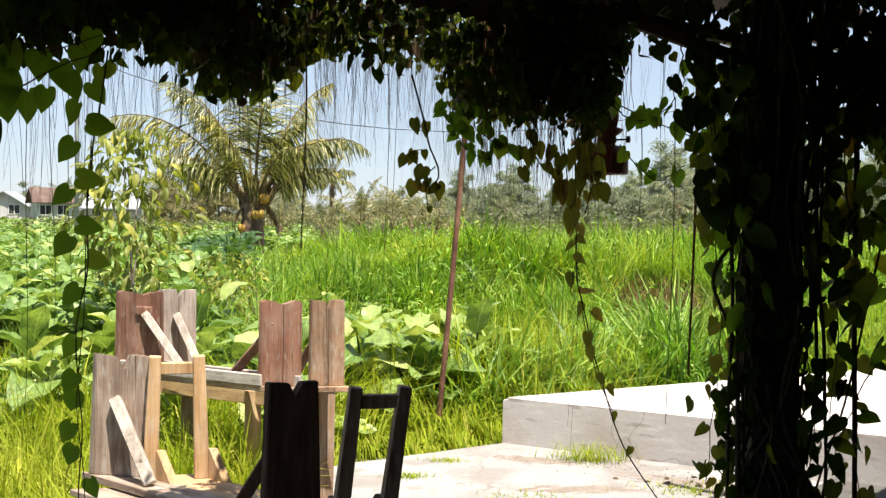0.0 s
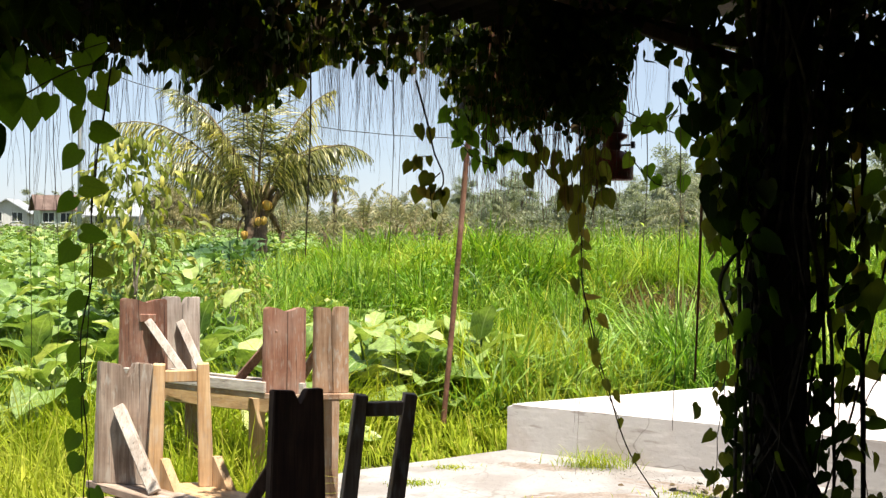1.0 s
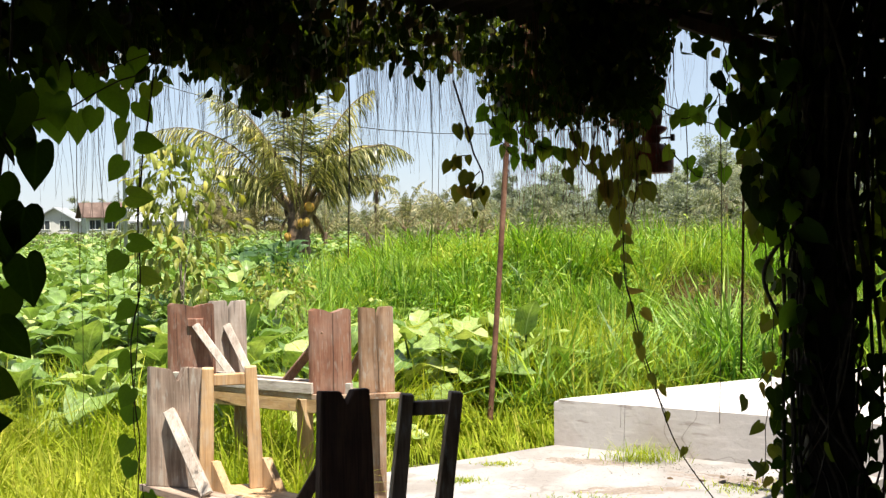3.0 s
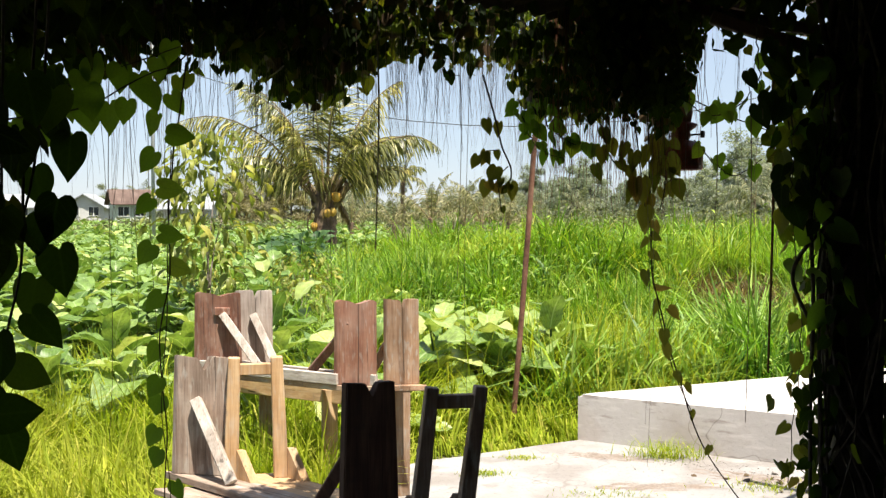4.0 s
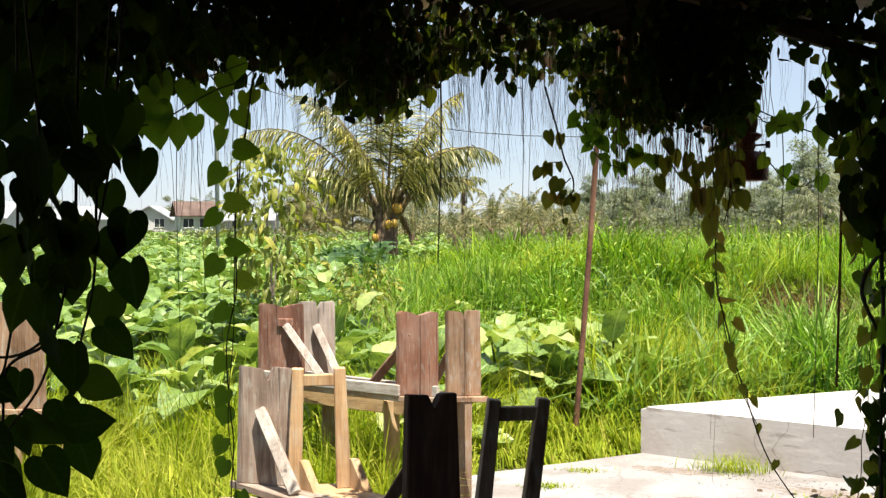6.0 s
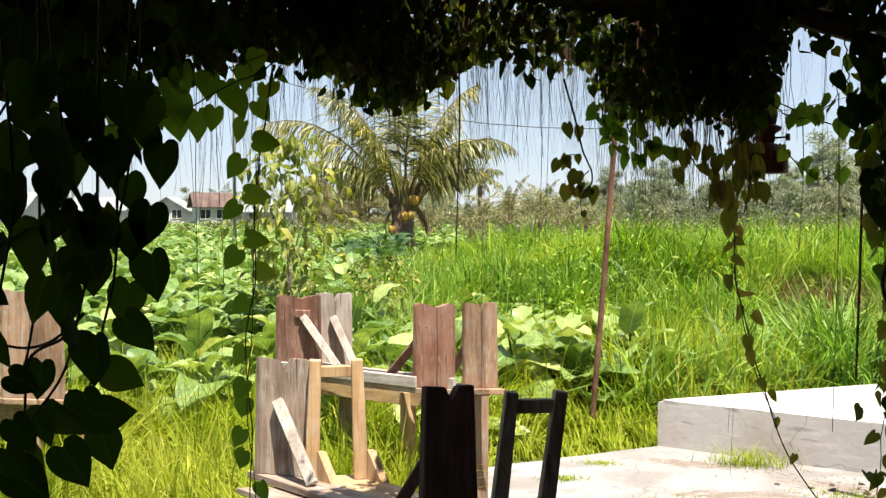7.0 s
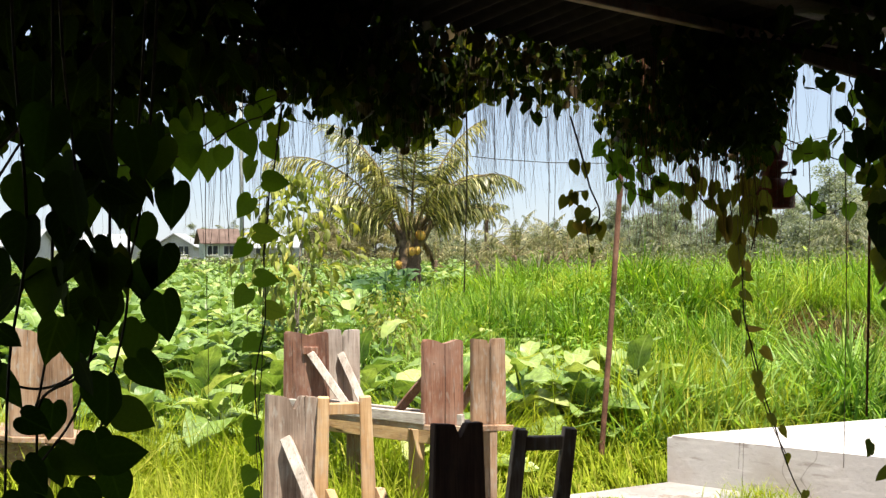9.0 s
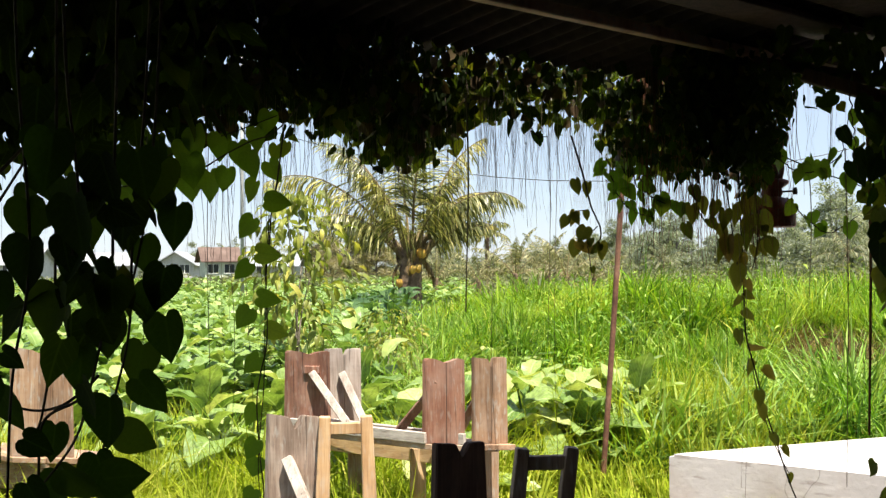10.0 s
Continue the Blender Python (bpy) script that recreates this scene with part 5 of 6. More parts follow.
make_roots("aerial_roots", 260, 26, -0.9, 0.35, -0.05, 0.3, (0.3, 0.62), 0.0011, "vine_stem", "dark dead strands hanging through the vine leaves", 0.45)


def hanging_root(x, y, z0, z1, r, material="root"):
    pts = smooth_path([(x, y, z0), (x + 0.004, y, z0 * 0.6 + z1 * 0.4), (x - 0.006, y, z1)], 5)
    tagged(part("hanging_root", tube(bmesh.new(), pts, r, r * 0.6, 5), material), "single long root hanging from the vine curtain", "root", "hanging roots")


hanging_root(0.745, 3.3, 1.85, 0.98, 0.0055, "red_root")
hanging_root(-0.385, 3.0, 1.95, 1.35, 0.003)
hanging_root(0.66, 3.2, 1.8, 0.85, 0.0018)
hanging_root(-0.16, 3.0, 1.9, 1.27, 0.0012)
hanging_root(0.60, 3.4, 1.75, 1.35, 0.0018)


def post_stems():
    for k in range(20):
        r = random.Random(40 + k)
        ph, off = r.uniform(0, 6.28), r.uniform(0.075, 0.12)
        pts = []
        for i in range(9):
            z = 2.3 - i * 0.27
            a = ph + i * r.uniform(0.1, 0.5)
            pts.append(POST + Vector((off * 1.1 * math.cos(a) + 0.01, -abs(off * math.sin(a)) - 0.015, z)))
        rad = r.uniform(0.0015, 0.006) if k > 5 else r.uniform(0.005, 0.009)
        tagged(part("climbing_stem", tube(bmesh.new(), smooth_path(pts, 4), rad, rad * 0.7, 6), "vine_stem", smooth=True), "woody vine stem climbing the roof post", "vine stem", "post vines")


post_stems()


def woody_stem(points, r):
    tagged(part("climbing_stem", tube(bmesh.new(), smooth_path(points, 5), r, r * 0.8, 6), "vine_stem", smooth=True), "bare woody vine stem hanging beside the post", "vine stem", "post vines")


woody_stem([(0.80, 2.97, 1.75), (0.765, 2.95, 1.5), (0.775, 2.95, 1.2), (0.77, 2.95, 0.9), (0.785, 2.95, 0.03)], 0.006)
woody_stem([(0.83, 2.97, 1.6), (0.80, 2.95, 1.35), (0.79, 2.95, 1.1), (0.80, 2.95, 0.8), (0.80, 2.95, 0.03)], 0.005)
woody_stem([(0.84, 2.97, 1.45), (0.75, 2.95, 1.36), (0.72, 2.95, 1.28), (0.76, 2.95, 1.18)], 0.006)
woody_stem([(0.82, 2.96, 1.3), (0.805, 2.94, 1.0), (0.815, 2.94, 0.7), (0.82, 2.95, 0.03)], 0.004)
woody_stem([(1.10, 3.0, 2.0), (1.115, 3.0, 1.6), (1.12, 3.0, 1.2), (1.135, 3.0, 0.7), (1.14, 3.0, 0.03)], 0.008)
woody_stem([(1.20, 3.0, 1.45), (1.16, 3.0, 1.25), (1.10, 3.0, 0.95), (1.03, 3.0, 0.72), (1.0, 3.0, 0.55)], 0.0035)


# ---- grass ----
def in_open(x, y):
    """Keeps grass off a few crop plants that stand alone in the bank."""
    return (((x + 1.05) / 0.5) ** 2 + ((y - 10.8) / 0.6) ** 2) > 1


def in_bank(x, y):
    """Where the tall grass grows: the bank beyond the crop, but for one dry gap."""
    return (x > -0.175 * y - 0.2) & (y > 8.6 + 0.5 * np.sin(x * 1.3)) & ((((x - 2.3) / 0.6) ** 2 + ((y - 11.3) / 1.0) ** 2) > 1) & in_open(x, y)


def clumpy(n, x0, x1, y0, y1, keep, clumps, spread, seed):
    """Roots of n blades, gathered in clumps."""
    r = np.random.default_rng(seed)
    cx, cy = r.uniform(x0, x1, clumps * 3), r.uniform(y0, y1, clumps * 3)
    ok = keep(cx, cy)
    cx, cy = cx[ok][:clumps], cy[ok][:clumps]
    i = r.integers(0, len(cx), n)
    x, y = cx[i] + r.normal(0, spread, n), cy[i] + r.normal(0, spread, n)
    ok = keep(x, y)
    x, y, i = x[ok], y[ok], i[ok]
    az = np.arctan2(y - cy[i], x - cx[i]) + r.normal(0, 0.7, len(x))
    far = np.hypot(x - cx[i], y - cy[i]) / spread
    return np.stack([x, y, hump(x, y) - 0.03], 1), r, i, az, far


def off_slab(x, y):
    """Keeps grass off the slab and the ledge."""
    left_of_edge = y > 6.17 + (x + 0.62) * 0.716 + 0.16
    west = (x < -0.80) | ((x < -0.6) & (y > 6.2))
    behind = y > 7.14 + (x - 0.4) * 0.55
    return ((x < 0.4) & (left_of_edge | west)) | ((x >= 0.4) & behind)


def grass(name, n, box, keep, clumps, spread, height, width, material, label, seed, lean=0.25, curve=0.55):
    roots, r, i, az, far = clumpy(n, *box, keep, clumps, spread, seed)
    n = len(roots)
    ch = np.random.default_rng(seed + 99).uniform(0.45, 1.4, clumps * 3)
    swell = 0.5 + 0.5 * np.sin(roots[:, 0] * 1.9 + seed) * np.sin(roots[:, 1] * 1.5 + 2.0 * seed)
    h = height * ch[i] * r.uniform(0.6, 1.1, n) * (0.68 + 0.55 * swell) * np.clip(1.15 - 0.16 * far, 0.5, 1.15)
    ln, cv = np.minimum(np.abs(r.normal(0.12 * far, lean, n)), 0.8), np.minimum(np.abs(r.normal(0.2, curve, n)), 1.3)
    reach = h * (ln + cv) + 0.06
    over = ~off_slab(roots[:, 0] + np.cos(az) * reach, roots[:, 1] + np.sin(az) * reach)
    az = np.where(over & (roots[:, 1] > 6.0), 2.1 + r.normal(0, 0.35, n), az)
    h = np.where(over, h * 0.8, h)
    edge = np.where(roots[:, 0] < 0.4, 6.17 + (roots[:, 0] + 0.62) * 0.716, 6.9 + (roots[:, 0] - 0.4) * 0.55)
    h = h * np.where((roots[:, 0] > -0.75) & (roots[:, 1] < 9), np.clip(0.4 + 0.6 * (roots[:, 1] - edge), 0.4, 1.0), 1.0)
    tagged(blades(name, roots, h, width * r.uniform(0.6, 1.3, n), ln, cv, material, out_az=az), label, "grass", kind="stuff")


grass("tall_grass", 70000, (-4, 9, 8.8, 14), lambda x, y: in_bank(x, y) & off_slab(x, y), 620, 0.1, 0.5, 0.012, "grass", "tall bright green grass covering the bank", 31)
grass("tall_grass", 40000, (-5, 14, 12.5, 20), in_bank, 620, 0.17, 0.6, 0.022, "grass", "tall green grass on the crest of the bank", 32)
grass("pale_bank_grass", 20000, (-4, 9, 9, 18), lambda x, y: in_bank(x, y) & off_slab(x, y), 300, 0.16, 0.55, 0.013, "grass_pale", "yellow-green grass patches on the bank", 30)
grass("broad_grass", 15000, (-3, 8, 9, 17), lambda x, y: in_bank(x, y) & off_slab(x, y), 240, 0.11, 0.56, 0.017, "grass_blue", "clumps of broad pale-edged grass blades on the bank", 33, 0.3, 0.75)
grass("yard_grass", 9000, (-0.7, 6.5, 6.4, 10), lambda x, y: off_slab(x, y) & (y < 9.4 + x * 0.55), 300, 0.08, 0.48, 0.012, "grass_pale", "light green grass along the edge of the slab", 34)
grass("yard_grass", 8500, (0.1, 6.0, 7.0, 9.6), lambda x, y: off_slab(x, y) & (y > 7.3 + (x - 0.4) * 0.55) & (y < 8.7 + x * 0.55), 190, 0.06, 0.72, 0.022, "grass_blue", "broad arching grass blades behind the ledge", 35, 0.3, 0.85)
grass("yard_grass", 9000, (-0.95, 1.4, 6.2, 8.8), lambda x, y: off_slab(x, y), 200, 0.09, 0.42, 0.01, "grass_pale", "yellow-green grass round the foot of the pole", 28, 0.25, 0.6)
grass("yard_grass", 13000, (-1.3, 1.6, 6.8, 9.4), lambda x, y: off_slab(x, y), 300, 0.09, 0.6, 0.011, "grass_pale", "yellow-green grass growing up between the crop leaves", 26, 0.25, 0.6)
grass("slab_edge_grass", 5000, (-0.75, 4.6, 6.2, 9.2), lambda x, y: (y > np.where(x < 0.4, 6.17 + (x + 0.62) * 0.716 + 0.03, 6.97 + (x - 0.4) * 0.55)) & (y < np.where(x < 0.4, 6.17 + (x + 0.62) * 0.716 + 0.3, 7.3 + (x - 0.4) * 0.55)), 200, 0.05, 0.24, 0.009, "grass_pale", "short grass along the slab and the ledge", 29)
grass("fine_grass", 26000, (-5.5, -0.75, 4.0, 6.6), lambda x, y: (y > 4.1 - 0.1 * x) & off_slab(x, y), 500, 0.09, 0.5, 0.009, "grass_pale", "fine yellow-green grass round the benches", 36, 0.22, 0.5)
grass("fine_grass", 6000, (-7.0, -0.9, 6.4, 9.5), lambda x, y: off_slab(x, y), 240, 0.1, 0.5, 0.01, "grass_pale", "pale grass growing between the crop rows", 37, 0.22, 0.5)
grass("broad_grass", 13000, (-4.2, -0.8, 9.0, 13.5), lambda x, y: (x > -0.3 * y) & (x < -0.06 * y) & in_open(x, y), 300, 0.1, 0.7, 0.016, "grass_blue", "clumps of bluish grass beside the crop", 38, 0.3, 0.7)
grass("broad_grass", 5000, (-6.5, -0.9, 6.6, 10.5), lambda x, y: off_slab(x, y) & (np.sin(x * 2.3 + 1) * np.sin(y * 1.9) > 0.25), 90, 0.11, 0.6, 0.014, "grass_blue", "clumps of green grass between the crop plants", 27, 0.3, 0.7)
grass("crop_grass", 9000, (-16, -2.5, 9.0, 22), lambda x, y: x < -0.22 * y, 300, 0.16, 0.6, 0.016, "grass", "grass growing among the crop", 39, 0.25, 0.5)
grass("dry_undergrowth", 5000, (1.3, 3.3, 10.1, 12.9), lambda x, y: (((x - 2.3) / 0.65) ** 2 + ((y - 11.3) / 1.1) ** 2) < 1, 60, 0.14, 0.36, 0.012, "dry_grass", "brown dry undergrowth in a gap of the grass", 40, 0.6, 0.4)


def tuft(x, y, n, h, spread, seed):
    r = np.random.default_rng(seed)
    p = np.stack([x + r.normal(0, spread, n), y + r.normal(0, spread * 0.5, n), np.full(n, 0.008)], 1)
    tagged(blades("grass_tuft", p, h * r.uniform(0.5, 1.1, n), np.full(n, 0.004), np.abs(r.normal(0.4, 0.4, n)), np.abs(r.normal(0.4, 0.5, n)), "grass_pale"),
           "small dry grass tuft in a crack of the slab", "grass tuft", kind="stuff")


tuft(0.88, 6.42, 260, 0.13, 0.1, 51)
tuft(-0.17, 5.95, 180, 0.035, 0.06, 52)
tuft(0.03, 6.35, 180, 0.03, 0.06, 53)
tuft(1.35, 5.75, 220, 0.05, 0.14, 54)
tuft(0.45, 5.55, 160, 0.03, 0.12, 55)


# ---- crop plants ----
BROAD = [long_leaf(12, 0.6, 0.8, 0.04, blunt=True), long_leaf(12, 0.7, 1.2, 0.055, blunt=True), long_leaf(12, 0.54, 0.4, 0.04, blunt=True)]
BROAD_FAR = long_leaf(6, 0.6, 0.8, 0.04, blunt=True)
broad_me = []
for t in BROAD:
    me = raw_mesh("leaf", t[0], t[1], t[2])
    me.materials.append(M["tobacco_leaf_part"])
    broad_me.append(me)


def crop_plant(x, y, h, leaf, seed):
    """A broad-leaved crop plant: a stalk and single large leaves up it."""
    r = random.Random(seed)
    g = float(hump(x, y)) - 0.03
    p = group("crop_plant", (x, y, g), "leafy crop plant with broad light green leaves", "plant", "crop plants")
    part("stalk", tube(bmesh.new(), smooth_path([(x, y, g), (x + 0.01, y, g + h * 0.5), (x + r.uniform(-0.04, 0.04), y, g + h)], 3), 0.014, 0.008, 6), "dark_crop", p)
    n = r.randint(11, 14)
    for k in range(n):
        f = k / (n - 1)
        ob = new("leaf", broad_me[r.randrange(3)])
        az = k * 2.4 + r.uniform(-0.4, 0.4)
        s = leaf * (1.0 - 0.45 * f) * r.uniform(0.8, 1.15)
        tilt = -0.05 - 0.7 * f + r.uniform(-0.45, 0.4)
        m = Matrix.Translation((0, 0, h * (0.12 + 0.86 * f))) @ Euler((r.uniform(-0.3, 0.3), tilt, az)).to_matrix().to_4x4() @ Matrix.Diagonal((s, s, s, 1))
        ob.parent = p
        ob.matrix_basis = m


seed = 100
crop_rng = random.Random(5)
for row in range(4):
    for col in range(9):
        x = -6.0 + col * 0.62 + crop_rng.uniform(-0.13, 0.13) + (row % 2) * 0.3
        y = 6.65 + row * 0.62 + crop_rng.uniform(-0.13, 0.13)
        if x > -0.9 or x < -0.62 * y:
            continue
        seed += 1
        crop_plant(x, y, crop_rng.uniform(0.42, 0.64), crop_rng.uniform(0.5, 0.62), seed)
for x, y in ((-0.95, 7.4), (-0.55, 7.5), (-0.2, 7.75), (-0.75, 8.0), (-0.35, 8.2), (0.1, 8.1), (-1.0, 8.5), (0.3, 8.5), (-0.6, 9.0), (-0.1, 7.55), (0.25, 7.95), (-0.5, 8.6), (0.0, 8.7), (-1.2, 7.9), (-1.25, 9.0)):
    seed += 1
    crop_plant(x, y, crop_rng.uniform(0.5, 0.66), crop_rng.uniform(0.5, 0.62), seed)
for x, y in ((-1.35, 10.7), (-1.12, 11.1), (-0.88, 10.75), (-1.3, 11.3), (-0.65, 11.0)):
    seed += 1
    crop_plant(x, y, crop_rng.uniform(0.28, 0.4), crop_rng.uniform(0.34, 0.42), seed)


def crop_field(name, n, keep, box, leaf, height, material, label, seed):
    """Crop plants further off, all their leaves in one mesh."""
    r = np.random.default_rng(seed)
    px, py = r.uniform(box[0], box[1], n * 3), r.uniform(box[2], box[3], n * 3)
    ok = keep(px, py)
    px, py = px[ok][:n], py[ok][:n]
    n = len(px)
    per = 9
    ph = height * r.uniform(0.75, 1.15, n)
    f = np.tile(np.arange(per) / (per - 1), n)
    i = np.repeat(np.arange(n), per)
    k = n * per
    az = np.tile(np.arange(per) * 2.4, n) + r.uniform(0, 6.28, n)[i] + r.normal(0, 0.3, k)
    rot = euler_mats(r.normal(0, 0.25, k), 0.05 - 0.8 * f + r.normal(0, 0.2, k), az)
    at = np.stack([px[i], py[i], ph[i] * (0.15 + 0.85 * f) + hump(px[i], py[i]) - 0.03], 1)
    ob = scatter(name, BROAD_FAR, rot, at, leaf * (1.05 - 0.45 * f) * r.uniform(0.75, 1.2, k), material)
    tagged(ob, label, "crop", kind="stuff")


crop_field("crop_field", 560, lambda x, y: (x < -0.2 * y) & (x > -0.7 * y), (-12, -1.5, 8.8, 17), 0.42, 0.66, "tobacco_leaf", "field of leafy crop with broad light green leaves", 61)
crop_field("crop_field", 900, lambda x, y: (x < -0.19 * y) & (x > -0.7 * y), (-30, -3, 16, 42), 0.46, 0.7, "tobacco_leaf", "far rows of the broad-leaved crop", 62)
crop_field("crop_field", 1000, lambda x, y: (x < -0.12 * y) & (x > -0.7 * y), (-70, -5, 40, 100), 0.8, 0.7, "tobacco_leaf", "distant crop reaching towards the houses", 63)
crop_field("dark_crop", 150, lambda x, y: (x < -0.175 * y) & (x > -0.235 * y), (-6, -2, 13, 26), 0.4, 0.8, "dark_crop", "patch of darker bluish crop plants", 64)


# ---- saplings and yellow weeds ----
NARROW = long_leaf(4, 0.26, 0.7, 0.02)
OVAL = long_leaf(4, 0.42, 0.8, 0.03)


def sapling(x, y, h, seed, leaves, width, label, leaf=(0.14, 0.25)):
    r = np.random.default_rng(seed)
    g = float(hump(x, y)) - 0.03
    s = group("sapling", (x, y, g), label, "sapling")
    for k in range(3):
        a = r.uniform(0, 6.28)
        tip = (x + math.cos(a) * width * 0.6, y + math.sin(a) * width * 0.6, g + h * r.uniform(0.75, 1.0))
        part("stem", tube(bmesh.new(), smooth_path([(x + 0.02 * k, y, g), (x + math.cos(a) * width * 0.15, y, g + h * 0.45), tip], 4), 0.012, 0.004, 5), "bark", s)
    z = g + h * (0.42 + 0.6 * r.random(leaves) ** 0.8)
    rad = width * (0.25 + 0.75 * r.random(leaves)) * np.sin(np.clip((z - g - h * 0.35) / (h * 0.72), 0.05, 1) * math.pi) ** 0.6
    az = r.uniform(0, 6.28, leaves)
    at = np.stack([x + np.cos(az) * rad, y + np.sin(az) * rad, z], 1)
    rot = euler_mats(r.normal(0, 0.4, leaves), 0.5 + r.normal(0, 0.4, leaves), az + r.normal(0, 0.7, leaves))
    scatter("crown", OVAL, rot, at, r.uniform(*leaf, leaves), "sapling_leaf", s)


sapling(-2.57, 9.0, 2.1, 71, 400, 0.55, "slender sapling with drooping yellow-green leaves", (0.08, 0.18))
sapling(-2.05, 10.5, 1.0, 72, 260, 0.4, "low yellowing shrub among the grass", (0.05, 0.1))
sapling(-1.9, 9.6, 0.85, 73, 260, 0.45, "low shrub with yellow leaves in the crop", (0.05, 0.1))
sapling(-2.9, 10.2, 0.9, 74, 220, 0.4, "yellow-leaved low shrub in the crop", (0.05, 0.1))


# ---- palms ----
def palm(name, at, trunk_h, trunk_r, fronds, length, leaflets, leaf_w, material, label, seed, nuts=0, lean=0.0, low=-0.4, grp="", dry=0, bend=0.25, hang_down=0.4, main=(), leaf_len=0.3, stalk=0.17, spread=0.9, bare=0.17, pale=(), boots=0, limp=1.0):
    """A coconut palm: ringed trunk, arching fronds with two rows of leaflets, nuts under the crown.
    main: azimuth, rise, length and bend of single fronds."""
    r = random.Random(seed)
    at = Vector(at)
    p = group(name, at, label, "palm tree", grp)
    top = at + Vector((lean, 0, trunk_h))
    bm = bmesh.new()
    pts = smooth_path([at - Vector((0, 0, 0.1)), at.lerp(top, 0.5) + Vector((-lean * 0.1, 0, 0)), top], 10)
    tube(bm, pts, trunk_r * 1.25, trunk_r * 0.85, 10)
    for k, v in enumerate(bm.verts):
        if (k // 10) % 2:
            c = pts[min(k // 10, len(pts) - 1)]
            v.co = c + (v.co - c) * 1.13
    part("trunk", bm, "palm_trunk", p, smooth=True)
    for k in range(boots):
        a = k * 2.4 + r.uniform(-0.3, 0.3)
        d, z = Vector((math.cos(a), math.sin(a), 0)), r.uniform(-0.55, 0.05)
        c = top + d * trunk_r * 0.7 + Vector((0, 0, z))
        ln = r.uniform(0.3, 0.75)
        tip = c + d * ln * r.uniform(0.45, 0.8) + Vector((0, 0, ln))
        part("frond_base", tube(bmesh.new(), smooth_path([c, c.lerp(tip, 0.5) + d * 0.07, tip], 3), 0.06, 0.028, 6), "palm_stem" if k % 3 else "palm_trunk", p)
    for f in range(fronds + dry):
        frac = min(1.0, f / max(1, fronds - 1))
        old = f >= fronds
        az = f * 2.399 + r.uniform(-0.25, 0.25)
        rise = 1.45 - (1.45 - low) * frac ** 0.85 + r.uniform(-0.12, 0.12)
        ln = length * r.uniform(0.85, 1.08) * (0.8 + 0.2 * math.sin(math.pi * min(1, 0.25 + frac)))
        curl = bend
        if old:
            rise, ln = r.uniform(-1.2, 0.2), length * r.uniform(0.2, 0.42)
        if f < len(main):
            az, rise, ln, curl = main[f]
        d = Vector((math.cos(az), math.sin(az), 0))
        pts, ang, pos = [], rise, top + d * trunk_r * 0.5 - Vector((0, 0, r.uniform(0, trunk_r * 1.6)))
        steps = 12
        for i in range(steps + 1):
            pts.append(pos.copy())
            pos = pos + (d * math.cos(ang) + Vector((0, 0, math.sin(ang)))) * (ln / steps)
            ang -= (0.03 + curl * (i / steps) ** 1.5) * r.uniform(0.8, 1.2)
        bm = bmesh.new()
        tube(bm, pts, trunk_r * stalk, trunk_r * 0.025, 6)
        part("frond_stalk", bm, "palm_stem", p)
        v, q = [], []
        side = Vector((-d.y, d.x, 0))
        twist = r.uniform(-0.7, 0.7)
        slack = r.uniform(0.35, 1.15) if limp < 1 else 1.0
        part_at = [r.uniform(-0.35, 0.35) for _ in range(leaflets // 4 + 1)]
        for k in range(leaflets):
            t = bare + (1 - bare) * k / (leaflets - 1)
            i = min(int(t * steps), steps - 1)
            c = pts[i].lerp(pts[i + 1], t * steps - i)
            ax = (pts[i + 1] - pts[i]).normalized()
            ll = ln * leaf_len * math.sin(math.pi * min(0.97, 0.2 + t * 0.74)) * r.uniform(0.55, 1.2)
            for sg in (-1, 1):
                fall = hang_down * slack * r.uniform(0.45, 1.4) + sg * twist * 0.5 + (part_at[k // 4] if limp < 1 else 0)
                out = (side * sg * spread * r.uniform(0.7, 1.2) + ax * r.uniform(0.4, 0.75) + Vector((0, 0, -fall))).normalized()
                m1 = c + out * ll * 0.45
                m2 = m1 + (out * 0.8 + Vector((0, 0, (-0.9 + r.uniform(-0.3, 0.4)) * limp * slack))).normalized() * ll * 0.33
                tip = m2 + (out * 0.5 + Vector((0, 0, (-1.6 + r.uniform(-0.3, 0.6)) * limp * slack))).normalized() * ll * 0.26
                w = (ax * 0.8 + side * 0.4 * r.uniform(-1, 1)) * leaf_w * 0.5
                b = len(v)
                v += [tuple(c - w * 0.6), tuple(c + w * 0.6), tuple(m1 + w), tuple(m1 - w), tuple(m2 + w * 0.7), tuple(m2 - w * 0.7), tuple(tip)]
                q += [(b, b + 1, b + 2, b + 3), (b + 3, b + 2, b + 4, b + 5)]
        tri = [(a[3], a[2], a[3] + 1) for a in q[1::2]]
        me = raw_mesh("frond", np.array(v), [np.array(q), np.array(tri)])
        raw_object("frond", me, "dry_palm" if old else ("palm_leaf_pale" if f in pale else material), p)
    for k in range(nuts):
        a = (-0.5, -0.9, -2.3, -0.6, -1.2, -0.2, -0.4)[k % 7] + r.uniform(-0.15, 0.15)
        c = top + Vector((math.cos(a) * trunk_r * 1.35, math.sin(a) * trunk_r * 1.6, -0.2 - 0.3 * (k % 3) + r.uniform(-0.08, 0.08)))
        s = 0.105 * r.uniform(0.85, 1.1)
        part("coconut", lathe(bmesh.new(), [(s * 0.15, -s * 1.25), (s * 0.7, -s * 0.85), (s, -s * 0.1), (s * 0.85, s * 0.65), (s * 0.3, s * 1.1)], c, 12), "coconut", p, smooth=True)
    return p


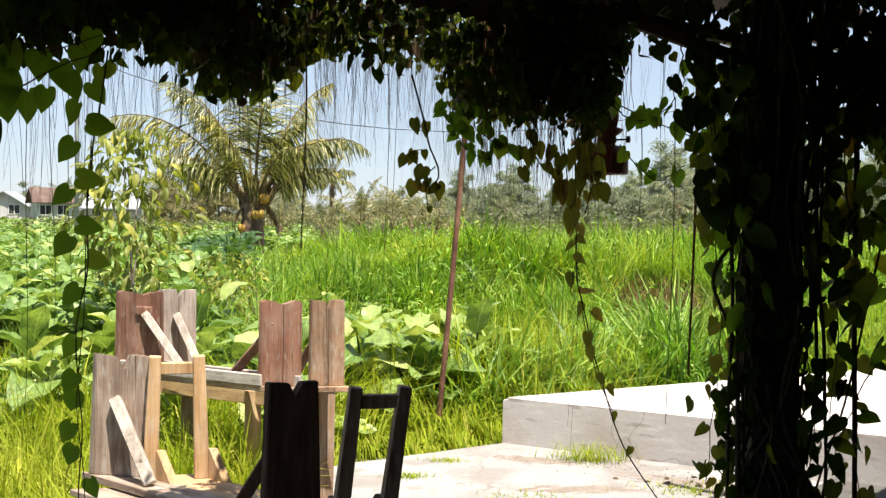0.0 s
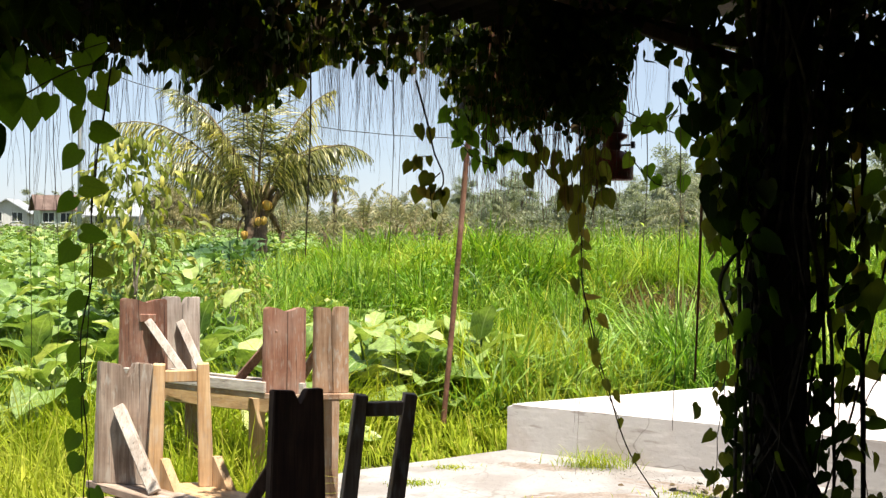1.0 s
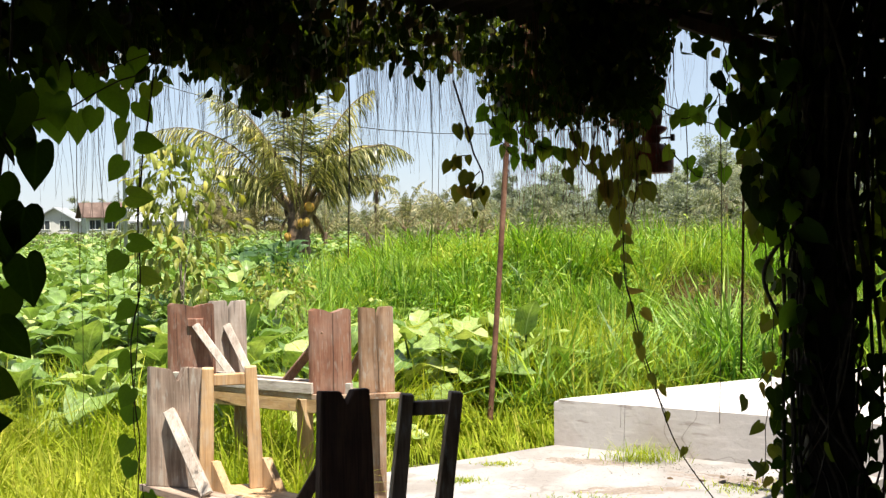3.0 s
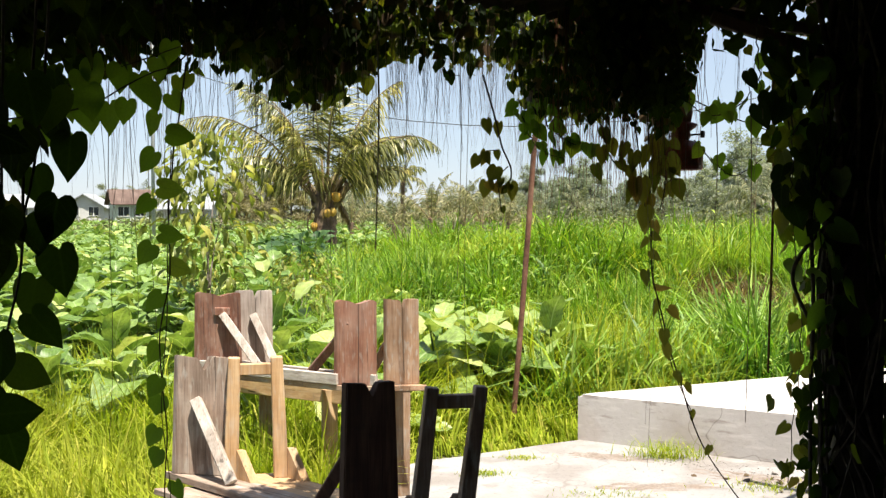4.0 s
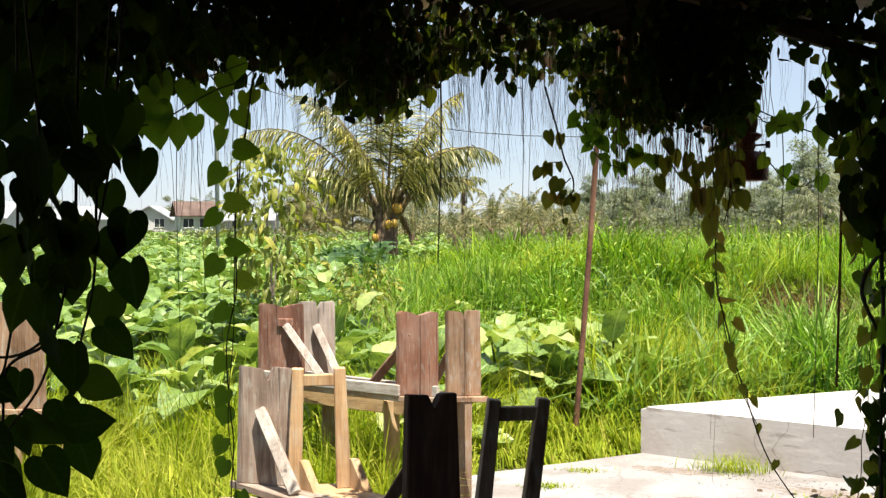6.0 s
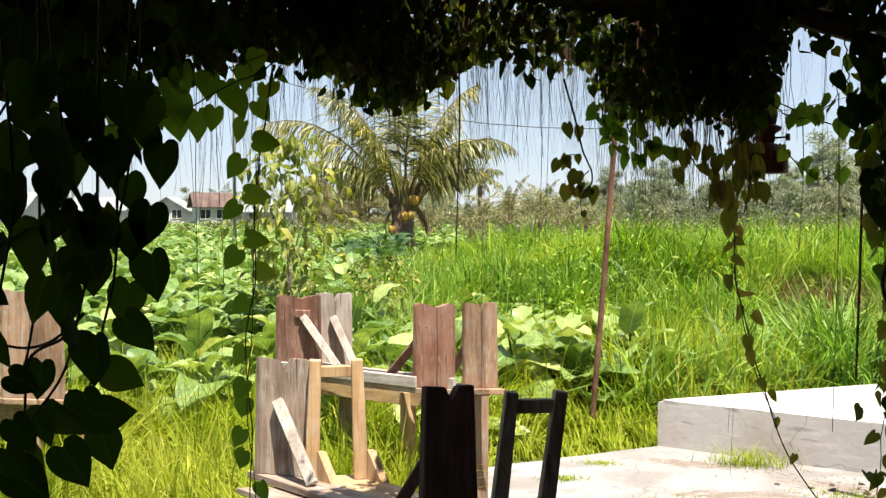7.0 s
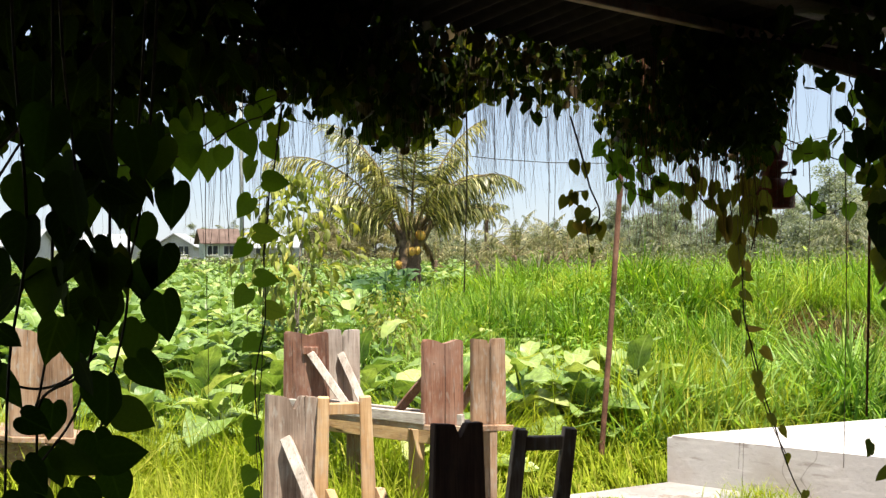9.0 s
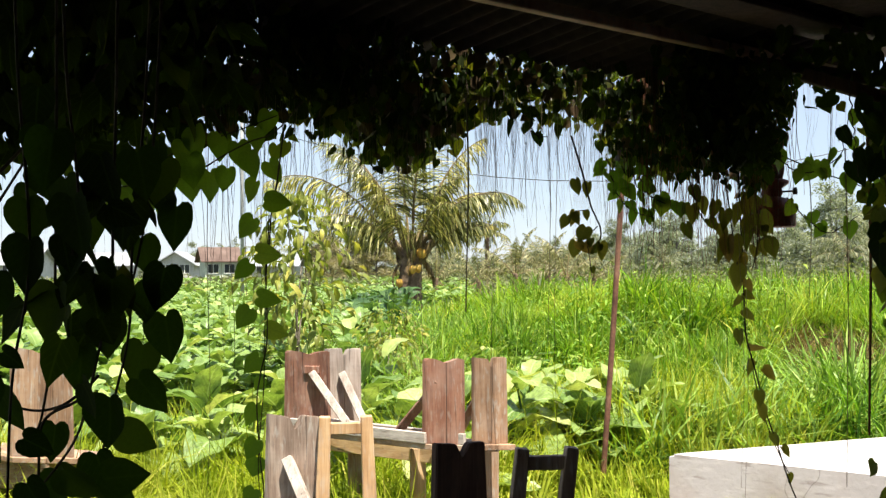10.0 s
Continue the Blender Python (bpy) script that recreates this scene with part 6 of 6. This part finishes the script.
palm("coconut_palm", (-4.75, 27, -0.3), 2.2, 0.27, 23, 3.2, 74, 0.04, "palm_leaf", "short coconut palm with arching fronds and yellow coconuts", 81, 5, 0.06, 0.85, dry=3, pale=(0, 5, 8, 11, 2), bend=0.3, hang_down=0.85, leaf_len=0.3, stalk=0.16, spread=0.6, bare=0.3, boots=18, limp=0.65,
     main=((3.25, 0.95, 4.4, 0.27), (0.05, 0.9, 3.3, 0.36), (0.3, 0.7, 2.3, 0.22), (2.8, 0.5, 3.0, 0.18), (2.7, 1.15, 4.3, 0.2), (0.6, 1.3, 3.8, 0.16), (-1.2, 1.5, 2.6, 0.2), (1.5, 1.5, 4.4, 0.16),
           (4.0, 1.35, 2.8, 0.22), (-0.6, 1.3, 2.6, 0.22), (2.0, 1.35, 4.2, 0.26), (0.2, 1.15, 2.5, 0.26), (3.3, 1.35, 3.6, 0.22)))


# ---- distance: houses, utility pole, trees ----
def house(at, yaw, w, d, h, rise, roof_mat, wall_mat, label, gable_x=True, windows=2):
    """A small house: plastered walls, a pitched tiled roof with eaves, windows and a door."""
    hs = group("house", at, label, "house")
    hs.rotation_euler = (0, 0, yaw)

    def add(name, bm, mat_name, parent=hs):
        me = bpy.data.meshes.new(name)
        bmesh.ops.recalc_face_normals(bm, faces=bm.faces[:])
        bm.to_mesh(me)
        bm.free()
        me.materials.append(M[mat_name])
        ob = new(name, me)
        ob.parent = parent
        return ob

    bm = bmesh.new()
    prism(bm, [(-w / 2, -d / 2, 0), (w / 2, -d / 2, 0), (w / 2, d / 2, 0), (-w / 2, d / 2, 0)], (0, 0, h))
    add("wall", bm, wall_mat)
    e = 0.7
    bm = bmesh.new()
    if gable_x:
        prism(bm, [(-w / 2 - e, -d / 2 - e, h - 0.25), (-w / 2 - e, 0, h + rise), (-w / 2 - e, d / 2 + e, h - 0.25), (-w / 2 - e, d / 2 + e, h - 0.4), (-w / 2 - e, 0, h + rise - 0.18), (-w / 2 - e, -d / 2 - e, h - 0.4)], (w + 2 * e, 0, 0))
    else:
        prism(bm, [(-w / 2 - e, -d / 2 - e, h - 0.25), (0, -d / 2 - e, h + rise), (w / 2 + e, -d / 2 - e, h - 0.25), (w / 2 + e, -d / 2 - e, h - 0.4), (0, -d / 2 - e, h + rise - 0.18), (-w / 2 - e, -d / 2 - e, h - 0.4)], (0, d + 2 * e, 0))
    add("roof", bm, roof_mat)
    for s in (-1, 1):
        bm = bmesh.new()
        if gable_x:
            prism(bm, [(s * w / 2, -d / 2, h), (s * w / 2, d / 2, h), (s * w / 2, 0, h + rise - 0.2)], (-s * 0.15, 0, 0))
        else:
            prism(bm, [(-w / 2, s * d / 2, h), (w / 2, s * d / 2, h), (0, s * d / 2, h + rise - 0.2)], (0, -s * 0.15, 0))
        add("gable", bm, wall_mat)
    for k in range(windows):
        x = -w / 2 + w * (k + 0.5) / windows
        bm = bmesh.new()
        prism(bm, [(x - 0.75, -d / 2 - 0.06, 0.9), (x + 0.75, -d / 2 - 0.06, 0.9), (x + 0.75, -d / 2 - 0.06, 2.2), (x - 0.75, -d / 2 - 0.06, 2.2)], (0, 0.05, 0))
        win = add("window", bm, "window_dark")
        bm = bmesh.new()
        for x0, x1, z0, z1 in ((-0.83, -0.75, 0.82, 2.28), (0.75, 0.83, 0.82, 2.28), (-0.75, 0.75, 0.82, 0.9), (-0.75, 0.75, 2.2, 2.28), (-0.04, 0.04, 0.9, 2.2)):
            prism(bm, [(x + x0, -d / 2 - 0.1, z0), (x + x1, -d / 2 - 0.1, z0), (x + x1, -d / 2 - 0.1, z1), (x + x0, -d / 2 - 0.1, z1)], (0, 0.09, 0))
        add("window_frame", bm, "paint_white", win)
    return hs


house((-56.8, 158, -0.5), 0.5, 4.8, 5.5, 2.9, 1.9, "roof_tile", "house_wall", "pale green house with a red clay tile roof")
house((-66.8, 168, -0.5), 0.15, 6, 7, 2.3, 2.0, "zinc", "white_wall", "small white house with a pale zinc roof", False)
house((-76.5, 165, -0.5), 0.0, 9, 8, 2.4, 1.8, "zinc", "white_wall", "white house with a pale zinc roof")
house((-88, 150, -0.5), 0.1, 14, 8, 2.6, 2.2, "zinc", "white_wall", "long white building with a pale zinc roof")
house((-35.4, 140, 0.2), 0.15, 4.6, 6, 2.6, 2.0, "dark_roof", "dark_wall", "small dark timber house with a gabled roof", False, 0)
house((-44, 146, -0.5), 0.1, 6, 6, 2.2, 1.4, "zinc", "white_wall", "low white house behind the sapling")


def utility_pole(x, y, h, r, label):
    tagged(part("utility_pole", tube(bmesh.new(), [Vector((x, y, -0.2)), Vector((x, y, h * 0.5)), Vector((x, y, h))], r, r * 0.75, 10), "pole_concrete", smooth=True), label, "utility pole")


utility_pole(-13.45, 40, 11.0, 0.075, "grey concrete utility pole beside the crop")
utility_pole(-16.6, 120, 5.4, 0.22, "pale concrete post in front of the trees")
a, b = Vector((-13.45, 40, 7.0)), Vector((17.5, 40, 8.5))
pts = [a.lerp(b, t / 16) - Vector((0, 0, 3.25 * 4 * (t / 16) * (1 - t / 16))) for t in range(17)]
tagged(part("cable", tube(bmesh.new(), pts, 0.014, 0.014, 4), "cable"), "black overhead cable from the utility pole", "cable")


def make_tree(seed, h, w, leaves, leaf, label):
    """A broadleaf tree: trunk, limbs and a ragged crown of leaf clumps."""
    r = np.random.default_rng(seed)
    t = group("tree", (0, 0, 0), label, "tree", "far trees")
    bm = bmesh.new()
    tube(bm, smooth_path([(0, 0, -0.3), (0.1, 0, h * 0.3), (-0.1, 0.1, h * 0.62)], 4), h * 0.022, h * 0.012, 7)
    part("trunk", bm, "bark", t)
    cents = []
    for k in range(22):
        a, f = k * 2.4 + r.uniform(-0.4, 0.4), 0.12 + 0.82 * k / 21
        c = Vector((math.cos(a) * w * 0.36 * (1.2 - f * 0.8), math.sin(a) * w * 0.36 * (1.2 - f * 0.8), h * f))
        c *= r.uniform(0.75, 1.15)
        cents.append((c, w * r.uniform(0.08, 0.19)))
        part("limb", tube(bmesh.new(), smooth_path([(0, 0, h * min(0.6, f * 0.7)), tuple(c * 0.6 + Vector((0, 0, h * f * 0.35))), tuple(c)], 3), h * 0.008, h * 0.003, 5), "bark", t)
    i = r.integers(0, 22, leaves)
    cc = np.array([tuple(c) for c, _ in cents])[i]
    rr = np.array([q for _, q in cents])[i]
    dv = r.normal(0, 1, (leaves, 3))
    dv /= np.linalg.norm(dv, axis=1)[:, None]
    at = cc + dv * (rr * r.uniform(0.3, 1.35, leaves))[:, None] * np.array([1, 1, 0.75])
    rot = euler_mats(r.uniform(0, 6.28, leaves), r.uniform(-0.8, 0.8, leaves), r.uniform(0, 6.28, leaves))
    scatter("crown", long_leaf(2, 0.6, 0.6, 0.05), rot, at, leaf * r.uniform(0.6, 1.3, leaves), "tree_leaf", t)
    return t


kinds = [make_tree(91, 9, 7.5, 7000, 0.32, "broadleaf tree in the far tree line"), make_tree(92, 11, 6.5, 7000, 0.32, "tall ragged tree in the far tree line"), make_tree(93, 6.5, 8, 7000, 0.32, "low spreading tree in the far tree line")]
far_palm = palm("far_palm", (0, 0, 0), 3.2, 0.13, 13, 4.2, 34, 0.085, "far_palm", "dusty far palm with drooping fronds", 95, grp="far palms", hang_down=0.7, spread=0.7)
place = random.Random(17)
spots = []
for k in range(84):
    f = k / 83
    ang = -0.17 + f * 0.62
    dist = place.uniform(105, 165)
    spots.append((math.sin(ang) * dist, math.cos(ang) * dist, ang))
first = [True, True, True]
for x, y, ang in spots:
    k = place.randrange(3)
    want = np.interp(ang, (-0.17, -0.12, -0.09, -0.05, 0.02, 0.06, 0.1, 0.16, 0.2, 0.26, 0.45), (0.5, 0.36, 0.36, 0.5, 0.68, 0.72, 0.58, 0.75, 0.92, 0.8, 0.85)) * place.uniform(0.75, 1.1)
    m = Matrix.Translation((x, y, -0.5)) @ Matrix.Rotation(place.uniform(0, 6.28), 4, "Z") @ Matrix.Diagonal((want * 1.1, want * 1.1, want, 1))
    if first[k]:
        kinds[k].matrix_basis = m
        first[k] = False
    else:
        ob = copy_thing(kinds[k], Matrix.Identity(4))
        ob.matrix_basis = m
for k, (x, y, s) in enumerate(((-14, 95, 0.75), (-9.5, 88, 0.45), (-5.5, 98, 0.72), (-2.6, 84, 0.62), (-11.5, 110, 0.5), (-19, 120, 0.9), (1.5, 90, 0.6), (6, 105, 0.7), (-52, 190, 1.3), (-66, 190, 1.1), (19, 88, 0.9), (24, 96, 0.85), (22, 80, 0.6))):
    m = Matrix.Translation((x, y, -0.5)) @ Matrix.Rotation(k * 1.3, 4, "Z") @ Matrix.Diagonal((s, s, s, 1))
    if k == 0:
        far_palm.matrix_basis = m
    else:
        copy_thing(far_palm, Matrix.Identity(4)).matrix_basis = m
for x, y, s in ((-66, 200, 0.7), (-73, 192, 0.88), (-34, 138, 0.55), (-30, 134, 0.6), (-26, 140, 0.65), (-22, 130, 0.5), (-48, 150, 0.35), (-65, 150, 0.3), (-95, 190, 0.8), (-84, 210, 0.5), (-92, 215, 0.65), (-104, 205, 0.6), (-58, 205, 0.5), (-50, 200, 0.55), (-110, 190, 0.7), (-42, 190, 0.6), (-72, 150, 0.22), (-80, 145, 0.25)):
    copy_thing(kinds[2], Matrix.Identity(4)).matrix_basis = Matrix.Translation((x, y, -0.5)) @ Matrix.Rotation(x, 4, "Z") @ Matrix.Diagonal((s, s, s, 1))


def scrub(n, seed):
    """Low bushes and weeds in front of the tree line, leaf clumps in one mesh."""
    r = np.random.default_rng(seed)
    clumps = 260
    a, dist = r.uniform(-0.5, 0.5, clumps), r.uniform(62, 130, clumps)
    i = r.integers(0, clumps, n)
    size = r.uniform(0.5, 1.5, clumps) * np.where(a < -0.14, 0.55, 1.0)
    dv = r.normal(0, 1, (n, 3))
    at = np.stack([np.sin(a) * dist, np.cos(a) * dist, -0.4 + size * 0.7], 1)[i] + dv * size[i][:, None] * np.array([0.8, 0.8, 0.45])
    rot = euler_mats(r.uniform(0, 6.28, n), r.uniform(-0.8, 0.8, n), r.uniform(0, 6.28, n))
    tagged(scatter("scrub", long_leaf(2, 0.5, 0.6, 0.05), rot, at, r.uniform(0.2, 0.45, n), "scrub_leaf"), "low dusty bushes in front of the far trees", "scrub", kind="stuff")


scrub(24000, 97)


# palms standing out before the trees: one with a bare trunk, the others young and low
palm("far_palm", (-7.15, 70, -0.5), 4.2, 0.13, 15, 1.9, 24, 0.07, "palm_leaf", "dusty far palm with drooping fronds on a bare trunk", 96, grp="far palms", low=-0.9, hang_down=0.9, spread=0.6, leaf_len=0.34)
young_palm = palm("young_palm", (-4.2, 55, -0.5), 1.5, 0.16, 10, 3.0, 30, 0.06, "young_palm", "young palm with pale dusty arching fronds", 98, grp="young palms", low=0.45, hang_down=0.5, spread=0.5, leaf_len=0.22, bend=0.2, dry=2)
for k, (x, y, s) in enumerate(((-1.6, 54, 0.92), (-0.3, 58, 0.85), (-6.4, 58, 0.8), (-2.9, 62, 1.0), (-9.0, 60, 0.8))):
    copy_thing(young_palm, Matrix.Identity(4)).matrix_basis = Matrix.Translation((x, y, -0.5)) @ Matrix.Rotation(1.1 + k * 1.7, 4, "Z") @ Matrix.Diagonal((s, s, s, 1))

DRY_TREES = ((-26.5, 104, 0.66), (-23.5, 110, 0.74), (-21.0, 102, 0.7), (-24.5, 98, 0.55), (-18.8, 108, 0.62), (-28.5, 112, 0.55), (-22.2, 96, 0.5))
dry_tree = make_tree(94, 8, 6, 7000, 0.28, "pale brownish tree with thin dry leaves")
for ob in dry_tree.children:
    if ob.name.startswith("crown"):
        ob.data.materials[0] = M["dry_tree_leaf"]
for k, (x, y, s) in enumerate(DRY_TREES):
    m = Matrix.Translation((x, y, -0.5)) @ Matrix.Rotation(x * 2, 4, "Z") @ Matrix.Diagonal((s, s, s, 1))
    if k:
        copy_thing(dry_tree, Matrix.Identity(4)).matrix_basis = m
    else:
        dry_tree.matrix_basis = m


def weed_bushes(n, bushes, seed):
    """Small-leaved weeds growing in bushes on the bank."""
    r = np.random.default_rng(seed)
    bx, by = r.uniform(-3.0, 5.5, bushes * 4), r.uniform(9.2, 17.5, bushes * 4)
    ok = in_bank(bx, by)
    bx, by = bx[ok][:bushes], by[ok][:bushes]
    i = r.integers(0, len(bx), n)
    size = r.uniform(0.16, 0.34, bushes)[i]
    dv = r.normal(0, 1, (n, 3))
    at = np.stack([bx[i], by[i], hump(bx[i], by[i]) + 0.3], 1) + dv * size[:, None] * np.array([0.8, 0.8, 0.6])
    rot = euler_mats(r.normal(0, 0.4, n), r.normal(0.1, 0.5, n), r.uniform(0, 6.28, n))
    tagged(scatter("weed_bushes", NARROW, rot, at, r.uniform(0.06, 0.13, n), "weed_leaf"), "low leafy weeds scattered over the grassy bank", "weeds", kind="stuff")


weed_bushes(9000, 75, 98)


def leaf_litter(n, seed):
    r = np.random.default_rng(seed)
    at = np.stack([r.normal(1.35, 0.22, n), r.normal(5.85, 0.2, n), np.full(n, 0.02)], 1)
    rot = euler_mats(r.normal(1.5, 0.25, n), r.normal(0, 0.3, n), r.uniform(0, 6.28, n))
    tagged(scatter("leaf_litter", HEART, rot, at, r.uniform(0.025, 0.05, n), "dry_leaf"), "dry fallen leaves lying on the concrete slab", "leaf litter", kind="stuff")


leaf_litter(16, 99)


def pebbles(n, seed):
    """Small stones and crumbs of concrete lying on the slab near the ledge."""
    r = np.random.default_rng(seed)
    v = np.array([(1, 0, 0), (0, 1, 0), (-1, 0, 0), (0, -1, 0), (0, 0, 0.7), (0, 0, -0.5)], dtype=float)
    v += r.normal(0, 0.12, v.shape)
    f = np.array([(0, 1, 4), (1, 2, 4), (2, 3, 4), (3, 0, 4), (1, 0, 5), (2, 1, 5), (3, 2, 5), (0, 3, 5)])
    t = r.random(n)
    x = 0.55 + 1.6 * t + r.normal(0, 0.06, n)
    y = 6.72 - 0.86 * t - np.abs(r.normal(0, 0.22, n)) - 0.05
    size = 0.002 + 0.0055 * r.random(n) ** 3
    rot = euler_mats(r.normal(0, 0.2, n), r.normal(0, 0.2, n), r.uniform(0, 6.28, n))
    tagged(scatter("gravel", (v, [f], v[:, :2]), rot, np.stack([x, y, 0.012 + size * 0.3], 1), size, "pebble"), "loose grey gravel and crumbs along the ledge", "gravel", kind="stuff")


pebbles(700, 101)
